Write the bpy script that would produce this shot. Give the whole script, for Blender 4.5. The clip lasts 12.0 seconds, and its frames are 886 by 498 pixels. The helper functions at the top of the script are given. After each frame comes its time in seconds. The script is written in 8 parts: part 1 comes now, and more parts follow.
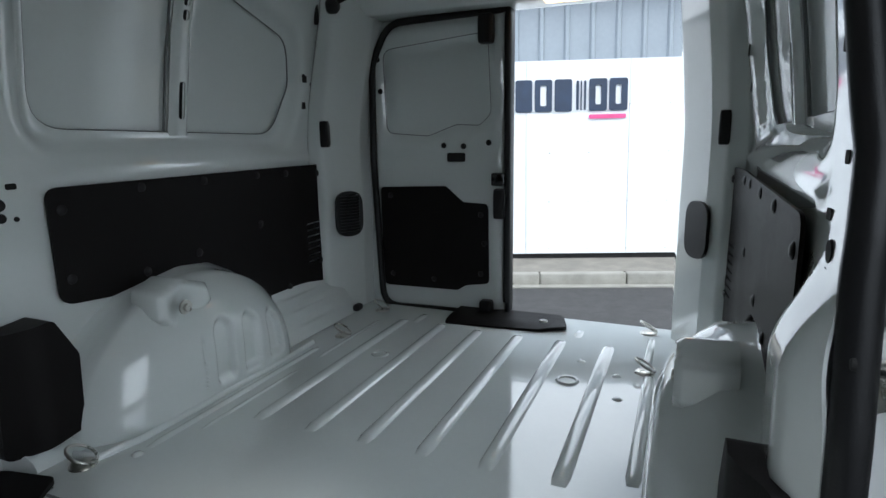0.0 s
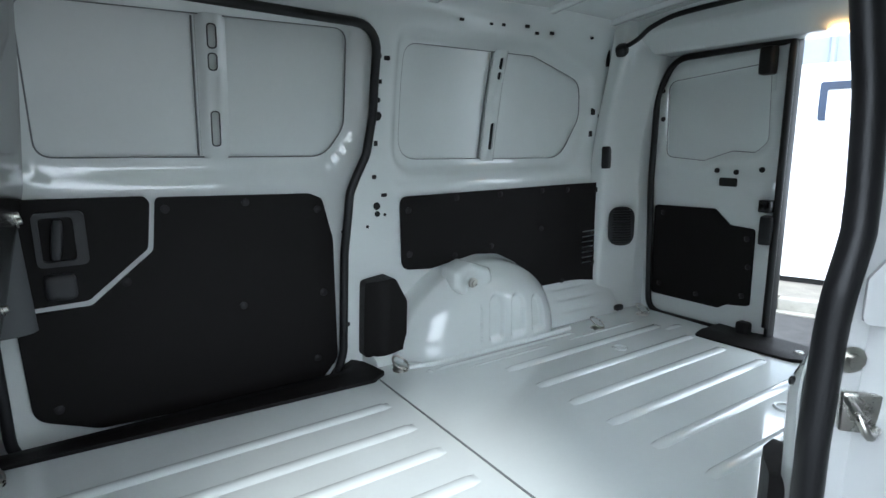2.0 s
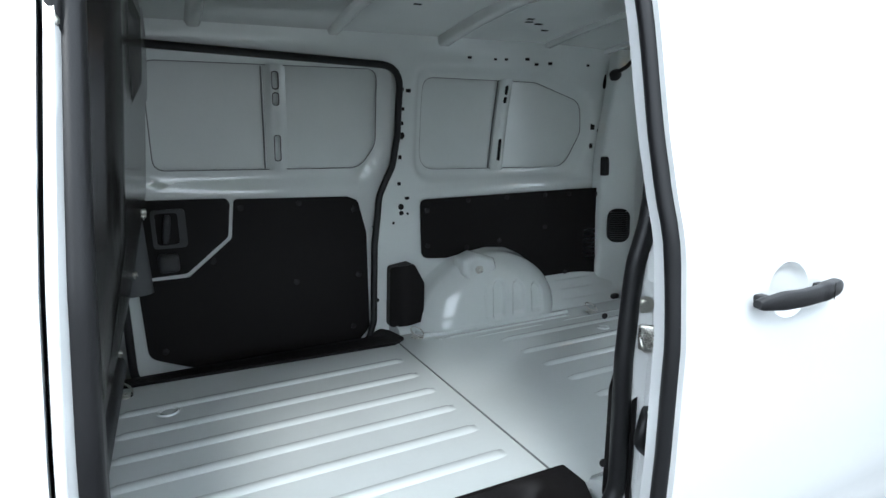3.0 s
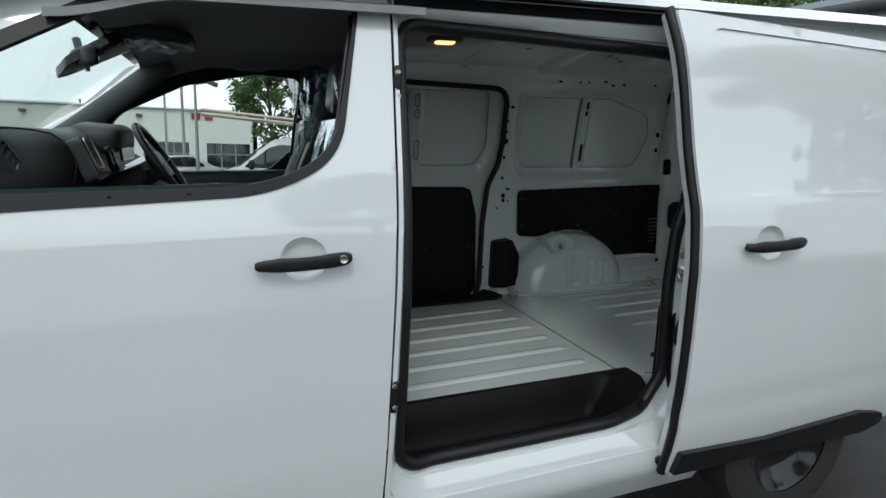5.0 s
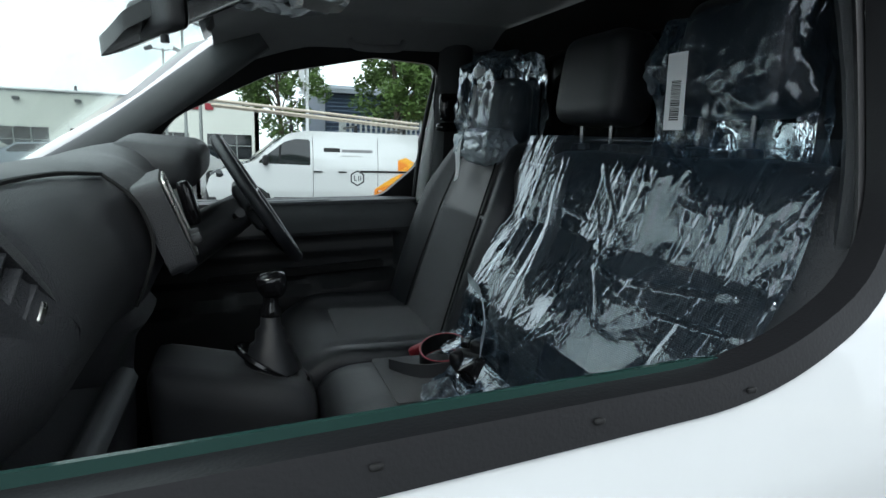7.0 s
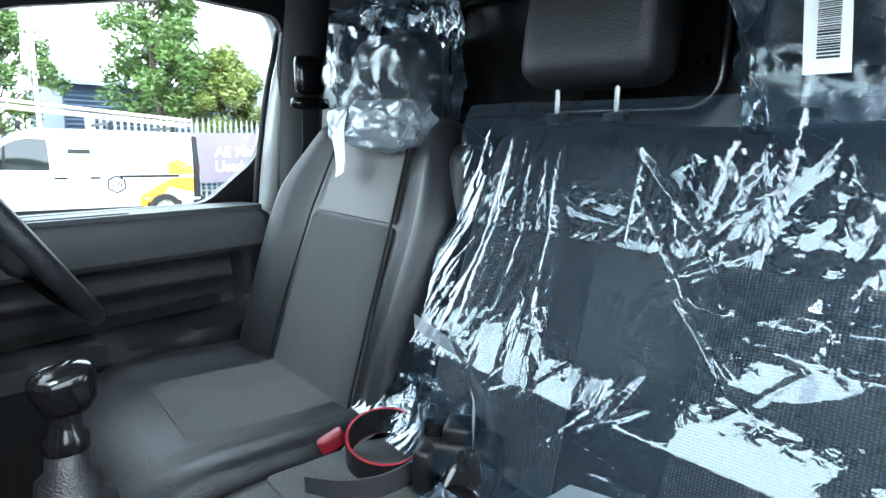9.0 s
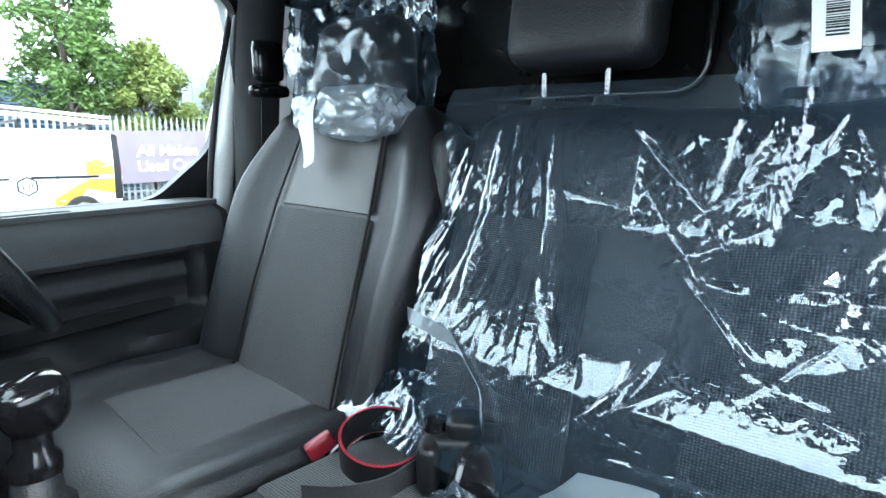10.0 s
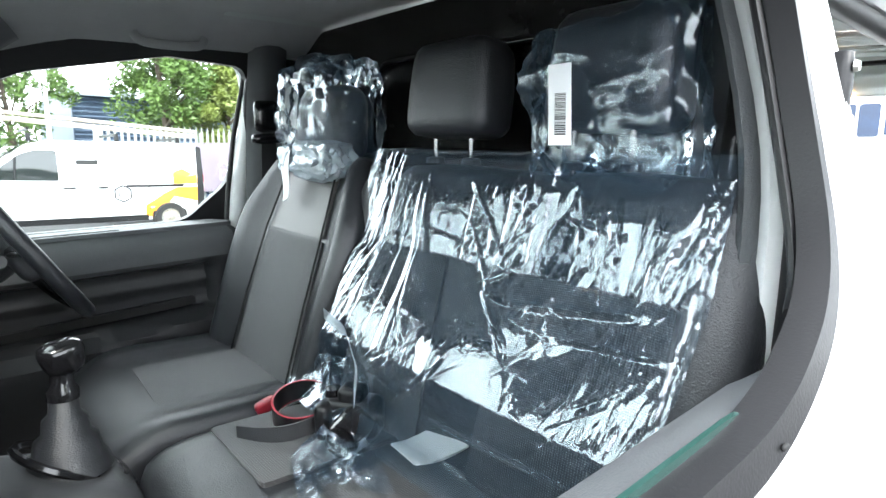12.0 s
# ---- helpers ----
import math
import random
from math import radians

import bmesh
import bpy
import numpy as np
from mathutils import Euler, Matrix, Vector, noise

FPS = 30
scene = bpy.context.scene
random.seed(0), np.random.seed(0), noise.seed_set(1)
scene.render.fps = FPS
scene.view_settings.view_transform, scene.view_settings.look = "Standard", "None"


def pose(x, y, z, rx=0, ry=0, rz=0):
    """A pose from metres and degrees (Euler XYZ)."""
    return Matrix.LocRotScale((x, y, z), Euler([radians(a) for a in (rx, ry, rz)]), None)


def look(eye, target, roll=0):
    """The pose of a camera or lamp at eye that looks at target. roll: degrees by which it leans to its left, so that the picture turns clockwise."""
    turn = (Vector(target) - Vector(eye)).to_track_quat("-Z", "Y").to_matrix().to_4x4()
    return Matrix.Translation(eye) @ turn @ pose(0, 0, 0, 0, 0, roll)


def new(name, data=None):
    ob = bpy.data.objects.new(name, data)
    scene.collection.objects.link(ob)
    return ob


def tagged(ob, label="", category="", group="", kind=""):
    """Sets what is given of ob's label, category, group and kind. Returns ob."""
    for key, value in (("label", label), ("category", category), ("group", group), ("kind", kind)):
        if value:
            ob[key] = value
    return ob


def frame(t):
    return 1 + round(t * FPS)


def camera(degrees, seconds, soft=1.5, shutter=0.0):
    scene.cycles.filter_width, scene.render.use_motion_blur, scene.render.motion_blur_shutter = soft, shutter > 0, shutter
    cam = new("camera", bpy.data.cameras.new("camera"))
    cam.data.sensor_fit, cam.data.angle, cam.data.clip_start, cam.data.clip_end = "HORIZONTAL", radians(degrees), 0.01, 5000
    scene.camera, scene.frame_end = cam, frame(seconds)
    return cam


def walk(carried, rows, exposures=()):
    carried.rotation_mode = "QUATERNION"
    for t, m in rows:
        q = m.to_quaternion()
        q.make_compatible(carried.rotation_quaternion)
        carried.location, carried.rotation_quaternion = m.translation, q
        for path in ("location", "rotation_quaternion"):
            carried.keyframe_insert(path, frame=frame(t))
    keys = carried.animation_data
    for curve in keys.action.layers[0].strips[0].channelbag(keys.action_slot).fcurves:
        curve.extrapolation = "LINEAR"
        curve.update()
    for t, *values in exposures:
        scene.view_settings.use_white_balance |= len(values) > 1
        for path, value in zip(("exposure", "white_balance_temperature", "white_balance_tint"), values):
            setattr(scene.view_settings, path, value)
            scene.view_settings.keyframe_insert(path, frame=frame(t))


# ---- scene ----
# The van rakes and leans a little on the road: RAKE lifts its tail, CAMBER its near side.
RAKE, CAMBER, DROP = 0.045, 0.023, 0.02
V = (Vector((0, 0, 1)).rotation_difference(Vector((RAKE, CAMBER, 1)).normalized())).to_matrix().to_4x4().inverted() @ Matrix.Translation((0, 0, DROP))
cam = camera(76.1, 12.0)
PATH = [
    (0, (0.096, -0.575, 1.307), (1.9, 0.193, 0.91), -0.9),
    (0.5, (0.079, -0.605, 1.316), (1.793, 0.35, 0.93), -0.8),
    (1, (0.005, -0.683, 1.349), (1.534, 0.548, 0.968), -0.6),
    (1.5, (-0.077, -0.873, 1.38), (1.197, 0.622, 0.999), -0.7),
    (2, (-0.082, -1.098, 1.421), (0.983, 0.55, 1.032), -0.7),
    (2.5, (-0.087, -1.37, 1.454), (0.873, 0.341, 1.065), -0.8),
    (2.7, (-0.103, -1.49, 1.467), (0.811, 0.248, 1.086), -1.1),
    (4.3, (-0.301, -2.376, 1.504), (0.395, -0.541, 1.121), -0.6),
    (4.5, (-0.412, -2.411, 1.504), (0.269, -0.568, 1.13), -0.9),
    (5, (-0.659, -2.365, 1.514), (-0.006, -0.514, 1.134), -0.6),
    (5.5, (-0.823, -2.066, 1.533), (-0.19, -0.21, 1.139), -0.6),
    (6, (-0.953, -1.742, 1.572), (-0.328, 0.114, 1.168), -0.4),
    (6.5, (-1.021, -1.446, 1.611), (-0.393, 0.408, 1.204), -0.3),
    (8.3, (-1.02, -0.788, 1.581), (0.022, 0.869, 1.169), -0.2),
    (8.5, (-1.02, -0.741, 1.573), (0.113, 0.856, 1.165), -0.2),
    (9, (-1.041, -0.648, 1.553), (0.261, 0.812, 1.137), -0.3),
    (9.5, (-1.061, -0.584, 1.539), (0.345, 0.773, 1.114), -0.4),
    (10, (-1.079, -0.567, 1.534), (0.379, 0.733, 1.108), -0.5),
    (10.5, (-1.084, -0.574, 1.539), (0.377, 0.723, 1.112), -0.5),
    (11, (-1.081, -0.633, 1.559), (0.368, 0.68, 1.14), -0.4),
    (11.5, (-1.086, -0.773, 1.592), (0.326, 0.586, 1.193), -0.3),
    (12, (-1.07, -1.002, 1.621), (0.218, 0.476, 1.226), -0.6),
]
walk(cam, [(t, V @ look(eye, target, roll)) for t, eye, target, roll in PATH], [(0.0, 0.62, 6000, 8), (1.0, 1.1, 6000, 8), (2.0, 1.6, 5850, 7), (2.7, 1.6, 5850, 7), (3.3, 0.3, 6000, 7), (4.3, -0.40, 6150, 6), (5.5, -0.42, 6150, 6), (6.5, -0.30, 6150, 6), (7.4, 0.9, 6000, 6), (8.3, 2.35, 5750, 6), (10.5, 2.45, 5750, 7), (12.0, 2.6, 6350, 9)])

# ---- light: a bright, broken overcast sky ----
world = bpy.data.worlds.new("sky")
scene.world = world
world.use_nodes = True
wn, wl = world.node_tree.nodes, world.node_tree.links
wn.clear()
w_out = wn.new("ShaderNodeOutputWorld")
w_bg = wn.new("ShaderNodeBackground")
w_sky = wn.new("ShaderNodeTexSky")
w_sky.sky_type, w_sky.sun_disc = "NISHITA", False
w_sky.sun_elevation, w_sky.sun_rotation = radians(48), radians(200)
w_coord = wn.new("ShaderNodeTexCoord")
w_noise = wn.new("ShaderNodeTexNoise")
w_noise.inputs["Scale"].default_value, w_noise.inputs["Detail"].default_value = 2.6, 6
w_ramp = wn.new("ShaderNodeValToRGB")
w_ramp.color_ramp.elements[0].position, w_ramp.color_ramp.elements[1].position = 0.24, 0.46
w_mix = wn.new("ShaderNodeMix")
w_mix.data_type = "RGBA"
w_mix.inputs["B"].default_value = (13.0, 13.6, 14.2, 1)
wl.new(w_coord.outputs["Generated"], w_noise.inputs["Vector"])
wl.new(w_noise.outputs["Fac"], w_ramp.inputs["Fac"])
wl.new(w_ramp.outputs["Color"], w_mix.inputs["Factor"])
wl.new(w_sky.outputs["Color"], w_mix.inputs["A"])
wl.new(w_mix.outputs["Result"], w_bg.inputs["Color"])
wl.new(w_bg.outputs["Background"], w_out.inputs["Surface"])
w_bg.inputs["Strength"].default_value = 0.125

sun_data = bpy.data.lights.new("sun", "SUN")
sun_data.energy, sun_data.angle, sun_data.color = 0.9, radians(14), (1.0, 0.96, 0.9)
sun = new("sun", sun_data)
sun.matrix_world = look((-4, -12, 14), (0, 0, 0))


# ---- materials ----
def material(name, base, rough=0.5, metal=0.0, coat=0.0, vary=0.06, scale=6.0, bump=0.0, bump_scale=200.0, sheen=0.0, rough_vary=0.08, spec=0.5):
    """A painted, moulded or woven surface: base colour with broad and fine variation, uneven gloss and fine relief."""
    m = bpy.data.materials.new(name)
    m.use_nodes = True
    n, l = m.node_tree.nodes, m.node_tree.links
    b = n["Principled BSDF"]
    b.inputs["Metallic"].default_value = metal
    b.inputs["Coat Weight"].default_value, b.inputs["Coat Roughness"].default_value = coat, 0.025
    b.inputs["Sheen Weight"].default_value = sheen
    b.inputs["Specular IOR Level"].default_value = spec
    at = n.new("ShaderNodeNewGeometry")
    broad, fine = n.new("ShaderNodeTexNoise"), n.new("ShaderNodeTexNoise")
    broad.inputs["Scale"].default_value, broad.inputs["Detail"].default_value = scale, 4
    fine.inputs["Scale"].default_value, fine.inputs["Detail"].default_value = scale * 14, 3
    add = n.new("ShaderNodeMath")
    add.operation = "MULTIPLY_ADD"
    add.inputs[1].default_value = 0.4
    l.new(at.outputs["Position"], broad.inputs["Vector"])
    l.new(at.outputs["Position"], fine.inputs["Vector"])
    l.new(fine.outputs["Fac"], add.inputs[0])
    l.new(broad.outputs["Fac"], add.inputs[2])
    ramp = n.new("ShaderNodeValToRGB")
    lo, hi = ramp.color_ramp.elements
    lo.position, hi.position = 0.45, 0.95
    lo.color = (*[c * (1 - vary) for c in base], 1)
    hi.color = (*[min(1, c * (1 + vary)) for c in base], 1)
    l.new(add.outputs[0], ramp.inputs["Fac"])
    l.new(ramp.outputs["Color"], b.inputs["Base Color"])
    gloss = n.new("ShaderNodeMapRange")
    gloss.inputs["From Min"].default_value, gloss.inputs["From Max"].default_value = 0.45, 0.95
    gloss.inputs["To Min"].default_value, gloss.inputs["To Max"].default_value = max(0.02, rough * (1 - rough_vary)), rough * (1 + rough_vary)
    l.new(add.outputs[0], gloss.inputs["Value"])
    l.new(gloss.outputs["Result"], b.inputs["Roughness"])
    if bump:
        grain = n.new("ShaderNodeTexNoise")
        grain.inputs["Scale"].default_value, grain.inputs["Detail"].default_value = bump_scale, 4
        l.new(at.outputs["Position"], grain.inputs["Vector"])
        relief = n.new("ShaderNodeBump")
        relief.inputs["Strength"].default_value, relief.inputs["Distance"].default_value = bump, 0.004
        l.new(grain.outputs["Fac"], relief.inputs["Height"])
        l.new(relief.outputs["Normal"], b.inputs["Normal"])
    return m


def woven(name, base, pitch):
    """A dark textile with a fine two-way weave and pale flecks."""
    m = material(name, base, 0.85, vary=0.15, scale=9, sheen=0.25)
    n, l = m.node_tree.nodes, m.node_tree.links
    b = n["Principled BSDF"]
    at = n.new("ShaderNodeNewGeometry")
    vor = n.new("ShaderNodeTexVoronoi")
    vor.inputs["Scale"].default_value = pitch
    vor.inputs["Randomness"].default_value = 0.2
    vor.voronoi_dimensions = "2D"
    apart, rise, weave = n.new("ShaderNodeSeparateXYZ"), n.new("ShaderNodeMath"), n.new("ShaderNodeCombineXYZ")
    l.new(at.outputs["Position"], apart.inputs[0])
    l.new(apart.outputs["X"], rise.inputs[0])
    l.new(apart.outputs["Z"], rise.inputs[1])
    l.new(apart.outputs["Y"], weave.inputs["X"])
    l.new(rise.outputs[0], weave.inputs["Y"])
    l.new(weave.outputs[0], vor.inputs["Vector"])
    relief = n.new("ShaderNodeBump")
    relief.inputs["Strength"].default_value, relief.inputs["Distance"].default_value = 0.6, 0.002
    relief.invert = True
    l.new(vor.outputs["Distance"], relief.inputs["Height"])
    l.new(relief.outputs["Normal"], b.inputs["Normal"])
    fleck = n.new("ShaderNodeMapRange")
    fleck.inputs["From Min"].default_value, fleck.inputs["From Max"].default_value = 0.15, 0.35
    fleck.inputs["To Min"].default_value, fleck.inputs["To Max"].default_value = 2.3, 0.7
    l.new(vor.outputs["Distance"], fleck.inputs["Value"])
    mul = n.new("ShaderNodeVectorMath")
    mul.operation = "SCALE"
    source = b.inputs["Base Color"].links[0].from_socket
    l.new(source, mul.inputs[0])
    l.new(fleck.outputs["Result"], mul.inputs["Scale"])
    l.new(mul.outputs["Vector"], b.inputs["Base Color"])
    return m


def clear(name, tint, gloss, rough, edge=0.5, gain=0.6, milk_veil=0.0, crease=0.0, crease_scale=40):
    """Thin clear sheet: lets light straight through, with a mirror gloss that grows towards grazing angles."""
    m = bpy.data.materials.new(name)
    m.use_nodes = True
    n, l = m.node_tree.nodes, m.node_tree.links
    n.remove(n["Principled BSDF"])
    out = n["Material Output"]
    see, shine, mix = n.new("ShaderNodeBsdfTransparent"), n.new("ShaderNodeBsdfGlossy"), n.new("ShaderNodeMixShader")
    see.inputs["Color"].default_value = (*tint, 1)
    shine.inputs["Roughness"].default_value = rough
    # Film gloss is tinted blue: sky colour put into its reflections.
    shine.inputs["Color"].default_value = (0.90, 0.96, 1.0, 1) if milk_veil else (1, 1, 1, 1)
    weight = n.new("ShaderNodeFresnel")
    weight.inputs["IOR"].default_value = 1.0 + edge
    span = n.new("ShaderNodeMath")
    span.operation = "MULTIPLY_ADD"
    span.inputs[1].default_value, span.inputs[2].default_value = gain, gloss
    l.new(weight.outputs["Fac"], span.inputs[0])
    l.new(span.outputs[0], mix.inputs["Fac"])
    l.new(see.outputs[0], mix.inputs[1])
    l.new(shine.outputs[0], mix.inputs[2])
    last = mix
    if milk_veil:
        # At low weights the blue diffuse haze paints in a veil of reflected sky.
        haze, back, front, mix2 = n.new("ShaderNodeMixShader"), n.new("ShaderNodeBsdfTranslucent"), n.new("ShaderNodeBsdfDiffuse"), n.new("ShaderNodeMixShader")
        for side in (back, front):
            side.inputs["Color"].default_value = (0.42, 0.70, 1.0, 1) if milk_veil < 0.08 else (0.80, 0.88, 0.95, 1)
        l.new(back.outputs[0], haze.inputs[1])
        l.new(front.outputs[0], haze.inputs[2])
        mix2.inputs["Fac"].default_value = milk_veil
        l.new(mix.outputs[0], mix2.inputs[1])
        l.new(haze.outputs[0], mix2.inputs[2])
        last = mix2
    if crease:
        at = n.new("ShaderNodeNewGeometry")
        noi = n.new("ShaderNodeTexNoise")
        noi.inputs["Scale"].default_value, noi.inputs["Detail"].default_value, noi.inputs["Distortion"].default_value = crease_scale, 2, 0.4
        l.new(at.outputs["Position"], noi.inputs["Vector"])
        relief = n.new("ShaderNodeBump")
        relief.inputs["Strength"].default_value, relief.inputs["Distance"].default_value = crease, 0.012
        l.new(noi.outputs["Fac"], relief.inputs["Height"])
        l.new(relief.outputs["Normal"], shine.inputs["Normal"])
    l.new(last.outputs[0], out.inputs["Surface"])
    return m


def glow(name, colour, strength):
    m = bpy.data.materials.new(name)
    m.use_nodes = True
    b = m.node_tree.nodes["Principled BSDF"]
    b.inputs["Base Color"].default_value = (0.9, 0.85, 0.75, 1)
    b.inputs["Emission Color"].default_value, b.inputs["Emission Strength"].default_value = (*colour, 1), strength
    return m


PAINT = material("white_car_paint", (0.69, 0.705, 0.70), 0.22, coat=1.0, vary=0.015, scale=3, bump=0.006, bump_scale=18)
PAINT.node_tree.nodes["Principled BSDF"].inputs["Coat IOR"].default_value = 1.85
PRIMED = material("white_inner_paint", (0.70, 0.735, 0.72), 0.10, coat=1.0, vary=0.025, scale=5, bump=0.012, bump_scale=16)
LINER = material("black_liner_board", (0.010, 0.0090, 0.0090), 0.50, vary=0.12, scale=4, bump=0.25, bump_scale=420, spec=0.13)
RUBBER = material("black_rubber", (0.010, 0.010, 0.011), 0.40, vary=0.1, scale=8, bump=0.1, bump_scale=300, spec=0.35)
MOULDED = material("dark_moulded_plastic", (0.038, 0.039, 0.042), 0.42, vary=0.12, scale=7, bump=0.5, bump_scale=520)
GREY_TRIM = material("grey_moulded_trim", (0.072, 0.076, 0.080), 0.55, vary=0.08, scale=6, bump=0.3, bump_scale=420)
GLOSS_BLACK = material("gloss_black_plastic", (0.008, 0.008, 0.009), 0.12, vary=0.1)
HEADLINER = material("grey_headliner_felt", (0.30, 0.30, 0.30), 0.9, vary=0.08, scale=14, bump=0.3, bump_scale=600, sheen=0.2)
BULKHEAD = material("dark_grey_bulkhead_paint", (0.012, 0.0115, 0.011), 0.18, vary=0.12, scale=5, bump=0.05, bump_scale=60, spec=0.35)
HIDE = material("dark_grey_leatherette", (0.022, 0.0235, 0.0265), 0.34, vary=0.12, scale=8, bump=0.35, bump_scale=380)
CLOTH = woven("dark_grey_woven_cloth", (0.044, 0.045, 0.047), 235)
SEALER = material("grey_seam_sealer", (0.16, 0.17, 0.17), 0.5, vary=0.1, scale=20)
STEEL = material("bright_zinc_steel", (0.55, 0.54, 0.50), 0.28, metal=1.0, vary=0.1, scale=30)
POST = material("dark_chrome_post", (0.20, 0.20, 0.20), 0.22, metal=1.0, vary=0.1, scale=30)
# Near-black colour paints the shade inside holes, slots and gaps; also used on dark parts.
DARK_HOLE = material("unlit_cavity", (0.006, 0.006, 0.006), 0.8, vary=0.1)
GLASS = clear("window_glass", (0.95, 0.975, 0.965), 0.0, 0.01, 0.45, 0.5)
SCREEN_GLASS = clear("windscreen_glass", (0.93, 0.975, 0.95), 0.0, 0.01, 0.40, 0.35)
FILM = clear("crumpled_clear_film", (0.93, 0.965, 0.99), 0.015, 0.02, 0.55, 2.0, milk_veil=0.03, crease=0.06, crease_scale=60)
BAG = clear("clear_bag_film", (0.95, 0.965, 0.98), 0.010, 0.025, 0.55, 1.1, milk_veil=0.035, crease=0.22, crease_scale=30)
CONSOLE_FILM = clear("dull_clear_film", (0.80, 0.80, 0.82), 0.0, 0.18, 0.45, 0.5, milk_veil=0.01, crease=0.2, crease_scale=50)
MILKY = clear("gathered_clear_film", (0.92, 0.94, 0.95), 0.06, 0.10, 0.55, 1.5, milk_veil=0.32, crease=0.3, crease_scale=45)
PAPER = material("white_paper", (0.80, 0.81, 0.82), 0.8, vary=0.03, scale=20)
INK = material("black_ink", (0.02, 0.02, 0.02), 0.7)
RED = material("red_plastic", (0.30, 0.018, 0.032), 0.35)
PINK = material("pink_vinyl", (0.72, 0.08, 0.25), 0.45)
NAVY = material("navy_vinyl", (0.012, 0.028, 0.065), 0.32, vary=0.25, scale=5)
ORANGE = material("orange_vinyl", (0.85, 0.26, 0.02), 0.4, vary=0.05)
AMBER = material("amber_vinyl", (0.90, 0.42, 0.03), 0.4, vary=0.05)
BOARD = material("white_sheet_hoarding", (0.80, 0.82, 0.84), 0.42, vary=0.03, scale=1.2, bump=0.03, bump_scale=3)
CLADDING = material("grey_profiled_steel", (0.32, 0.36, 0.40), 0.42, vary=0.08, scale=1.5)
BLUE_CLAD = material("slate_blue_steel", (0.07, 0.10, 0.15), 0.5, vary=0.12, scale=1.5)
RENDER_WALL = material("pale_painted_wall", (0.66, 0.68, 0.62), 0.8, vary=0.05, scale=0.4)
ASPHALT = material("worn_asphalt", (0.040, 0.039, 0.039), 0.85, vary=0.45, scale=7, bump=1.0, bump_scale=90)
PAVING = material("concrete_pavement", (0.19, 0.175, 0.15), 0.9, vary=0.25, scale=5, bump=0.6, bump_scale=70)
KERB = material("weathered_kerb_concrete", (0.27, 0.26, 0.23), 0.9, vary=0.2, scale=6, bump=0.5, bump_scale=60)
LEAF = material("green_leaf", (0.085, 0.15, 0.030), 0.5, vary=0.4, scale=1.4)
LEAF_PALE = material("yellow_green_leaf", (0.16, 0.20, 0.045), 0.5, vary=0.35, scale=1.4)
BARK = material("grey_brown_bark", (0.10, 0.08, 0.06), 0.9, vary=0.25, scale=12, bump=0.6, bump_scale=60)
GALV = material("galvanised_palisade", (0.30, 0.32, 0.31), 0.55, metal=0.4, vary=0.15, scale=6)
BANNER = material("lilac_grey_banner", (0.21, 0.175, 0.21), 0.6, vary=0.06, scale=1.5, bump=0.2, bump_scale=5)
SILVER = material("mill_aluminium", (0.52, 0.46, 0.38), 0.5, metal=0.5, vary=0.15, scale=14)
TYRE = material("tyre_rubber", (0.018, 0.018, 0.018), 0.8, vary=0.2, scale=20)
DARK_PAINT = material("dark_grey_car_paint", (0.03, 0.03, 0.035), 0.2, coat=1.0)
TINT = material("dark_tinted_glass", (0.015, 0.018, 0.02), 0.05, spec=0.8)
LAMP_RED = material("red_lamp_lens", (0.35, 0.01, 0.015), 0.1, coat=1.0)
LAMP_GLOW = glow("lit_courtesy_lens", (1.0, 0.55, 0.20), 2.6)


# ---- building helpers ----
BASES = {}


def thing(name, label, category, base=(0, 0, 0), group="", kind=""):
    ob = new(name)
    ob.empty_display_size = 0.1
    ob.location = base
    BASES[ob] = Vector(base)
    return tagged(ob, label, category, group, kind)


def shade(me, angle=35):
    me.polygons.foreach_set("use_smooth", [True] * len(me.polygons))
    me.set_sharp_from_angle(angle=radians(angle))


def part(name, bm, mat, parent=None, label="", angle=48):
    """Links a bmesh, built in the place's own coordinates, as one mesh under a thing or a part."""
    me = bpy.data.meshes.new(name)
    if parent is not None:
        bmesh.ops.translate(bm, verts=bm.verts[:], vec=-BASES[parent])
    bmesh.ops.recalc_face_normals(bm, faces=bm.faces[:])
    bm.to_mesh(me)
    bm.free()
    shade(me, angle)
    me.materials.append(mat)
    ob = new(name, me)
    ob.parent = parent
    BASES[ob] = BASES[parent] if parent is not None else Vector((0, 0, 0))
    return tagged(ob, label)


def single(name, bm, mat, label, category, kind="", group="", angle=48):
    """A thing that is one mesh."""
    return tagged(part(name, bm, mat, None, "", angle), label, category, group, kind)


def curve_through(pts, n):
    """Points on a smooth closed or open run through pts (Catmull-Rom)."""
    p = [Vector(q) for q in pts]
    out = []
    for i in range(len(p) - 1):
        a, b, c, d = p[max(i - 1, 0)], p[i], p[i + 1], p[min(i + 2, len(p) - 1)]
        for k in range(n):
            t = k / n
            out.append(0.5 * ((2 * b) + (c - a) * t + (2 * a - 5 * b + 4 * c - d) * t * t + (3 * b - a - 3 * c + d) * t ** 3))
    return out + [p[-1]]


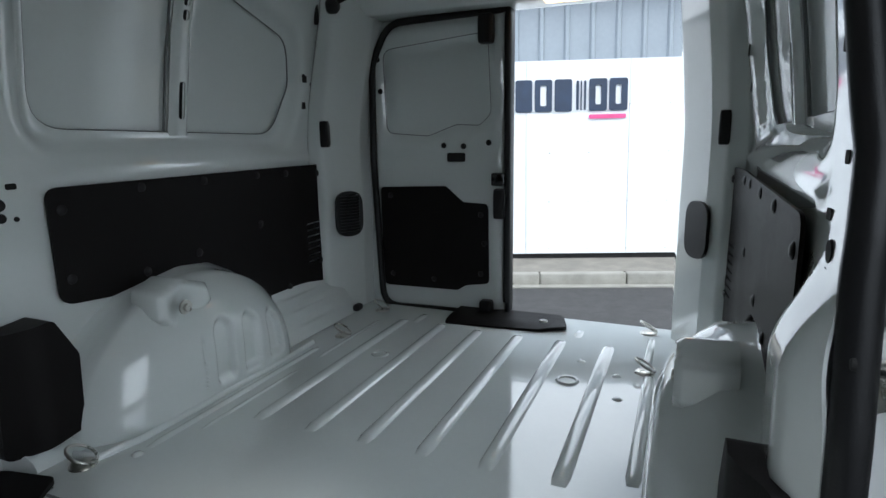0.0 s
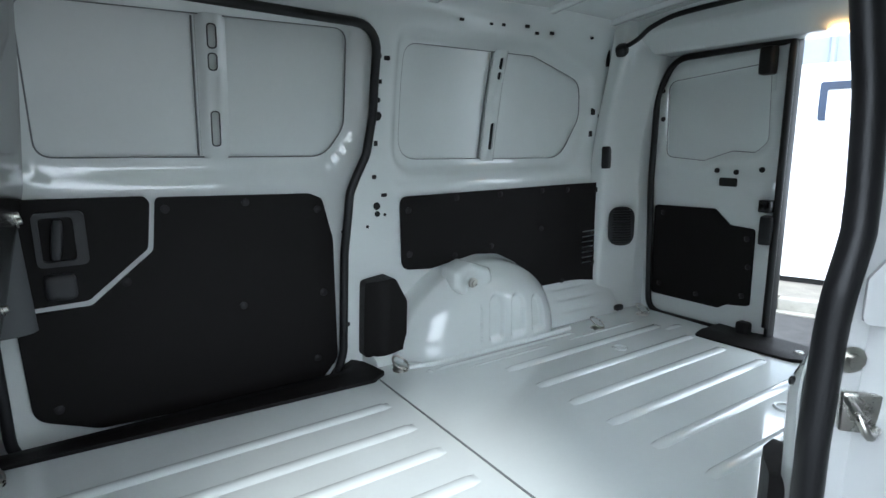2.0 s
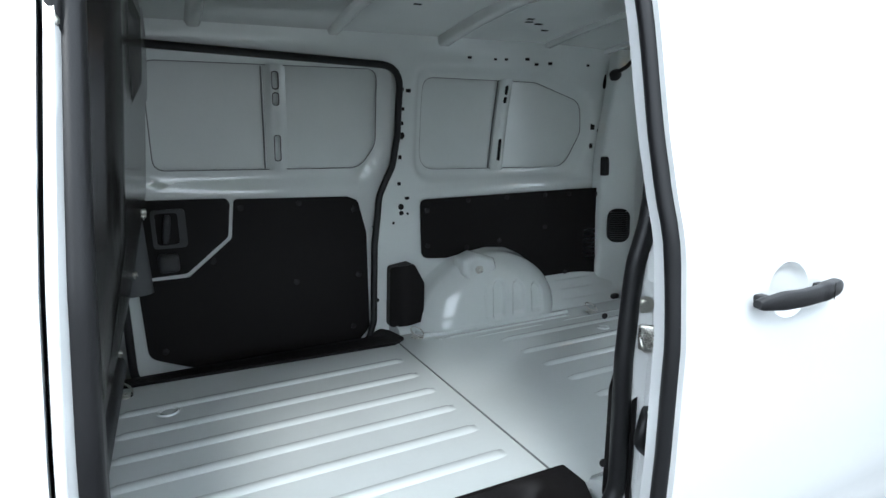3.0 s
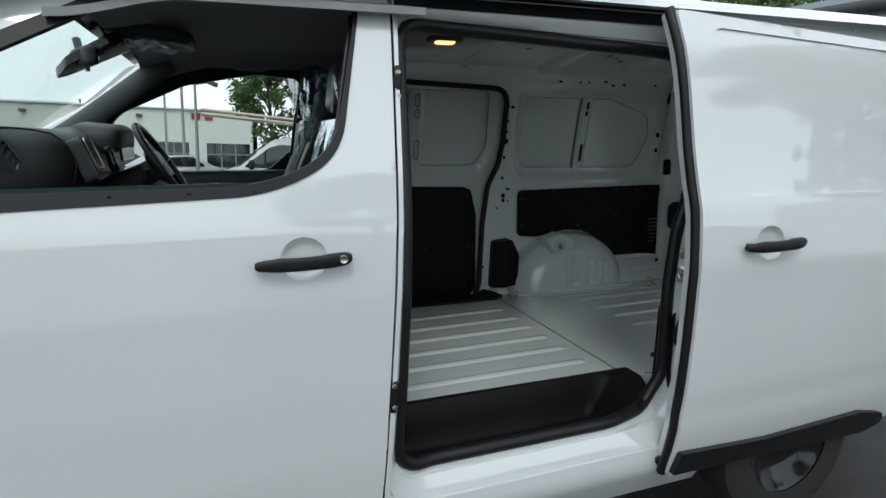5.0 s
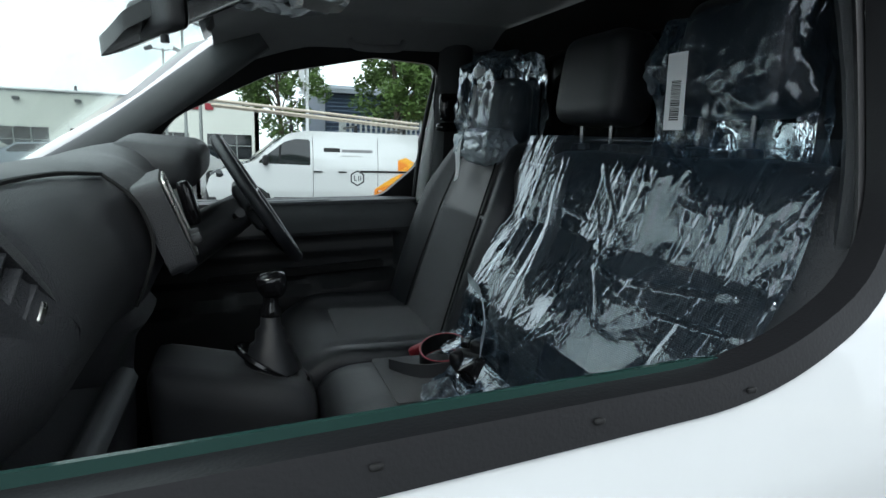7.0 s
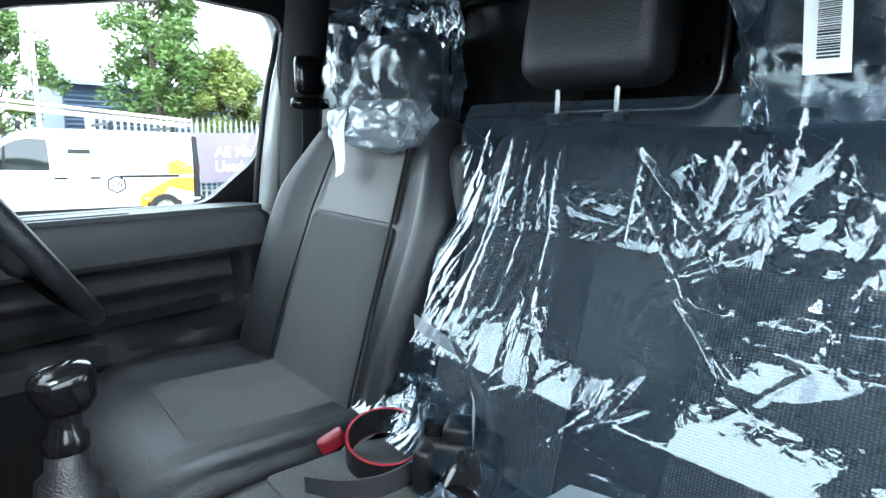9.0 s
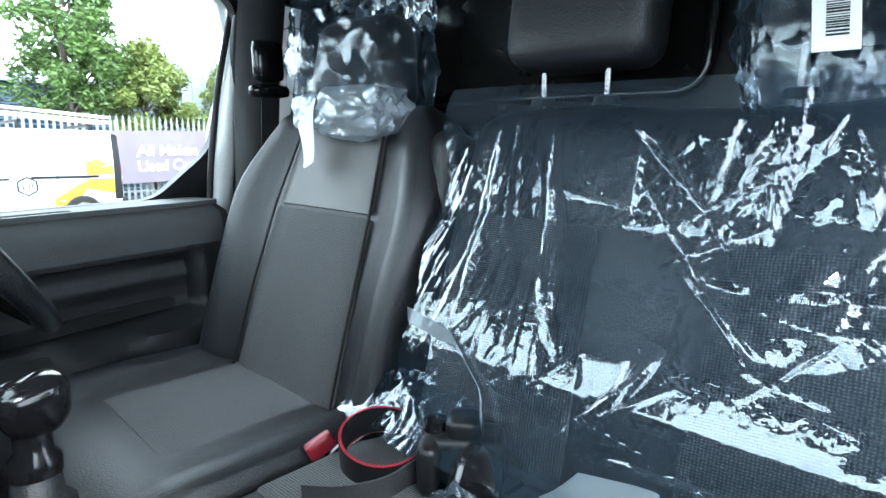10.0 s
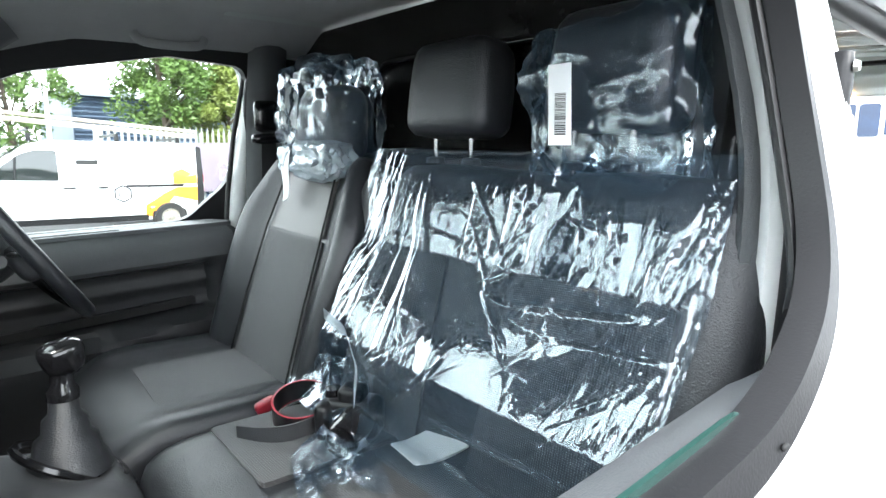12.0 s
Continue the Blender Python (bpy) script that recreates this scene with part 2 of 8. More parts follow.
def rounded_poly(pts, r, n=5):
    """A closed outline with its corners rounded; r is one radius, or one for each corner."""
    out, m = [], len(pts)
    for i in range(m):
        p, a, b = Vector(pts[i]), Vector(pts[i - 1]), Vector(pts[(i + 1) % m])
        rad = r[i] if isinstance(r, (list, tuple)) else r
        da, db = (a - p), (b - p)
        ang = da.angle(db, math.pi)
        if rad < 1e-5 or ang > 3.13:
            out.append(tuple(p))
            continue
        t = min(rad / math.tan(ang / 2), da.length * 0.49, db.length * 0.49)
        s, e = p + da.normalized() * t, p + db.normalized() * t
        for k in range(n + 1):
            w = k / n
            q = (1 - w) ** 2 * s + 2 * w * (1 - w) * p + w * w * e
            out.append(tuple(q))
    return out


def rrect(x0, z0, x1, z1, r, n=5):
    return rounded_poly([(x0, z0), (x1, z0), (x1, z1), (x0, z1)], r, n)


def inside(poly, pts):
    """Which of the points (n x 2) lie in the polygon."""
    poly = np.asarray(poly)
    x, y = pts[:, 0], pts[:, 1]
    odd = np.zeros(len(pts), bool)
    a, b = poly, np.roll(poly, -1, 0)
    for (x0, y0), (x1, y1) in zip(a, b):
        if y0 == y1:
            continue
        odd ^= ((y0 > y) != (y1 > y)) & (x < (x1 - x0) * (y - y0) / (y1 - y0) + x0)
    return odd


def depth_in(poly, x, z):
    """How far points lie inside a closed outline (negative outside)."""
    poly = np.asarray(poly, float)
    p = np.stack([np.asarray(x, float).ravel(), np.asarray(z, float).ravel()], 1)
    best = np.full(len(p), 1e9)
    for a, b in zip(poly, np.roll(poly, -1, 0)):
        d = b - a
        t = np.clip(((p - a) @ d) / max(1e-12, d @ d), 0, 1)
        best = np.minimum(best, np.hypot(*(p - a - t[:, None] * d).T))
    return np.where(inside(poly, p), best, -best).reshape(np.shape(x))


def dense(poly, step):
    out = []
    for a, b in zip(poly, poly[1:] + poly[:1]):
        n = max(1, int(math.ceil(math.dist(a, b) / step)))
        out += [(a[0] + (b[0] - a[0]) * k / n, a[1] + (b[1] - a[1]) * k / n) for k in range(n)]
    return out


def sheet(outer, holes, f, thick, step=0.05, bm=None):
    """A sheet in the (u, v) plane with holes right through it, bent into place by f(u, v, d): d = 0 the face, d = thick the back."""
    from mathutils.geometry import delaunay_2d_cdt
    outer = dense([tuple(p) for p in outer], step)
    holes = [dense([tuple(p) for p in h], step) for h in holes]
    loops = [outer] + holes
    verts, edges = [], []
    for lp in loops:
        k = len(verts)
        verts += lp
        edges += [(k + i, k + (i + 1) % len(lp)) for i in range(len(lp))]
    o = np.array(outer)
    gx = np.arange(o[:, 0].min() + step / 2, o[:, 0].max(), step)
    gy = np.arange(o[:, 1].min() + step / 2, o[:, 1].max(), step)
    g = np.array([(x, y) for x in gx for y in gy]) if len(gx) and len(gy) else np.zeros((0, 2))
    if len(g):
        keep = inside(outer, g)
        for lp in loops:
            q = np.array(lp)
            for i in range(0, len(g), 2000):
                s = slice(i, i + 2000)
                keep[s] &= (((g[s, None, :] - q[None]) ** 2).sum(2).min(1) > (step * 0.45) ** 2)
        for h in holes:
            keep &= ~inside(h, g)
        g = g[keep]
    allv = [Vector(p) for p in verts] + [Vector(p) for p in g]
    v2, _, faces, *_ = delaunay_2d_cdt(allv, edges, [], 0, 1e-7)
    pts = np.array([tuple(v) for v in v2])
    cen = np.array([pts[list(t)].mean(0) for t in faces])
    ok = inside(outer, cen)
    for h in holes:
        ok &= ~inside(h, cen)
    bm = bm or bmesh.new()
    front = [bm.verts.new(f(x, y, 0.0)) for x, y in pts]
    tris = [t for t, k in zip(faces, ok) if k]
    for t in tris:
        bm.faces.new([front[i] for i in t])
    if thick:
        back = [bm.verts.new(f(x, y, thick)) for x, y in pts]
        count = {}
        for t in tris:
            bm.faces.new([back[i] for i in reversed(t)])
            for a, b in zip(t, t[1:] + t[:1]):
                count[(a, b)] = 1
        for a, b in count:
            if (b, a) not in count:
                bm.faces.new([front[b], front[a], back[a], back[b]])
    bmesh.ops.delete(bm, geom=[v for v in bm.verts if not v.link_faces], context="VERTS")
    return bm


def tube(path, r, n=8, closed=False, bm=None, flat=1.0, side=None):
    """A round (or, with flat, oval) bar along a path; r one radius or one for each point."""
    bm = bm or bmesh.new()
    p = [Vector(q) for q in path]
    m = len(p)
    rings, last = [], None
    for i in range(m):
        if closed:
            d = p[(i + 1) % m] - p[i - 1]
        else:
            d = p[min(i + 1, m - 1)] - p[max(i - 1, 0)]
        d.normalize()
        if last is None:
            ref = Vector(side) if side else (Vector((0, 0, 1)) if abs(d.z) < 0.9 else Vector((1, 0, 0)))
        else:
            ref = last
        a = (ref - d * ref.dot(d)).normalized()
        last = a
        b = d.cross(a)
        rad = r[i] if isinstance(r, (list, tuple)) else r
        rings.append([bm.verts.new(p[i] + rad * (math.cos(k * math.tau / n) * a + flat * math.sin(k * math.tau / n) * b)) for k in range(n)])
    for i in range(m if closed else m - 1):
        q, s = rings[i], rings[(i + 1) % m]
        for k in range(n):
            bm.faces.new([q[k], q[(k + 1) % n], s[(k + 1) % n], s[k]])
    if not closed:
        bm.faces.new(rings[0][::-1])
        bm.faces.new(rings[-1])
    return bm


def block(c, s, bevel=0.0, turn=None, bm=None, seg=2):
    """A box of size s about c, with bevelled edges, turned by a matrix about its own centre."""
    b = bmesh.new()
    bmesh.ops.create_cube(b, size=1, matrix=Matrix.Diagonal((*s, 1)))
    if bevel:
        bmesh.ops.bevel(b, geom=b.edges[:], offset=bevel, segments=seg, affect="EDGES", profile=0.5)
    m = Matrix.Translation(c) @ (turn or Matrix())
    bmesh.ops.transform(b, matrix=m, verts=b.verts[:])
    if bm is None:
        return b
    merge(bm, b)
    return bm


def merge(bm, other):
    me = bpy.data.meshes.new("tmp")
    other.to_mesh(me)
    other.free()
    bm.from_mesh(me)
    bpy.data.meshes.remove(me)
    return bm


def pad(size, r, seg=12, shape=None, m=None):
    """A soft rounded block; shape(p, q) bends it, p the point and q its place from -1 to 1."""
    b = bmesh.new()
    bmesh.ops.create_cube(b, size=2)
    bmesh.ops.subdivide_edges(b, edges=b.edges[:], cuts=seg, use_grid_fill=True)
    h = Vector(size) / 2
    for v in b.verts:
        q = v.co.copy()
        p = Vector((q.x * h.x, q.y * h.y, q.z * h.z))
        core = Vector([max(-(h[i] - r), min(h[i] - r, p[i])) for i in range(3)])
        d = p - core
        v.co = core + d.normalized() * r if d.length > 1e-6 else p
        if shape:
            v.co = shape(v.co.copy(), q)
    if m is not None:
        bmesh.ops.transform(b, matrix=m, verts=b.verts[:])
    return b


def spun(profile, centre, axis, n=24, bm=None):
    """A turned shape: profile of (radius, along) about an axis through centre."""
    bm = bm or bmesh.new()
    z = Vector(axis).normalized()
    x = z.orthogonal().normalized()
    y = z.cross(x)
    rings = []
    for r, h in profile:
        rings.append([bm.verts.new(Vector(centre) + z * h + r * (math.cos(k * math.tau / n) * x + math.sin(k * math.tau / n) * y)) for k in range(n)] if r > 1e-6 else [bm.verts.new(Vector(centre) + z * h)])
    for a, b in zip(rings, rings[1:]):
        for k in range(n):
            q = [a[k % len(a)], a[(k + 1) % n % len(a)], b[(k + 1) % n % len(b)], b[k % len(b)]]
            q = list(dict.fromkeys(q))
            if len(q) > 2:
                bm.faces.new(q)
    return bm


def smooth(a, b, t):
    t = np.clip((t - a) / (b - a), 0, 1)
    return t * t * (3 - 2 * t)


# ---- the van: x runs to its tail, y to its off side, z up ----
FLOOR = 0.56
MID = 0.10                     # near side inner y = MID - off side inner y
SKIN_Z = [0.25, 0.33, 0.45, 0.62, 0.85, 1.10, 1.30, 1.42, 1.60, 1.80, 1.90, 1.95]
SKIN_Y = [0.822, 0.852, 0.877, 0.897, 0.910, 0.914, 0.897, 0.867, 0.810, 0.747, 0.707, 0.677]
WALL_Z = [0.40, 0.70, 1.15, 1.28, 1.45, 1.62, 1.78, 1.88, 1.95]
WALL_Y = [0.845, 0.845, 0.838, 0.845, 0.825, 0.800, 0.765, 0.725, 0.665]


def skin_y(z):
    return float(np.interp(z, SKIN_Z, SKIN_Y))


def off_y(z):
    """The off side's skin, measured from the same datum."""
    return skin_y(z) + 0.058


def near_skin(x, z, d):
    return (x, -skin_y(z) + d, z)


def far_skin(x, z, d):
    return (x, off_y(z) + 0.06 * float(smooth(1.38, 1.55, z)) - d, z)


van = thing("panel_van", "white panel van, sliding side door and rear door open", "van", (0.4, 0, 0))

APERTURE = rounded_poly([(-0.325, 0.485), (0.665, 0.485), (0.71, 0.62), (0.73, 1.0), (0.762, 1.22), (0.832, 1.36), (0.855, 1.50), (0.862, 1.80), (-0.325, 1.85)],
                        [0.10, 0.09, 0.1, 0.3, 0.12, 0.12, 0.1, 0.10, 0.09], 6)
NEAR_AP = rounded_poly([(-0.285, 0.535), (0.66, 0.535), (0.765, 0.64), (0.775, 0.98), (0.80, 1.20), (0.842, 1.34), (0.866, 1.48), (0.868, 1.795), (-0.205, 1.855)],
                       [0.10, 0.09, 0.1, 0.3, 0.12, 0.12, 0.1, 0.11, 0.09], 6)
BLANK = rounded_poly([(0.985, 1.335), (1.86, 1.315), (1.955, 1.50), (1.93, 1.66), (1.62, 1.755), (0.99, 1.765)], [0.09, 0.12, 0.1, 0.10, 0.15, 0.06], 6)
BLANK_RING = rounded_poly([(0.925, 1.265), (1.93, 1.245), (2.01, 1.50), (1.975, 1.70), (1.65, 1.81), (0.93, 1.82)], [0.13, 0.14, 0.12, 0.12, 0.15, 0.08], 6)


shield = rounded_poly([(1.125, 0.905), (1.20, 0.93), (1.30, 0.895), (1.315, 0.84), (1.24, 0.775), (1.16, 0.785), (1.125, 0.83)], 0.02, 4)


def wall_shape(x, z):
    """How far the inner side wall stands in from its mean face: window recess, wheel arch, tail ledge, waist rail."""
    into = 0.0
    foot = 0.10 * float(smooth(0.63, 0.57, z)) if x > 0.80 else 0.0
    into = max(into, foot)
    return into


blank_grid_x, blank_grid_z = np.linspace(0.85, 2.1, 84), np.linspace(1.2, 1.9, 48)
GX, GZ = np.meshgrid(blank_grid_x, blank_grid_z)
RING_IN = depth_in(BLANK_RING, GX, GZ)


def ring_depth(x, z):
    if not (0.85 < x < 2.1 and 1.2 < z < 1.9):
        return -1.0
    i = int((x - 0.85) / 1.25 * 83)
    j = int((z - 1.2) / 0.7 * 47)
    fx, fz = (x - 0.85) / 1.25 * 83 - i, (z - 1.2) / 0.7 * 47 - j
    i1, j1 = min(i + 1, 83), min(j + 1, 47)
    return float((RING_IN[j, i] * (1 - fx) + RING_IN[j, i1] * fx) * (1 - fz) + (RING_IN[j1, i] * (1 - fx) + RING_IN[j1, i1] * fx) * fz)


def off_wall(x, z, d):
    y = float(np.interp(z, WALL_Z, WALL_Y)) - wall_shape(x, z)
    y += 0.038 * float(smooth(0.0, 0.055, ring_depth(x, z)))
    y -= 0.010 * math.exp(-((z - 1.225) / 0.016) ** 2) * (1 if x > 0.95 else 0)
    return (x, y + d, z)


def twin_y(x, y):
    return MID - 0.01 * (min(max(x, 0.9), 2.4) - 0.9) - y


def near_wall(x, z, d):
    q = off_wall(x, z, d)
    return (q[0], twin_y(q[0], q[1]), q[2])


def mirrored(bm):
    """The near side's twin of an off-side shape."""
    b = bm.copy()
    for v in b.verts:
        v.co.y = twin_y(v.co.x, v.co.y)
    bmesh.ops.reverse_faces(b, faces=b.faces[:])
    return b


def both(name, bm, mat, parent, label="", angle=48):
    twin = mirrored(bm)
    return part(name, bm, mat, parent, label, angle), part(name, twin, mat, parent, label, angle)


HOLES = [(0.872, 1.705, 0.011, 0.008), (0.905, 1.70, 0.012, 0.009), (0.878, 1.62, 0.012, 0.009), (0.876, 1.555, 0.010, 0.009), (0.872, 1.40, 0.008, 0.010), (0.868, 1.275, 0.009, 0.008),
         (2.003, 1.529, 0.013, 0.016), (2.006, 1.427, 0.011, 0.014), (2.05, 1.51, 0.011, 0.008), (0.905, 1.205, 0.012, 0.007),
         (1.20, 1.852, 0.010, 0.008), (1.34, 1.848, 0.008, 0.006), (1.40, 1.85, 0.009, 0.007), (1.52, 1.856, 0.012, 0.009), (1.58, 1.835, 0.011, 0.009), (1.66, 1.842, 0.012, 0.01), (1.9, 1.84, 0.009, 0.007)]
wall_outer = [(-0.46, 0.42), (2.10, 0.545), (2.10, 1.93), (-0.46, 1.93)]
wall_holes = [APERTURE, BLANK]
bm = sheet(wall_outer, wall_holes, off_wall, 0.004, 0.017)
off_wall_ob = part("side_wall", bm, PRIMED, van, "white painted pressed-steel inner side wall")
for v in off_wall_ob.data.vertices:
    v.co.x = max(v.co.x, -0.329 - BASES[van].x)
near_outer = [(-0.46, 1.93), (-0.46, 0.42), (-0.29, 0.42)] + sorted([p for p in NEAR_AP if p[0] < -0.1 and p[1] > 0.66], key=lambda p: p[1]) + sorted([p for p in NEAR_AP if p[0] > 0.6 and p[1] > 0.66], key=lambda p: -p[1]) + [(0.775, 0.50), (2.10, 0.545), (2.10, 1.93)]
near_wall_ob = part("side_wall", sheet(near_outer, [BLANK], near_wall, 0.004, 0.017), PRIMED, van, "white painted pressed-steel inner side wall")
for v in near_wall_ob.data.vertices:          # the near pillar's foot swells into the load bay
    vx, vz = v.co.x + BASES[van].x, v.co.z
    if vx < -0.30:
        v.co.x = -0.30 - BASES[van].x
    v.co.y += 0.048 * float(smooth(1.16, 1.02, vz)) * float(smooth(0.755, 0.83, vx)) * float(1 - smooth(0.92, 0.985, vx))
# The wall is not cut here: dark plates on it paint the holes' shade.
for hx, hz, hw, hh in HOLES:
    y = off_wall(hx, hz, 0)[1]
    bm = sheet(rrect(hx - hw, hz - hh, hx + hw, hz + hh, 0.004, 2), [], lambda x, z, d: (x, y - 0.0015 + d, z), 0.003, 0.05)
    a, b = both("pressed_hole", bm, DARK_HOLE, off_wall_ob)
    b.parent = near_wall_ob
for hx, hz, r in [(0.876, 1.50, 0.017), (0.872, 1.165, 0.014), (0.873, 1.135, 0.011), (0.905, 1.13, 0.006), (0.83, 1.09, 0.006), (0.815, 0.86, 0.009), (0.73, 1.08, 0.006), (0.735, 0.72, 0.009)]:
    y = off_wall(hx, hz, 0)[1]
    bm = spun([(0, -0.002), (r, -0.002), (r * 1.1, 0.002)], (hx, y, hz), (0, 1, 0), 14)
    a, b = both("pressed_hole", bm, DARK_HOLE, off_wall_ob)
    b.parent = near_wall_ob

# blanked windows behind the wall's openings, and the slotted stays across them
bm = sheet([(0.95, 1.29), (1.99, 1.29), (1.99, 1.78), (0.95, 1.79)], [], lambda x, z, d: (x, float(np.interp(z, WALL_Z, WALL_Y)) + 0.052 + d, z), 0.003, 0.06)
both("window_blank", bm, PRIMED, van, "flat white blanked-off window panel")
bm = tube([(x, off_wall(x, z, 0)[1] + 0.003, z) for x, z in dense(BLANK, 0.03)], 0.0032, 6, True)
both("blank_sealer", bm, SEALER, van)


def stay(x0, z0, z1, y_of, parent):
    """A pressed vertical stay with three long slots."""
    w = 0.036
    slots = [(z0 + 0.05, z0 + 0.16), (z1 - 0.115, z1 - 0.085), (z1 - 0.075, z1 - 0.03)]
    holes = [rrect(x0 - 0.011, a, x0 + 0.011, b, 0.010, 4) for a, b in slots]
    bm = sheet(rrect(x0 - w, z0, x0 + w, z1, 0.012, 3), holes, lambda x, z, d: (x + (z - z0) * 0.05, y_of(z) - 0.022 + d + 0.014 * float(smooth(0.018, 0.036, abs(x - x0))), z), 0.004, 0.012)
    a, b = both("window_stay", bm, PRIMED, parent, "pressed white stay with long slots")
    bm = sheet(rrect(x0 - 0.016, z0 + 0.03, x0 + 0.016, z1 - 0.01, 0.012, 3), [], lambda x, z, d: (x + (z - z0) * 0.05, y_of(z) - 0.006 + d, z), 0.002, 0.05)
    both("stay_shadow_gap", bm, DARK_HOLE, parent)


both("blank_sealer", tube([(1.378 + 0.05 * t * 0.45, float(np.interp(1.32 + 0.45 * t, WALL_Z, WALL_Y)) + 0.044, 1.32 + 0.445 * t) for t in (0, 0.5, 1)], 0.004, 6), SEALER, van)
stay(1.425, 1.315, 1.765, lambda z: float(np.interp(z, WALL_Z, WALL_Y)) + 0.045, van)

# rubber seals round the side openings
seal_path = [off_wall(x, z, 0) for x, z in dense(APERTURE, 0.03)]
seal_path = [(x, y - 0.006, z) for x, y, z in seal_path]
part("door_seal", tube(seal_path, 0.016, 12, True), RUBBER, van, "black rubber door seal")


def flange(x, z):
    """Where the near side's seal sits, a little outside the inner wall."""
    y = near_wall(x, z, 0)[1]
    front = float(smooth(0.05, -0.26, x))
    foot = float(smooth(0.68, 0.56, z)) * float(1 - smooth(0.45, 0.78, x))
    head = 0.5 * float(smooth(1.65, 1.80, z)) * float(1 - smooth(0.60, 0.86, x))
    y -= 0.016 * float(smooth(0.4, 0.75, x))
    return (x, y + (-(skin_y(z) - 0.035) - y) * max(front, 0.8 * foot, head), z)


part("door_seal", tube([flange(x, z) for x, z in dense(NEAR_AP, 0.03)], 0.0215, 14, True), RUBBER, van, "black rubber door seal")

# floor: one pressed sheet with raised ribs
floor_plan = [(-0.45, -0.50), (0.80, -0.52), (0.80, -0.63), (2.20, -0.63), (2.33, -0.58), (2.33, 0.66), (2.20, 0.72), (0.80, 0.745), (0.785, 0.655), (-0.45, 0.70)]
bm = sheet(floor_plan, [], lambda x, y, d: (x, y, FLOOR - d), 0.004, 0.08)
floor_ob = part("load_floor", bm, PRIMED, van, "glossy white pressed-steel load floor")


def floor_rib(x0, x1, y, w=0.021, h=0.009, parent=floor_ob):
    bm = bmesh.new()
    rows = []
    for x, k in [(x0, 0.0), (x0 + 0.012, 0.35), (x0 + 0.03, 1.0), (x1 - 0.03, 1.0), (x1 - 0.012, 0.35), (x1, 0.0)]:
        ww = w * (0.75 + 0.25 * k)
        rows.append([bm.verts.new((x, y + s * ww, FLOOR + 0.0004 + h * k * q)) for s, q in [(-1, 0), (-0.82, 0.45), (-0.55, 0.95), (0, 1.0), (0.55, 0.95), (0.82, 0.45), (1, 0)]])
    for a, b in zip(rows, rows[1:]):
        for k in range(6):
            bm.faces.new([a[k], a[k + 1], b[k + 1], b[k]])
    return part("floor_rib", bm, PRIMED, parent, "", 60)


for k, y in enumerate([0.446, 0.278, 0.120, -0.040, -0.200, -0.368]):
    floor_rib(1.195, 2.07 - (0.0 if k > 1 else -0.02), y)
    floor_rib(-0.36, 0.70, y, 0.024, 0.008)
floor_rib(1.25, 1.86, -0.515, 0.017)
floor_rib(1.93, 2.20, -0.505, 0.013)
floor_rib(0.98, 1.70, 0.60, 0.012, 0.006)
floor_rib(1.10, 1.5, 0.545, 0.007, 0.004)
floor_rib(1.62, 2.04, 0.545, 0.008, 0.004)
floor_rib(2.07, 2.18, 0.395, 0.016, 0.006)
floor_rib(2.12, 2.20, -0.25, 0.014, 0.004)
bm = tube([(0.762, y, FLOOR + 0.001) for y in np.linspace(-0.52, 0.64, 12)], 0.0035, 6)
part("floor_seam", bm, SEALER, floor_ob, "dark sealed seam across the floor")
for cx, cy, r in [(1.735, -0.285, 0.032), (1.72, 0.36, 0.028), (-0.20, 0.40, 0.034), (-0.2, -0.40, 0.034)]:
    part("floor_plug", spun([(0, 0.001), (r * 0.72, 0.001), (r * 0.8, 0.005), (r, 0.006), (r * 1.12, 0.0)], (cx, cy, FLOOR), (0, 0, 1), 28), PRIMED, floor_ob, "round pressed floor plug")
for cx, cy in [(0.95, 0.60), (1.82, -0.42), (1.9, -0.30), (1.66, -0.44), (1.2, -0.55), (1.45, -0.54)]:
    part("floor_plug", spun([(0, 0.006), (0.009, 0.005), (0.015, 0.0)], (cx, cy, FLOOR), (0, 0, 1), 14), PRIMED, floor_ob)


def lashing_ring(x, y, turn):
    ring = [(x + 0.030 * math.cos(a) * math.cos(turn) - 0.03 * math.sin(a) * math.sin(turn), y + 0.030 * math.cos(a) * math.sin(turn) + 0.03 * math.sin(a) * math.cos(turn), FLOOR + 0.028 + 0.018 * math.sin(a)) for a in np.linspace(0, math.tau, 25)]
    ob = part("lashing_ring", tube(ring, 0.0038, 8), STEEL, van, "bright steel folding lashing ring on the floor")
    part("ring_base", spun([(0, 0.010), (0.020, 0.009), (0.030, 0.004), (0.032, 0.0)], (x, y, FLOOR), (0, 0, 1), 20), STEEL, ob)


for x, y, a in [(0.87, 0.68, 0.5), (1.835, 0.585, 0.4), (2.17, 0.60, 0.2), (2.26, -0.49, 0.3), (1.88, -0.50, 0.2), (-0.35, 0.62, 0.9)]:
    lashing_ring(x, y, a)

# roof skin and its cross members
def roof_f(x, y, d):
    return (x, y, 1.965 - 0.05 * (y / 0.75) ** 2 - 0.02 * float(smooth(1.6, 2.4, x)) + d)


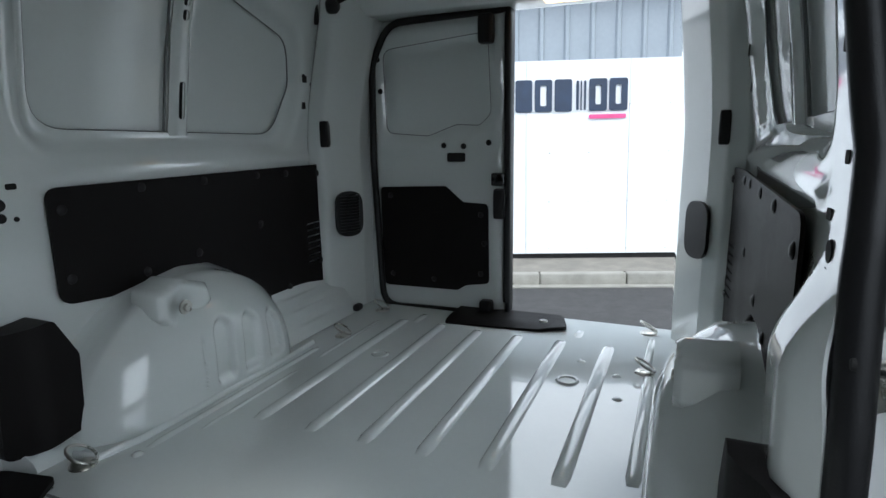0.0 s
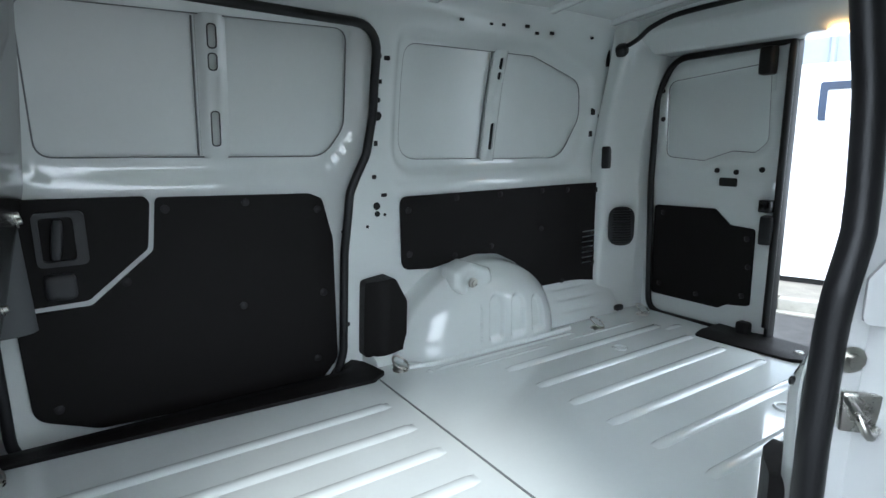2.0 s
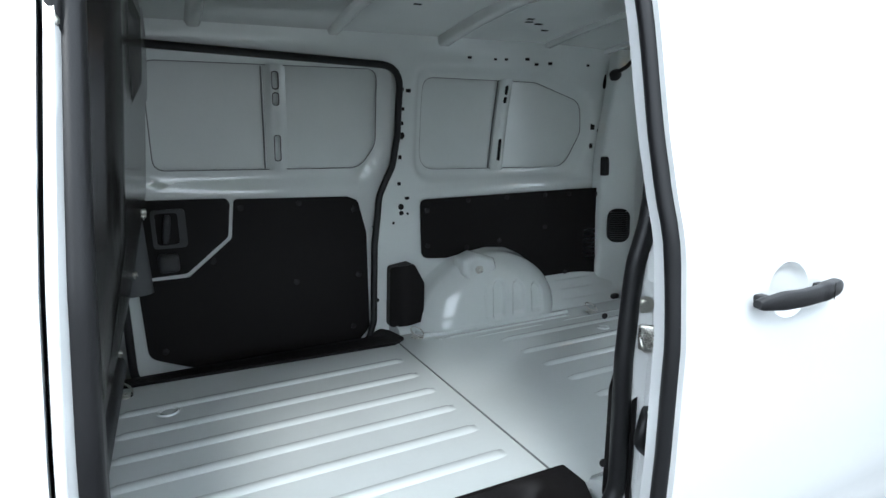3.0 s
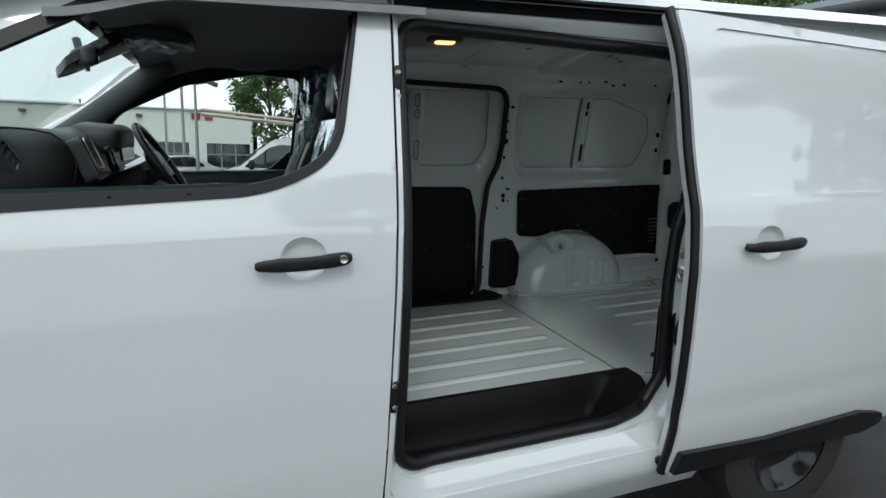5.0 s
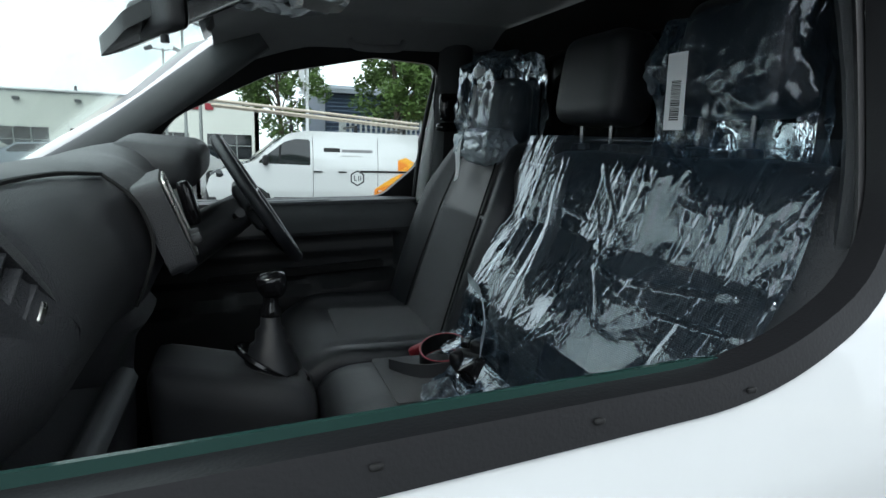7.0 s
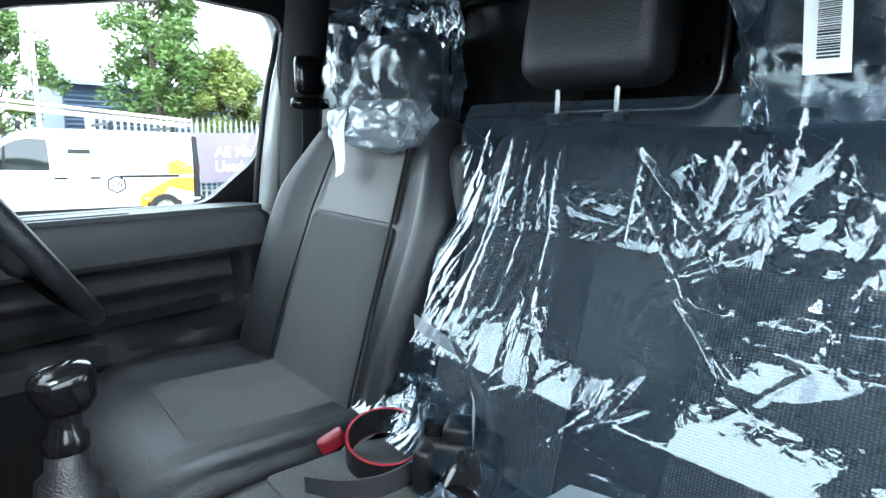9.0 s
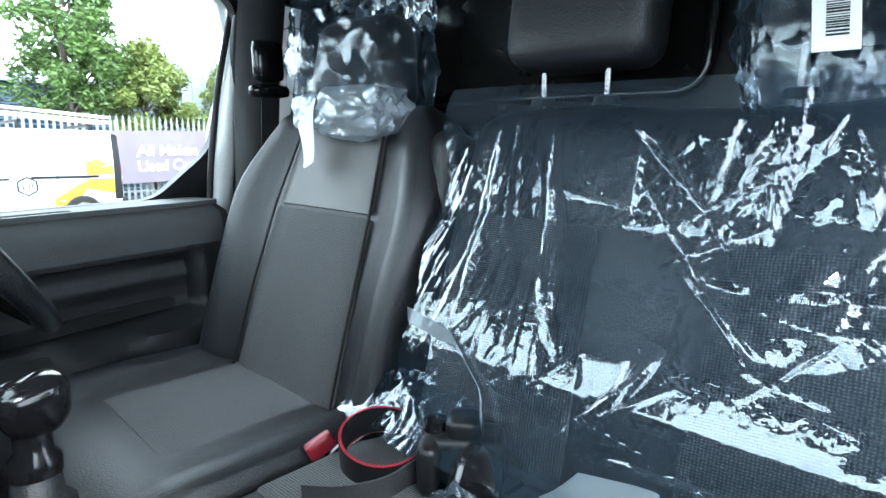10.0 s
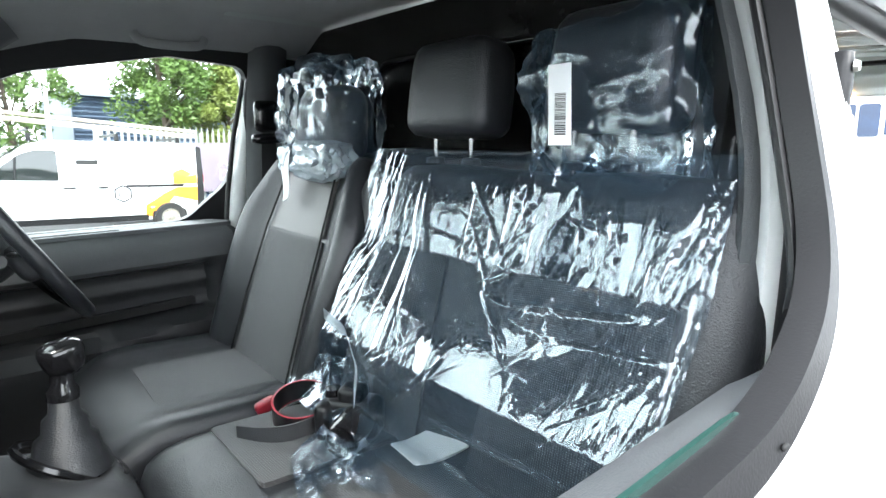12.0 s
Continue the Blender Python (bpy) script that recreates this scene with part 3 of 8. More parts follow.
part("roof_lining", sheet([(-0.46, -0.72), (2.34, -0.70), (2.34, 0.74), (-0.46, 0.74)], [], roof_f, 0.003, 0.09), PRIMED, van, "bare white roof panel seen from inside")
for rx in (0.02, 0.55, 1.06, 1.62, 2.0):
    w, h = (0.045, 0.030) if rx == 1.06 else (0.03, 0.016)
    bm = bmesh.new()
    rows = []
    for y in np.linspace(-0.70, 0.735, 15):
        z = roof_f(rx, y, 0)[2]
        rows.append([bm.verts.new((rx + sx * w, y, z - q * h)) for sx, q in [(-1, 0.0), (-0.7, 0.8), (-0.45, 1), (0.45, 1), (0.7, 0.8), (1, 0.0)]])
    for a, b in zip(rows, rows[1:]):
        for k in range(5):
            bm.faces.new([a[k], a[k + 1], b[k + 1], b[k]])
    part("roof_bow", bm, PRIMED, van, "pressed white roof cross member")
for rx, ry in [(0.3, 0.2), (0.75, 0.3), (1.3, 0.4), (1.36, 0.42), (1.28, 0.36), (1.45, 0.5), (1.85, 0.3), (0.62, 0.1)]:
    part("pressed_hole", block((rx, ry, roof_f(rx, ry, 0)[2] - 0.001), (0.03, 0.016, 0.002)), DARK_HOLE, van)
bm = pad((0.085, 0.050, 0.022), 0.009, 4, None, pose(0.205, 0.032, 1.925))
lamp = part("load_lamp", bm, LAMP_GLOW, van, "lit warm interior load lamp")
part("lamp_bezel", sheet(rrect(0.130, -0.008, 0.280, 0.072, 0.02), [rrect(0.162, 0.006, 0.248, 0.058, 0.012)], lambda x, y, d: (x, y, 1.924 + d), 0.018, 0.05), GREY_TRIM, lamp)

# tail pillars and header round the rear opening
pillar_plan = rounded_poly([(2.03, 0.835), (2.045, 0.78), (2.10, 0.765), (2.235, 0.718), (2.34, 0.712), (2.34, 0.90), (2.09, 0.90)], [0.01, 0.03, 0.05, 0.03, 0.015, 0, 0], 5)


near_plan = rounded_poly([(2.03, 0.835), (2.045, 0.78), (2.10, 0.735), (2.235, 0.655), (2.34, 0.648), (2.34, 0.90), (2.09, 0.90)], [0.01, 0.03, 0.05, 0.03, 0.015, 0, 0], 5)


def tail_pillar(plan, flip):
    bm = bmesh.new()
    rows = []
    for z in np.linspace(0.50, 1.95, 30):
        lean = (0.05 if flip else 0.11) * float(smooth(1.25, 1.95, z))
        swell = (0.0 if flip else 0.010) * math.exp(-((z - 0.98) / 0.14) ** 2)
        flare = 0.10 * float(smooth(0.75, 0.55, z))
        row = []
        for x, y in plan:
            inner = 1 if y < 0.86 else 0
            yy = y - lean - (swell + 0.0 * flare) * inner
            row.append(bm.verts.new((x, twin_y(x, yy) if flip else yy, z)))
        rows.append(row)
    n = len(plan)
    for a, b in zip(rows, rows[1:]):
        for k in range(n):
            bm.faces.new([a[k], a[(k + 1) % n], b[(k + 1) % n], b[k]])
    bm.faces.new(rows[0])
    bm.faces.new(rows[-1][::-1])
    return part("tail_pillar", bm, PRIMED, van, "white pressed-steel tail pillar", 50)


tail_pillars = [tail_pillar(pillar_plan, False), tail_pillar(near_plan, True)]
part("tail_header", sheet(rounded_poly([(2.10, 1.96), (2.10, 1.86), (2.20, 1.775), (2.34, 1.765), (2.34, 1.96)], [0, 0.03, 0.04, 0.02, 0], 4), [], lambda x, z, d: (x, -0.62 + d * 1.0, z), 1.32, 0.2), PRIMED, van, "white header over the rear opening")
both("corner_bracket", pad((0.10, 0.05, 0.055), 0.018, 5, None, pose(2.06, 0.70, 1.80, 0, -25, 20)), RUBBER, van, "black moulded corner bracket")
part("wiring_harness", tube(curve_through([(2.05, 0.70, 1.80), (2.05, 0.62, 1.825), (2.04, 0.52, 1.872), (2.03, 0.30, 1.90), (2.03, -0.45, 1.905), (2.06, -0.60, 1.86)], 6), 0.011, 8), RUBBER, van, "black taped wiring along the rear header")
part("tail_lamp_lens", pad((0.07, 0.13, 0.016), 0.007, 4, None, pose(2.21, -0.146, 1.768)), LAMP_GLOW, van, "lit warm lamp over the rear opening")
both("pillar_slot", pad((0.012, 0.02, 0.075), 0.006, 3, None, pose(2.035, 0.765, 1.765)), DARK_HOLE, van)
both("door_stop", pad((0.05, 0.035, 0.105), 0.008, 5, None, pose(2.065, 0.775, 1.315, 0, 0, 20)), RUBBER, van, "black rubber door stop on the pillar")
for flip, pl in zip((False, True), tail_pillars):
    c, turn = Vector((2.125, 0.72, 0.985)), pose(0, 0, 0, 0, 0, -31)
    frame2 = rrect(-0.062, -0.095, 0.062, 0.095, 0.058, 8)
    slots = [] if flip else [rrect(-0.045, -0.075 + k * 0.0125, 0.045, -0.069 + k * 0.0125, 0.002, 1) for k in range(13)]
    mm = Matrix.Translation(c) @ turn
    bm = sheet(frame2, slots, lambda u, v, d: tuple(mm @ Vector((u, -0.014 + d, v))), 0.012, 0.03)
    if flip:
        bm = mirrored(bm)
        cover = part("pillar_cover", bm, RUBBER, pl, "black oval pillar cover with a screw")
    else:
        part("pillar_vent", bm, RUBBER, pl, "black oval louvred air vent")
        part("vent_backing", sheet(rrect(-0.056, -0.088, 0.056, 0.088, 0.052, 6), [], lambda u, v, d: tuple(mm @ Vector((u, -0.001 + d, v))), 0.002, 0.05), DARK_HOLE, pl)
part("floor_socket", pad((0.05, 0.03, 0.03), 0.012, 4, None, pose(2.06, 0.655, 0.60)), RUBBER, van)

# black lining boards on the side walls
BOARD_Q = rounded_poly([(0.965, 0.905), (1.10, 0.893), (1.32, 0.928), (1.44, 0.915), (1.56, 0.855), (1.665, 0.705), (2.045, 0.685), (2.075, 0.76), (2.075, 1.195), (0.965, 1.195)],
                       [0.04, 0.05, 0.15, 0.12, 0.15, 0.04, 0.03, 0.04, 0.02, 0.035], 5)
louvres = [rounded_poly([(1.965, z), (2.035, z + 0.004), (2.035, z + 0.010), (1.965, z + 0.006)], 0.002, 1) for z in np.linspace(0.80, 0.955, 7)]


def board_f(x, z, d):
    return (x, 0.822 - 0.012 * float(smooth(1.0, 1.22, z)) * 0 - 0.02 * float(smooth(1.9, 2.08, x)) + d, z)


def stud(x, y, z, parent, flip=False, r=0.013):
    bm = spun([(0, 0.006), (r * 0.6, 0.0055), (r, 0.002), (r, 0.0)], (x, y, z), (0, -1, 0), 14)
    if flip:
        bm = mirrored(bm)
    part("fixing_stud", bm, RUBBER, parent)


bm = sheet(BOARD_Q, louvres, board_f, 0.006, 0.06)
for ob, flip in zip(both("lining_board", bm, LINER, van, "black moulded lining board"), (False, True)):
    for x, z in [(1.0, 1.14), (1.229, 1.175), (1.457, 1.175), (1.70, 1.175), (1.86, 1.17), (2.04, 1.16), (1.0, 0.965), (1.217, 0.935), (1.41, 0.952), (1.70, 1.0), (1.64, 0.76), (1.84, 0.73), (2.03, 0.80)]:
        stud(x, board_f(x, z, 0)[1], z, ob, flip)

# black corner boxes behind the side openings
corner_outline = rounded_poly([(0.775, 0.585), (0.935, 0.61), (0.945, 0.80), (0.895, 0.90), (0.79, 0.885)], [0.02, 0.02, 0.03, 0.02, 0.02], 4)
both("corner_cover", sheet(corner_outline, [], lambda x, z, d: (x, 0.80 - 0.05 * float(smooth(0.775, 0.86, x)) + d, z), 0.09, 0.03), LINER, van, "black moulded corner cover")
bm = sheet(rounded_poly([(-0.44, 0.695), (0.735, 0.625), (0.80, 0.67), (0.775, 0.80), (0.70, 0.92), (-0.44, 0.92)], [0, 0.02, 0.02, 0.05, 0, 0], 4), [], lambda x, y, d: (x, y, FLOOR + 0.014 - 0.09 * float(smooth(0.76, 0.84, y)) * float(1 - smooth(0.62, 0.74, x)) - d), 0.012, 0.03)
part("step_trim", bm, LINER, van, "black plastic trim along the floor edge")

# wheel arches, swept round from the wall to a flat inner face
def arch_point(a, r, y):
    x, z = 1.315 + 0.415 * r * math.cos(a), FLOOR - 0.004 + 0.358 * r * math.sin(a)
    if y < 0.70 and x > 1.22:
        w = abs(((x - 1.245) / 0.115) % 1.0 - 0.5)
        top = 0.80 - 0.05 * max(0.0, x - 1.36) / 0.2 - 0.9 * (w * 0.115) ** 2 / 0.04
        y += 0.020 * float(1 - smooth(0.20, 0.36, w)) * float(smooth(0.585, 0.615, z) * (1 - smooth(top - 0.03, top, z))) * (1 if x < 1.595 else 0)
    return (x, y, z)


bm = bmesh.new()
rows = []
for r, y in [(1.06, 0.850), (1.02, 0.838), (0.998, 0.818), (0.988, 0.785), (0.972, 0.755)] + [(r, 0.640 + 0.115 * max(0.0, (r - 0.42) / 0.55) ** 2.6) for r in np.linspace(0.955, 0.02, 46)]:
    rows.append([bm.verts.new(arch_point(a, r, y)) for a in np.linspace(0, math.pi, 141)])
for p, q in zip(rows, rows[1:]):
    for k in range(140):
        bm.faces.new([p[k], p[k + 1], q[k + 1], q[k]])
both("wheel_arch", bm, PRIMED, van, "glossy white pressed wheel arch", 60)
both("arch_flange", tube([(0.885, 0.735, FLOOR + 0.004), (0.90, 0.665, FLOOR + 0.004), (1.0, 0.642, FLOOR + 0.004), (1.5, 0.632, FLOOR + 0.004), (1.72, 0.64, FLOOR + 0.004)], 0.012, 8, flat=0.5), PRIMED, van)
boss = lambda x, z, d: (x, 0.676 + 0.024 * math.exp(-((x - 1.200) ** 2 + (z - 0.853) ** 2) / 0.0014) + 0.018 * (1 - float(smooth(0.0, 0.016, float(depth_in(shield, np.array([x]), np.array([z]))[0])))) + d, z)
both("belt_anchor_boss", sheet(shield, [], boss, 0.09, 0.009), PRIMED, van, "dished white fixing point on the wheel arch", 60)
# tail ledges behind the arches, with long pressed grooves
bm = bmesh.new()
rows = []
for t in np.linspace(0, 1, 40):
    y, z = 0.842 - 0.150 * t ** 0.9, 0.735 - 0.172 * t ** 1.25
    row = []
    for x in (1.50, 1.66, 1.74, 1.78, 1.9, 1.96, 2.0, 2.12):
        g = 0.009 * max(0.0, math.cos(t * math.tau * 4.0)) * (1 if 1.77 < x < 1.97 and 0.08 < t < 0.92 else 0)
        row.append(bm.verts.new((x, y + g * 0.7, z - g * 0.7)))
    rows.append(row)
for p, q in zip(rows, rows[1:]):
    for k in range(7):
        bm.faces.new([p[k], p[k + 1], q[k + 1], q[k]])
both("tail_ledge", bm, PRIMED, van, "sloping white ledge with pressed grooves", 60)
both("belt_anchor_nut", spun([(0, 0.014), (0.010, 0.014), (0.012, 0.006), (0.021, 0.005), (0.021, 0.0)], (1.213, 0.688, 0.845), (0, -1, 0), 18), STEEL, van)


# ---- off-side sliding door, shut ----
def shut_door(x, z, d):
    return (x, float(np.interp(z, [0.4, 1.1, 1.28, 1.45, 1.85], [0.885, 0.905, 0.905, 0.875, 0.80])) + d, z)


DOOR_BLANK = rounded_poly([(-0.17, 1.375), (0.70, 1.355), (0.775, 1.46), (0.775, 1.795), (-0.17, 1.80)], [0.05, 0.10, 0.1, 0.05, 0.05], 6)
door_ring = rounded_poly([(-0.23, 1.30), (0.72, 1.28), (0.835, 1.45), (0.835, 1.83), (-0.23, 1.84)], [0.08, 0.12, 0.12, 0.06, 0.06], 6)


def shut_door_in(x, z, d):
    p = shut_door(x, z, d)
    k = float(depth_in(door_ring, np.array([x]), np.array([z]))[0])
    return (p[0], p[1] + 0.022 * float(smooth(0.0, 0.04, k)), p[2])


far_door = part("sliding_door", sheet([(-0.325, 0.43), (0.90, 0.43), (0.90, 1.88), (-0.325, 1.88)], [DOOR_BLANK], shut_door_in, 0.004, 0.03), PRIMED, van, "shut white sliding door seen from inside")
part("window_blank", sheet([(-0.20, 1.34), (0.80, 1.32), (0.80, 1.82), (-0.20, 1.82)], [], lambda x, z, d: (x, shut_door(x, z, 0)[1] + 0.034 + d, z), 0.003, 0.08), PRIMED, far_door)


def door_stay(x0, z0, z1):
    holes = [rrect(x0 - 0.013, a, x0 + 0.013, b, 0.012, 4) for a, b in [(z0 + 0.04, z0 + 0.15), (z1 - 0.165, z1 - 0.115), (z1 - 0.10, z1 - 0.03)]]
    f = lambda x, z, d: (x, shut_door(x, z, 0)[1] + 0.012 + d + 0.014 * float(smooth(0.02, 0.045, abs(x - x0))), z)
    bar = part("window_stay", sheet(rrect(x0 - 0.045, z0, x0 + 0.045, z1, 0.012, 3), holes, f, 0.004, 0.014), PRIMED, far_door, "pressed white stay with long slots")
    for h in holes:
        part("slot_rim", tube([f(x, z, -0.001) for x, z in h], 0.0022, 6, True), MOULDED, bar)


door_stay(0.325, 1.36, 1.80)
part("blank_sealer", tube([(x, shut_door_in(x, z, 0)[1] + 0.002, z) for x, z in dense(DOOR_BLANK, 0.03)], 0.0028, 6, True), SEALER, far_door)
for lx in (0.27,):
    part("blank_sealer", tube([(lx, shut_door(lx, z, 0)[1] + 0.024, z) for z in (1.37, 1.58, 1.79)], 0.003, 6), SEALER, far_door)
panel_a = rounded_poly([(-0.265, 0.60), (-0.10, 0.53), (0.62, 0.50), (0.70, 0.58), (0.71, 1.05), (0.675, 1.205), (0.63, 1.225), (0.125, 1.245), (0.105, 1.075), (-0.08, 0.925), (-0.275, 0.925)],
                       [0.06, 0.1, 0.06, 0.06, 0.1, 0.03, 0.02, 0.02, 0.03, 0.03, 0.01], 5)
panel_b = rounded_poly([(-0.30, 0.94), (-0.085, 0.945), (0.09, 1.085), (0.108, 1.23), (0.095, 1.25), (-0.30, 1.262)], [0.01, 0.03, 0.03, 0.02, 0.02, 0.01], 5)
pa = part("door_lining", sheet(panel_a, [], lambda x, z, d: (x, shut_door(x, z, 0)[1] - 0.014 + d, z), 0.012, 0.06), LINER, far_door, "black moulded door lining board")
pb = part("handle_panel", sheet(panel_b, [], lambda x, z, d: (x, shut_door(x, z, 0)[1] - 0.018 + d, z), 0.016, 0.06), LINER, far_door, "black panel round the inner door handle")


def door_stud(x, z):
    part("fixing_stud", spun([(0, 0.005), (0.009, 0.0045), (0.014, 0.001), (0.014, 0.0)], (x, shut_door(x, z, 0)[1] - 0.014, z), (0, -1, 0), 14), RUBBER, far_door)


for x, z in [(0.15, 1.205), (0.40, 1.21), (0.655, 1.165), (0.66, 0.85), (0.365, 0.85), (0.02, 0.985), (-0.25, 0.885), (0.62, 0.60), (-0.2, 0.62)]:
    door_stud(x, z)
part("inner_handle", sheet(rrect(-0.20, 1.06, -0.07, 1.22, 0.02), [rrect(-0.185, 1.075, -0.10, 1.205, 0.015)], lambda x, z, d: (x, 0.872 + d, z), 0.02, 0.04), MOULDED, far_door, "black inner door handle surround")
part("handle_grip", pad((0.028, 0.03, 0.12), 0.012, 4, None, pose(-0.145, 0.868, 1.14, 0, 8, 0)), MOULDED, far_door)
part("latch_knob", pad((0.08, 0.04, 0.08), 0.016, 4, None, pose(-0.15, 0.868, 1.0)), MOULDED, far_door)

# ---- rear door, off side, shut ----
REAR = 2.315
rear_win = rounded_poly([(0.635, 1.66), (0.625, 1.315), (0.43, 1.30), (0.30, 1.345), (0.20, 1.34), (0.15, 1.385), (0.165, 1.70)], [0.05, 0.04, 0.05, 0.05, 0.03, 0.05, 0.05], 5)
rear_plan = rounded_poly([(0.735, 0.50), (0.745, 1.62), (0.66, 1.80), (0.075, 1.80), (0.075, 0.515)], [0.07, 0.1, 0.1, 0.01, 0.01], 6)


def rear_f(y, z, d):
    k = float(depth_in(rear_plan, np.array([y]), np.array([z]))[0])
    w = float(depth_in(rear_win, np.array([y]), np.array([z]))[0])
    fold = 0.022 * float(smooth(0.0, 0.05, k))
    dish = 0.022 * float(smooth(-0.035, 0.0, w))
    sway = 0.012 * math.exp(-((z - 1.22 - 0.02 * math.sin(y * 9)) / 0.03) ** 2)
    return (REAR - fold + dish + sway * 0.6 + d, y, z)


rear_door = part("rear_door", sheet(rear_plan, [rear_win], rear_f, 0.004, 0.022), PRIMED, van, "shut white rear door seen from inside")
part("window_blank", sheet(rrect(0.13, 1.28, 0.66, 1.72, 0.03), [], lambda y, z, d: (REAR + 0.012 + d, y, z), 0.003, 0.1), PRIMED, rear_door)
part("blank_sealer", tube([(rear_f(y, z, 0)[0] + 0.002, y, z) for y, z in dense(rear_win, 0.03)], 0.0028, 6, True), SEALER, rear_door)
rear_panel = rounded_poly([(0.645, 0.645), (0.65, 1.085), (0.34, 1.095), (0.265, 1.03), (0.155, 1.025), (0.15, 0.69), (0.25, 0.675), (0.29, 0.65)], [0.025, 0.02, 0.03, 0.03, 0.02, 0.02, 0.03, 0.03], 5)
rp = part("door_lining", sheet(rear_panel, [], lambda y, z, d: (REAR - 0.032 + d, y, z), 0.008, 0.06), LINER, rear_door, "black moulded rear door lining board")
for y, z in [(0.185, 0.98), (0.185, 0.73), (0.40, 0.69), (0.60, 1.05), (0.60, 0.70), (0.17, 0.86)]:
    part("fixing_stud", spun([(0, 0.005), (0.008, 0.0045), (0.012, 0.001), (0.012, 0.0)], (REAR - 0.032, y, z), (-1, 0, 0), 12), RUBBER, rear_door)
for y, z in [(0.349, 1.262), (0.262, 1.258), (0.154, 1.272), (0.638, 1.49), (0.648, 1.62)]:
    part("pressed_hole", spun([(0, 0.004), (0.011, 0.004), (0.012, 0.0)], (REAR - 0.0225, y, z), (-1, 0, 0), 14), DARK_HOLE, rear_door)
part("pressed_hole", sheet(rrect(0.255, 1.195, 0.335, 1.232, 0.008, 3), [], lambda y, z, d: (REAR - 0.0235 + d, y, z), 0.003, 0.1), DARK_HOLE, rear_door)
rear_seal = [(REAR - 0.040, y, z) for y, z in dense(rounded_poly([(0.07, 0.562), (0.648, 0.552), (0.674, 1.20), (0.664, 1.60), (0.585, 1.755), (0.07, 1.768)], [0, 0.08, 0.3, 0.12, 0.12, 0], 6), 0.03)]
part("door_seal", tube(rear_seal[:-1][::-1], 0.015, 8), RUBBER, van, "black rubber rear door seal")
part("door_edge_strip", block((REAR - 0.01, 0.068, 1.15), (0.06, 0.016, 1.27), 0.005), RUBBER, rear_door, "black rubber meeting strip")
part("check_strap_box", pad((0.05, 0.06, 0.11), 0.012, 4, None, pose(REAR - 0.05, 0.155, 1.70)), RUBBER, rear_door, "black bolt housing at the door's top")
part("check_strap_box", pad((0.05, 0.055, 0.08), 0.012, 4, None, pose(REAR - 0.05, 0.155, 0.585)), RUBBER, rear_door, "black bolt housing at the door's foot")
latch = part("door_latch", pad((0.06, 0.05, 0.12), 0.010, 4, None, pose(REAR - 0.045, 0.10, 1.03, 0, 0, 10)), RUBBER, rear_door, "black rear door latch")
part("latch_plate", block((REAR - 0.06, 0.10, 1.13), (0.05, 0.05, 0.05), 0.006), GLOSS_BLACK, rear_door)
part("threshold_plate", sheet(rounded_poly([(2.10, 0.28), (2.31, 0.28), (2.31, -0.16), (2.175, -0.20), (2.13, -0.10)], 0.02, 3), [], lambda x, y, d: (x, y, FLOOR + 0.018 - 0.012 * float(smooth(2.16, 2.10, x)) - d), 0.014, 0.04), LINER, van, "black threshold plate at the rear doors")
part("threshold_catch", spun([(0.006, 0.006), (0.014, 0.006), (0.018, 0.0)], (2.21, -0.10, FLOOR + 0.018), (0, 0, 1), 14), STEEL, van)
part("rear_sill", sheet([(2.20, -0.66), (2.42, -0.66), (2.42, 0.72), (2.20, 0.72)], [], lambda x, y, d: (x, y, FLOOR - 0.003 - 0.06 * float(smooth(2.33, 2.42, x)) - d), 0.03, 0.05), PRIMED, van)

# bulkhead between cab and load bay: it leans back with the seats
BULK_Z, BULK_X = [0.40, 0.56, 0.80, 1.0, 1.30, 1.60, 1.85, 1.96], [-0.44, -0.40, -0.33, -0.275, -0.205, -0.175, -0.155, -0.15]


def bulk_f(y, z, d):
    x = float(np.interp(z, BULK_Z, BULK_X))
    win = float(depth_in(BULK_WIN, np.array([y]), np.array([z]))[0])
    x -= 0.09 * float(smooth(-0.56, -0.70, y)) * float(smooth(0.9, 1.2, z))
    return (x + 0.02 * float(smooth(0, 0.03, win)) + d, y, z)


def clear_of_bulkhead(bm):
    """Keeps a soft thing in the cab in front of the bulkhead."""
    for v in bm.verts:
        v.co.x = min(v.co.x, float(np.interp(v.co.z, BULK_Z, BULK_X)) - 0.09 * float(smooth(-0.56, -0.70, v.co.y)) - 0.008)
    return bm


BULK_WIN = rrect(-0.28, 1.585, 0.285, 1.80, 0.05, 6)
bulk = part("bulkhead", sheet(rounded_poly([(-0.80, 0.42), (0.80, 0.42), (0.84, 1.0), (0.83, 1.30), (0.72, 1.93), (-0.68, 1.93), (-0.81, 1.30)], 0.02, 2), [], bulk_f, 0.004, 0.045), BULKHEAD, van, "dark grey painted steel bulkhead")
for y, z in [(0.70, 1.22), (0.60, 1.02), (0.55, 1.25), (0.40, 0.80)]:
    part("bulkhead_bolt", spun([(0, 0.014), (0.008, 0.013), (0.009, 0.004), (0.016, 0.003), (0.016, 0)], (bulk_f(y, z, 0.004)[0], y, z), (1, 0, 0.2), 12), STEEL, bulk)
win_edge = [(float(np.interp(z, BULK_Z, BULK_X)) - 0.004, y, z) for y, z in dense(rrect(-0.285, 1.58, 0.29, 1.805, 0.052, 6), 0.03)]
part("bulkhead_window_trim", tube(win_edge, 0.011, 8, True), GLOSS_BLACK, bulk, "black rubber trim round the bulkhead hatch")

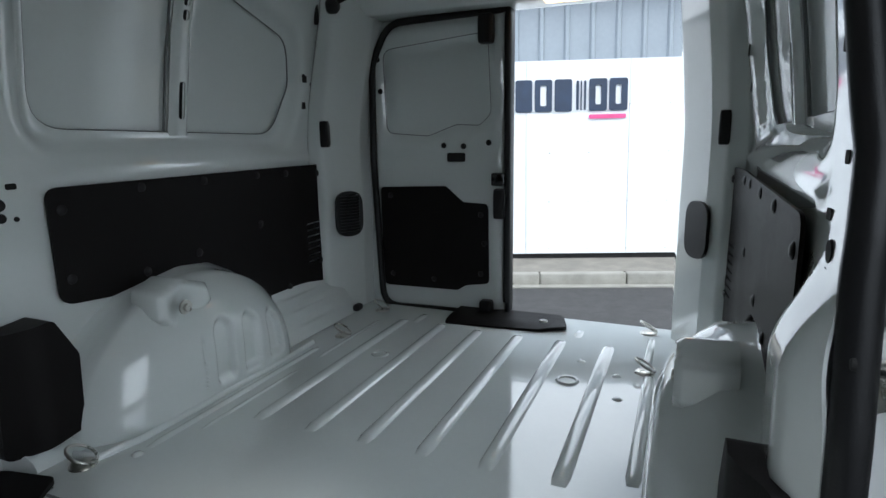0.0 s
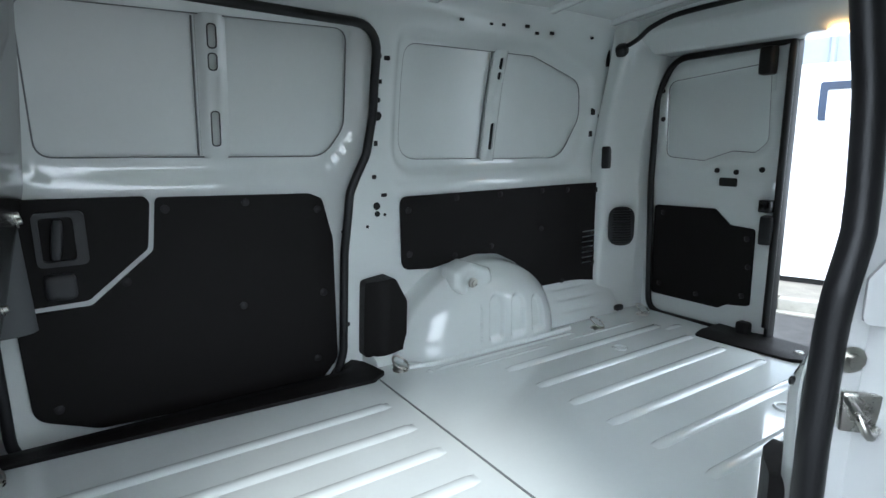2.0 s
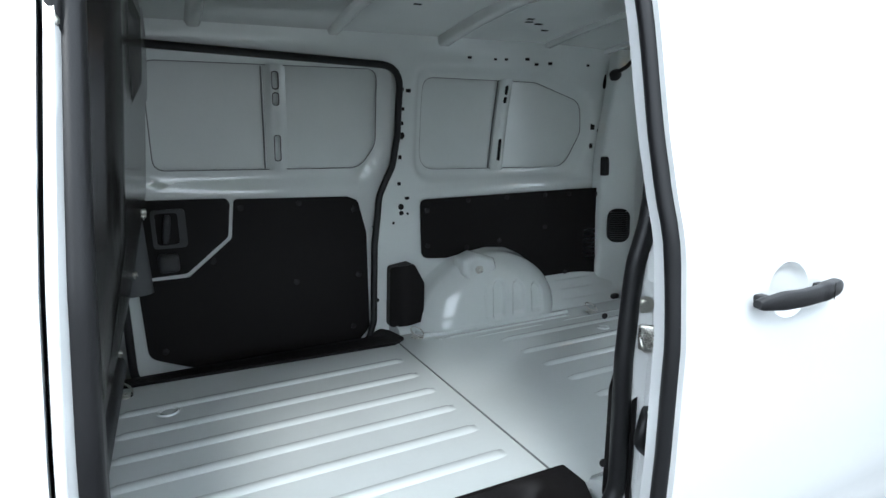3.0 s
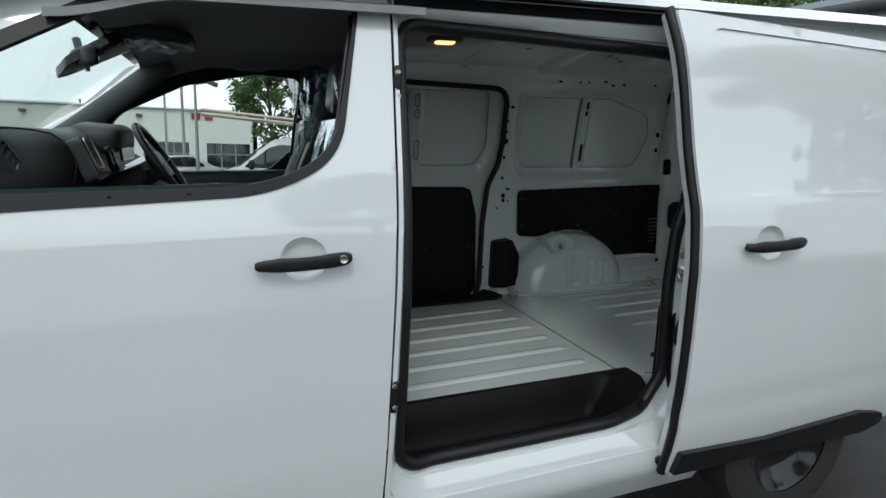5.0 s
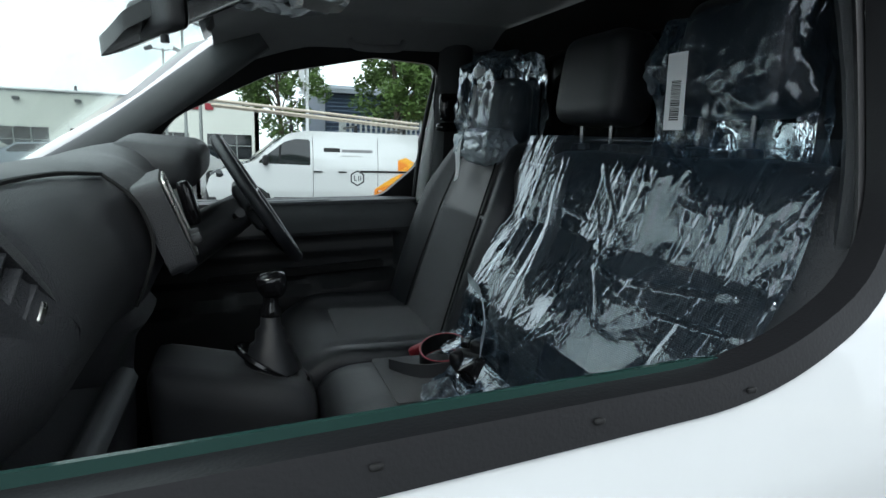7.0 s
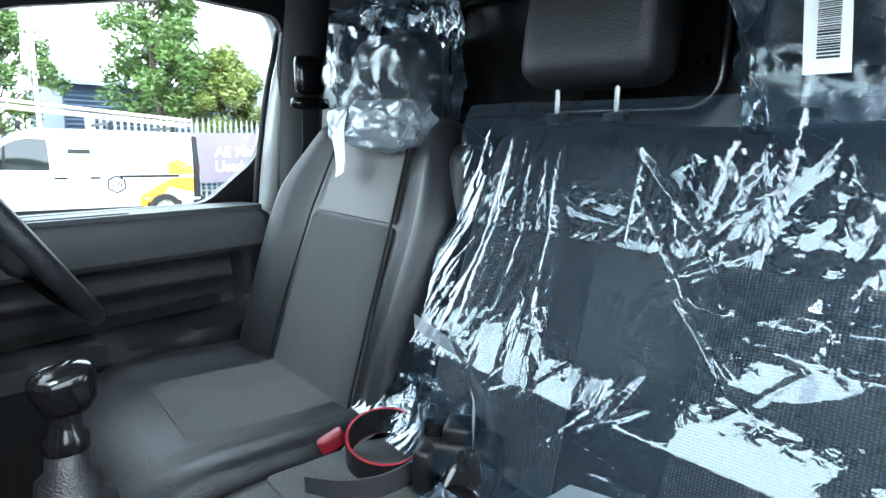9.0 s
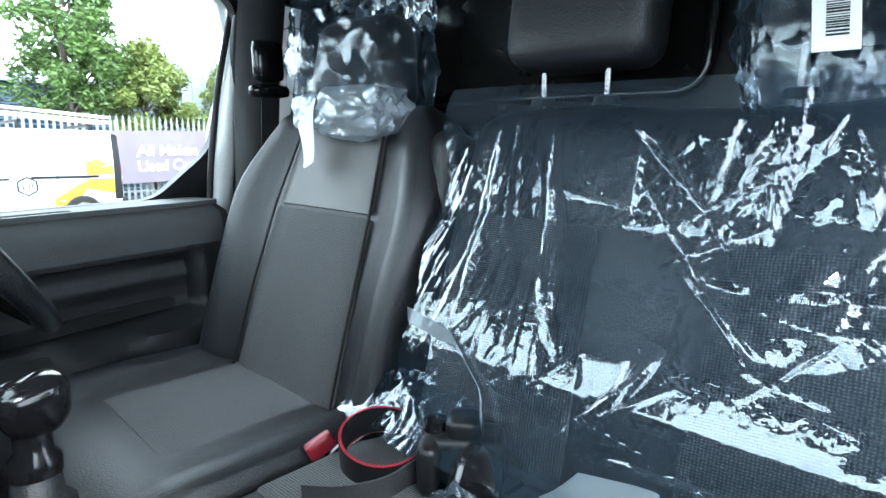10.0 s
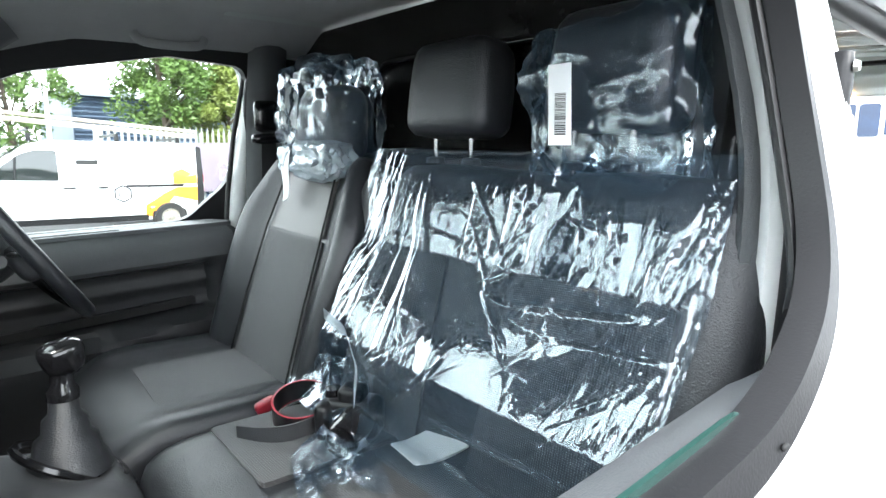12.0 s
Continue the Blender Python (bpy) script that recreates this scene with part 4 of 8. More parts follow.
# step well of the open side
tray = [(-0.30, -0.495), (0.80, -0.515), (0.80, -0.61), (0.74, -0.735), (0.665, -0.80), (-0.30, -0.825)]


def tray_f(x, y, d):
    drop = 0.155 * float(smooth(-0.525, -0.575, y)) * float(1 - smooth(0.58, 0.74, x - 0.25 * (y + 0.52))) * float(smooth(-0.30, -0.24, x))
    grip = 0.002 * (0.5 + 0.5 * math.sin(x * 120)) * float(smooth(-0.60, -0.62, y)) * float(smooth(-0.80, -0.78, y)) * float(smooth(-0.1, -0.05, x) * (1 - smooth(0.4, 0.45, x)))
    edge = -0.825 + 0.025 * (x + 0.34)
    lip = 0.10 * float(smooth(edge + 0.05, edge + 0.008, y))
    return (x, y, FLOOR + 0.012 - drop + grip + lip * (1 if drop > 0.1 else 0) - d)


part("step_tray", sheet(rounded_poly(tray, [0, 0.01, 0.03, 0.05, 0.05, 0], 4), [], tray_f, 0.006, 0.014), LINER, van, "black moulded step tray with grip ribs")


# ---- outer body, near side ----
OUT_AP = rounded_poly([(-0.319, 0.43), (0.76, 0.43), (0.87, 0.62), (0.905, 1.15), (0.93, 1.35), (0.93, 1.83), (0.88, 1.875), (-0.21, 1.885)], [0.09, 0.14, 0.3, 0.3, 0.1, 0.06, 0.04, 0.05], 6)
ARCH_OUT = [(1.29 + 0.40 * math.cos(a), 0.30 + 0.40 * math.sin(a)) for a in np.linspace(0.05, math.pi - 0.05, 18)]
side_outer = [(-0.340, 0.30)] + [(0.89, 0.30)] + ARCH_OUT[::-1] + [(1.69, 0.36), (2.16, 0.40), (2.20, 1.0), (2.14, 1.62), (2.02, 1.95), (-0.217, 1.95)]
near_side = part("body_side", sheet(side_outer, [OUT_AP], near_skin, 0.01, 0.05), PAINT, van, "glossy white outer body side")
bm = bmesh.new()


def resample(poly, n):
    d = [0.0]
    pts = poly + [poly[0]]
    for a, b in zip(pts, pts[1:]):
        d.append(d[-1] + math.dist(a, b))
    return [tuple(np.interp(k * d[-1] / n, d, [p[i] for p in pts]) for i in range(2)) for k in range(n)]


# jamb: the return between the outer skin and the seal flange
A1, A2 = resample(NEAR_AP, 160), resample(OUT_AP, 160)
shift = min(range(160), key=lambda s: sum(math.dist(A1[k], A2[(k + s) % 160]) for k in range(0, 160, 8)))
A2 = A2[shift:] + A2[:shift]
rows = [[bm.verts.new((x1, flange(x1, z1)[1] + (near_wall(x1, z1, 0.003)[1] - flange(x1, z1)[1]) * float(smooth(0.60, 0.75, z1)), z1)) for x1, z1 in A1]]
for w in (0.0, 0.18, 0.36, 0.40, 0.7, 0.93, 1.0):
    row = []
    for (x1, z1), (x2, z2) in zip(A1, A2):
        p, q = Vector(flange(x1, z1)), Vector(near_skin(x2, z2, 0.002))
        k = w if w != 0.40 else 0.37
        r = p.lerp(q, k)
        r.y = p.y + (q.y - p.y) * min(1, (w * 1.15 if w > 0.36 else w * 0.55))
        row.append(bm.verts.new(r))
    rows.append(row)
for a, b in zip(rows, rows[1:]):
    for k in range(160):
        bm.faces.new([a[k], a[(k + 1) % 160], b[(k + 1) % 160], b[k]])
jamb = part("door_jamb", bm, PAINT, van, "white painted door jamb")

# catches and keeps on the jamb
JM = Matrix.Translation((0.010, 0.066, -0.085))
part("striker_cover", sheet(rounded_poly([(-0.05, -0.045), (0.055, -0.045), (0.055, 0.05), (-0.03, 0.05), (-0.05, 0.02)], 0.012, 3), [], lambda u, v, d: tuple(Vector((0.835, -0.885, 1.29)) + Vector((0.62, -0.78, 0)) * u + Vector((-0.78, -0.62, 0)) * (0.012 - d) + Vector((0, 0, 1)) * v), 0.008, 0.03), PAINT, jamb, "white cover plate on the jamb")
st = part("striker", tube(curve_through([(0.79, -0.85, 1.135), (0.76, -0.875, 1.13), (0.76, -0.89, 1.105), (0.80, -0.885, 1.10)], 5), 0.006, 8), STEEL, jamb, "bright steel door striker")
part("striker_plate", block((0.805, -0.86, 1.115), (0.05, 0.012, 0.06), 0.004, pose(0, 0, 0, 0, 0, -50)), STEEL, st)
part("jamb_nut", spun([(0, 0.012), (0.010, 0.011), (0.010, 0.0), (0.02, 0.0)], (0.80, -0.845, 1.19), (-0.6, -0.8, 0), 12), STEEL, jamb)
part("jamb_buffer", pad((0.035, 0.04, 0.17), 0.012, 5, None, pose(0.86, -0.92, 1.12, 0, 0, -50)), RUBBER, jamb, "black rubber buffer on the jamb")
part("jamb_buffer", pad((0.04, 0.04, 0.10), 0.012, 5, None, pose(0.86, -0.93, 0.98, 0, 0, -50)), RUBBER, jamb)
roller = part("roller_bracket", tube(curve_through([(0.80, -0.87, 0.945), (0.77, -0.89, 0.93), (0.76, -0.89, 0.89), (0.79, -0.885, 0.855)], 5), 0.016, 8), RUBBER, jamb, "black roller bracket with bright bolts")
for z in (0.945, 0.855):
    part("roller_bolt", spun([(0, 0.012), (0.011, 0.012), (0.011, 0.0), (0.018, 0.0)], (0.79, -0.895, z), (-0.6, -0.8, 0), 12), STEEL, roller)
for ob in jamb.children_recursive:
    ob.data.transform(JM)

for z in (1.665, 0.80):
    kx = -0.303 + 0.075 * (z - 0.7)
    h = part("door_hinge_cover", pad((0.024, 0.03, 0.105), 0.011, 4, None, pose(kx, -skin_y(z) + 0.010, z, 0, 4, 0)), RUBBER, near_side, "black door keep plate with screws")
    for dz in (-0.032, 0.032):
        part("keep_screw", spun([(0, 0.006), (0.006, 0.005), (0.008, 0.0)], (kx, -skin_y(z) - 0.005, z + dz), (0, -1, 0), 10), STEEL, h)

# sill below the opening, with the lower runner of the sliding door
part("side_sill", sheet([(-0.33, 0.22), (0.90, 0.22), (0.90, 0.43), (-0.33, 0.43)], [], lambda x, z, d: (x, -float(np.interp(z, [0.22, 0.30, 0.36, 0.43], [0.812, 0.857, 0.887, 0.882])) + d, z), 0.02, 0.04), PAINT, van, "white side sill")
run = part("runner_arm", tube(curve_through([(0.60, -0.83, 0.392), (0.67, -0.885, 0.382), (0.78, -0.93, 0.377), (0.90, -0.945, 0.38)], 5), 0.02, 8, flat=0.5), RUBBER, van, "black lower runner arm of the sliding door")
part("runner_roller", spun([(0, 0.02), (0.022, 0.02), (0.022, -0.02), (0, -0.02)], (0.60, -0.835, 0.392), (0, 0, 1), 16), RUBBER, run)
part("top_rail", sheet([(-0.215, 1.888), (0.93, 1.880), (0.93, 1.936), (-0.215, 1.944)], [], lambda x, z, d: (x, -skin_y(z) - 0.006 + d, z), 0.02, 0.06), RUBBER, van, "black upper door rail")

# sliding door, near side, slid open along the tail
SLIDE = 0.092
sd_plan = rounded_poly([(0.672, 0.335), (1.72, 0.345), (1.83, 0.42), (1.875, 0.75), (1.88, 1.10), (1.85, 1.32), (1.70, 1.80), (1.66, 1.838), (0.652, 1.905), (0.672, 1.45), (0.683, 1.25), (0.678, 1.0), (0.670, 0.6)],
                       [0.03, 0.08, 0.12, 0.2, 0.2, 0.1, 0.03, 0.05, 0.02, 0.2, 0.15, 0.2, 0.2], 5)
press = rounded_poly([(0.845, 1.325), (1.81, 1.312), (1.645, 1.805), (0.775, 1.855)], [0.06, 0.01, 0.03, 0.04], 6)


def cup_of(x0, x1, z):
    """Centre and radii of the finger cup behind a handle."""
    return x0 + 0.51 * (x1 - x0), z + 0.004, 0.250 * (x1 - x0), 0.056


def cup_hole(x0, x1, z):
    cx, cz, rx, rz = cup_of(x0, x1, z)
    return [(cx + rx * math.cos(a), cz + rz * math.sin(a)) for a in np.linspace(0, math.tau, 40, endpoint=False)]


def slide_f(x, z, d):
    crease = 0.006 * math.exp(-((z - 0.60) / 0.05) ** 2)
    out = 0.055 * float(smooth(1.35, 1.80, z)) - 0.02 * float(smooth(0.60, 0.35, z))
    return (x, -skin_y(z) - SLIDE - out + crease + d, z)


slide = part("sliding_door", sheet(sd_plan, [press, cup_hole(0.84, 1.085, 1.166)], slide_f, 0.075, 0.028), PAINT, van, "glossy white sliding door slid open along the body")
part("blank_window_pressing", sheet(press, [], lambda x, z, d: slide_f(x, z, 0.007 + d * 0.9), 0.070, 0.028), PAINT, slide, "pressed blank window panel")
edge = []
for v in curve_through([(0.626, 1.91, 0), (0.641, 1.62, 0), (0.648, 1.42, 0), (0.658, 1.22, 0), (0.653, 1.0, 0), (0.645, 0.60, 0), (0.648, 0.345, 0)], 6):
    edge.append((v.x + 0.012, slide_f(v.x, v.y, 0.028)[1], v.y))
part("door_edge_seal", tube([(x + 0.012, y, z) for x, y, z in edge], 0.0165, 14), RUBBER, slide, "thick black rubber edge seal")
clad = rounded_poly([(0.675, 0.36), (1.62, 0.338), (1.72, 0.368), (1.70, 0.42), (1.56, 0.452), (1.08, 0.430), (0.685, 0.452)], [0.01, 0.05, 0.04, 0.04, 0.05, 0.05, 0.01], 5)
part("door_cladding", sheet(clad, [], lambda x, z, d: (x, slide_f(x, z, 0)[1] - 0.022 + d, z), 0.03, 0.05), RUBBER, slide, "black lower door cladding")
for dx, dz in [(0.02, 1.20), (0.02, 0.52)]:
    part("door_guide", pad((0.05, 0.04, 0.05), 0.014, 4, None, pose(0.70 + dx, -skin_y(dz) - 0.045, dz)), RUBBER, slide)


def handle(x0, x1, z, y, parent, tip, f):
    """Pull handle, deeper at both ends than at its waist, over a dished cup let into the skin f."""
    bm = bmesh.new()
    long = x1 - x0
    rings = []
    for t in np.linspace(0, 1, 30):
        tall = long * float(np.interp(t, (0, 0.03, 0.24, 0.32, 0.45, 0.66, 0.75, 0.95, 1), (0.06, 0.100, 0.152, 0.150, 0.145, 0.146, 0.158, 0.140, 0.075))) / 2
        mid = z + long * float(np.interp(t, (0, 0.24, 0.45, 0.66, 0.76, 1), (-0.010, -0.004, -0.008, -0.004, 0.003, 0.016)))
        out = 0.022 + 0.015 * math.sin(math.pi * t) ** 0.6
        deep = 0.009 + 0.004 * float(smooth(0.68, 0.78, t))
        ring = []
        for a in np.linspace(0, math.tau, 16, endpoint=False):
            c, q = math.cos(a), math.sin(a)
            ring.append(bm.verts.new((x0 + long * t, y - out + math.copysign(abs(c) ** 0.6, c) * deep, mid + math.copysign(abs(q) ** 0.7, q) * tall)))
        rings.append(ring)
    for a, b in zip(rings, rings[1:]):
        for k in range(16):
            bm.faces.new([a[k], a[(k + 1) % 16], b[(k + 1) % 16], b[k]])
    bm.faces.new(rings[0][::-1])
    bm.faces.new(rings[-1])
    grip = part("door_handle", bm, RUBBER, parent, "black pull handle", 50)
    for t in (0.13, 0.87):
        part("handle_foot", block((x0 + long * t, y - 0.010, z), (0.026, 0.030, 0.016), 0.004), RUBBER, grip)
    part("handle_cap_joint", block((x0 + long * 0.80, y - 0.0465, z + 0.002), (0.0012, 0.001, 0.034), 0.0), DARK_HOLE, grip)
    if tip:
        part("lock_barrel", spun([(0, 0.003), (0.008, 0.003), (0.0095, 0.0045), (0.011, 0.002), (0.011, -0.01)], (x0 + long * 0.90, y - 0.0425, z + 0.004), (0, -1, 0), 18), STEEL, grip)
    bm = bmesh.new()
    rings = []
    cx, cz, rx, rz = cup_of(x0, x1, z)
    for k, dep in [(1.0, 0.0005), (0.975, 0.0025), (0.93, 0.008), (0.86, 0.014), (0.74, 0.0185), (0.5, 0.021), (0.2, 0.022)]:
        ring = []
        for a in np.linspace(0, math.tau, 40, endpoint=False):
            p = f(cx + k * rx * math.cos(a), cz + k * rz * math.sin(a), 0.0)
            ring.append(bm.verts.new((p[0], p[1] + dep, p[2])))
        rings.append(ring)
    for a, b in zip(rings, rings[1:]):
        for k in range(40):
            bm.faces.new([a[k], a[(k + 1) % 40], b[(k + 1) % 40], b[k]])
    bm.faces.new(rings[-1])
    part("finger_cup", bm, PAINT, parent, "white dished finger cup", 60)
    return grip


handle(0.84, 1.085, 1.166, slide_f(0.96, 1.166, 0)[1], slide, False, slide_f)

# tail corner, lamps, bumper, open rear door
for s in (-1, 1):
    pl = part("tail_lamp", sheet(rounded_poly([(2.13, 0.90), (2.20, 0.90), (2.215, 1.10), (2.195, 1.27), (2.14, 1.27)], 0.02, 4), [], lambda x, z, d: (x, s * ((off_y(z) if s > 0 else skin_y(z)) + 0.006 - d - 0.25 * max(0, x - 2.16)), z), 0.06, 0.03), LAMP_RED, van, "tall red tail lamp")
bump = curve_through([(1.99, -0.925, 0), (2.09, -0.905, 0), (2.22, -0.83, 0), (2.29, -0.6, 0), (2.30, 0.0, 0), (2.29, 0.6, 0), (2.22, 0.83, 0), (2.09, 0.905, 0), (1.99, 0.925, 0)], 5)
run_at = np.concatenate([[0], np.cumsum([(b - a).length for a, b in zip(bump, bump[1:])])])


def bumper_f(u, z, d):
    x, y = float(np.interp(u, run_at, [p.x for p in bump])), float(np.interp(u, run_at, [p.y for p in bump]))
    k = 1 + 0.03 * math.sqrt(max(0.0, 1 - ((z - 0.565) / 0.135) ** 2)) - d
    low = 0.435 + (z - 0.435) * (0.22 + 0.78 * float(smooth(0.79, 0.86, abs(y))))    # a low step between the raised corners
    return (1.2 + (x - 1.2) * k, y * k, low)


part("rear_bumper", sheet(rounded_poly([(0.0, 0.50), (0.10, 0.435), (run_at[-1] - 0.10, 0.435), (run_at[-1], 0.50), (run_at[-1], 0.695), (0.0, 0.695)], [0.03, 0.05, 0.05, 0.03, 0.02, 0.02], 4), [], bumper_f, 0.04, 0.03), MOULDED, van, "black rear bumper", 60)
od = pose(2.20, -0.905, 0, 0, 0, -97)
leaf = rounded_poly([(0.0, 0.55), (0.62, 0.55), (0.64, 1.30), (0.60, 1.80), (0.50, 1.86), (0.06, 1.84), (0.0, 1.6)], [0.03, 0.05, 0.1, 0.08, 0.06, 0.08, 0.1], 5)
open_leaf = part("rear_door", sheet(leaf, [], lambda u, z, d: tuple(od @ Vector((d, u, z))), 0.05, 0.06), PAINT, van, "white rear door standing open")
for z in (1.35, 0.70):
    hg = part("door_hinge", block((2.215, -0.93, z), (0.10, 0.05, 0.055), 0.012), PAINT, van, "white external door hinge")
    part("hinge_pin", block((2.195, -0.935, z), (0.02, 0.05, 0.06), 0.004), RUBBER, hg)

# off side, roof, nose: the closed shell
part("body_side", sheet([(-0.262, 0.30), (0.89, 0.30)] + ARCH_OUT[::-1] + [(1.69, 0.36), (2.16, 0.40), (2.20, 1.0), (2.14, 1.62), (2.02, 1.95), (-0.262, 1.95)], [], far_skin, 0.01, 0.07), PAINT, van)
roof_rows = []
bm = bmesh.new()
for x in np.linspace(-0.98, 2.36, 24):
    row = []
    for y in np.linspace(-1, 1, 21):
        yy = 0.80 * y
        edge_drop = 0.085 * abs(y) ** 6
        tail = 0.03 * float(smooth(2.0, 2.36, x))
        nose = 0.05 * float(smooth(-0.6, -0.98, x))
        row.append(bm.verts.new((x, yy, 2.035 - 0.03 * y * y - edge_drop - tail - nose)))
    roof_rows.append(row)
for a, b in zip(roof_rows, roof_rows[1:]):
    for k in range(20):
        bm.faces.new([a[k], a[k + 1], b[k + 1], b[k]])
part("roof", bm, PAINT, van, "white roof skin")


def wheel(x, y, s):
    t = part("wheel", spun([(0.20, -0.09), (0.285, -0.10), (0.318, -0.085), (0.328, -0.05), (0.328, 0.05), (0.318, 0.085), (0.285, 0.10), (0.20, 0.09)], (x, y, 0.325), (0, 1, 0), 40), TYRE, van, "road wheel with black tyre and steel rim")
    rim = spun([(0.0, 0.045), (0.06, 0.05), (0.07, 0.03), (0.15, 0.035), (0.185, 0.075), (0.205, 0.085), (0.205, -0.08)], (x, y, 0.325), (0, s, 0), 32)
    r = part("rim", rim, GLOSS_BLACK, t, "black steel rim")
    for k in range(5):
        a = k * math.tau / 5
        part("wheel_bolt", spun([(0, 0.062), (0.012, 0.06), (0.013, 0.03)], (x + 0.05 * math.cos(a), y, 0.325 + 0.05 * math.sin(a)), (0, s, 0), 8), DARK_HOLE, t)


for wx in (1.29, -1.98):
    wheel(wx, -0.81, -1)
    wheel(wx, 0.81, 1)
part("underbody", block((0.1, 0, 0.34), (4.3, 1.5, 0.12), 0.03), DARK_HOLE, van, "dark underbody")


# ---- cab shell ----
DOOR_OUT = rounded_poly([(-1.70, 0.33), (-0.343, 0.33), (-0.228, 1.91), (-0.80, 1.925), (-0.98, 1.91), (-1.25, 1.81), (-1.86, 1.43)], [0.1, 0.03, 0.03, 0.1, 0.1, 0.1, 0.05], 5)
WIN_OUT = rounded_poly([(-1.78, 1.352), (-0.60, 1.380), (-0.408, 1.462), (-0.318, 1.882), (-0.80, 1.89), (-0.98, 1.855), (-1.235, 1.722)], [0.03, 0.45, 0.20, 0.03, 0.1, 0.1, 0.1], 8)
WIN_IN = rounded_poly([(-1.68, 1.405), (-0.61, 1.406), (-0.425, 1.478), (-0.330, 1.872), (-0.80, 1.872), (-0.96, 1.828), (-1.225, 1.685)], [0.02, 0.45, 0.19, 0.03, 0.1, 0.1, 0.1], 8)


front_door = part("front_door", sheet(DOOR_OUT, [WIN_OUT, cup_hole(-0.644, -0.404, 1.212)], near_skin, 0.012, 0.016), PAINT, van, "glossy white passenger door with its window down", 50)
handle(-0.644, -0.404, 1.212, near_skin(-0.52, 1.212, 0)[1], front_door, True, near_skin)
part("window_moulding", sheet(WIN_OUT, [WIN_IN], lambda x, z, d: (x, -skin_y(z) - 0.004 + d, z), 0.03, 0.04), RUBBER, front_door, "black rubber window moulding")
run_path = [(x, -skin_y(z) + 0.035, z) for x, z in [(-0.465, 1.445), (-0.418, 1.50), (-0.368, 1.70), (-0.335, 1.855)]]
part("window_channel", tube(curve_through(run_path, 5), 0.010, 8, flat=0.6), RUBBER, front_door)
part("window_divider", sheet([(-1.270, 1.40), (-1.236, 1.40), (-1.234, 1.70), (-1.266, 1.685)], [], lambda x, z, d: (x, -skin_y(z) + 0.004 + d, z), 0.02, 0.05), RUBBER, front_door, "black quarter-light divider")
gl = part("quarter_light", sheet([(-1.66, 1.41), (-1.272, 1.41), (-1.268, 1.675)], [], lambda x, z, d: (x, -skin_y(z) + 0.016 + d, z), 0.003, 0.2), GLASS, front_door)
gl.visible_shadow = False
part("lowered_glass", sheet(rounded_poly([(-1.28, 1.10), (-0.56, 1.10), (-0.56, 1.402), (-0.66, 1.412), (-1.28, 1.416)], 0.01, 2), [], lambda x, z, d: (x, -skin_y(1.42) + 0.018 + d, z), 0.004, 0.2), material("green_glass_edge", (0.016, 0.042, 0.036), 0.10, vary=0.05), front_door, "wound-down window glass with a green edge")
part("inner_door_card", sheet(rounded_poly([(-1.55, 0.55), (-0.40, 0.55), (-0.40, 1.33), (-0.50, 1.375), (-1.55, 1.38)], 0.03, 4), [], lambda x, z, d: (x, -0.772 - 0.03 * float(smooth(1.33, 1.40, z)) + 0.02 * math.exp(-((z - 1.05) / 0.06) ** 2) - d, z), 0.02, 0.04), GREY_TRIM, front_door, "dark grey moulded inner door card")
part("door_top_trim", sheet(rounded_poly([(-1.55, -0.845), (-0.62, -0.845), (-0.49, -0.838), (-0.47, -0.815), (-0.52, -0.795), (-1.55, -0.785)], [0.01, 0.05, 0.03, 0.03, 0.02, 0.02], 4), [], lambda x, y, d: (x, y, 1.400 - 0.022 * float(smooth(-0.835, -0.79, y)) - d), 0.02, 0.03), GREY_TRIM, front_door, "grey door-top trim along the window slot")
for x in (-1.17, -0.95, -0.78, -0.63):
    part("moulding_pip", pad((0.010, 0.004, 0.005), 0.002, 2, None, pose(x, -skin_y(1.392) - 0.006, 1.392)), DARK_HOLE, front_door)

# B pillar trims, near side (dark) and off side (painted edge, grey trim)
part("pillar_trim", tube(curve_through([(-0.315, -0.722, 0.9), (-0.305, -0.722, 1.3), (-0.29, -0.712, 1.6), (-0.27, -0.625, 1.90)], 5), 0.032, 10, flat=0.5, side=(1, 0, 0)), GREY_TRIM, van, "grey moulded door-pillar trim")
part("pillar_lining", sheet([(-0.827, 0.60), (-0.622, 0.60), (-0.602, 1.93), (-0.70, 1.93), (-0.817, 1.30)], [], lambda y, z, d: (-0.290 + 0.06 * (z - 1.2) + 0.03 * float(smooth(-0.742, -0.642, y)) + d, max(y, -skin_y(z) + 0.03), z), 0.012, 0.05), RUBBER, van, "dark moulded lining behind the door pillar")
part("pillar_edge", tube(curve_through([(-0.318, -0.750, 0.9), (-0.308, -0.750, 1.3), (-0.293, -0.740, 1.6), (-0.273, -0.645, 1.90)], 5), 0.026, 8, flat=0.7, side=(1, 0, 0)), PAINT, van)
part("pillar_seal", tube(curve_through([(-0.325, -0.782, 0.9), (-0.315, -0.782, 1.3), (-0.300, -0.766, 1.6), (-0.28, -0.662, 1.90)], 5), 0.018, 8), RUBBER, van)
part("pillar_trim", tube(curve_through([(-0.275, 0.79, 0.9), (-0.29, 0.79, 1.3), (-0.285, 0.765, 1.6), (-0.275, 0.71, 1.90)], 5), 0.062, 10, flat=0.6, side=(1, 0, 0)), GREY_TRIM, van)
part("pillar_edge", tube(curve_through([(-0.385, 0.825, 0.9), (-0.378, 0.82, 1.3), (-0.340, 0.805, 1.58), (-0.298, 0.775, 1.79), (-0.29, 0.74, 1.88)], 5), 0.027, 8, flat=0.8, side=(1, 0, 0)), PAINT, van, "painted door-pillar edge")
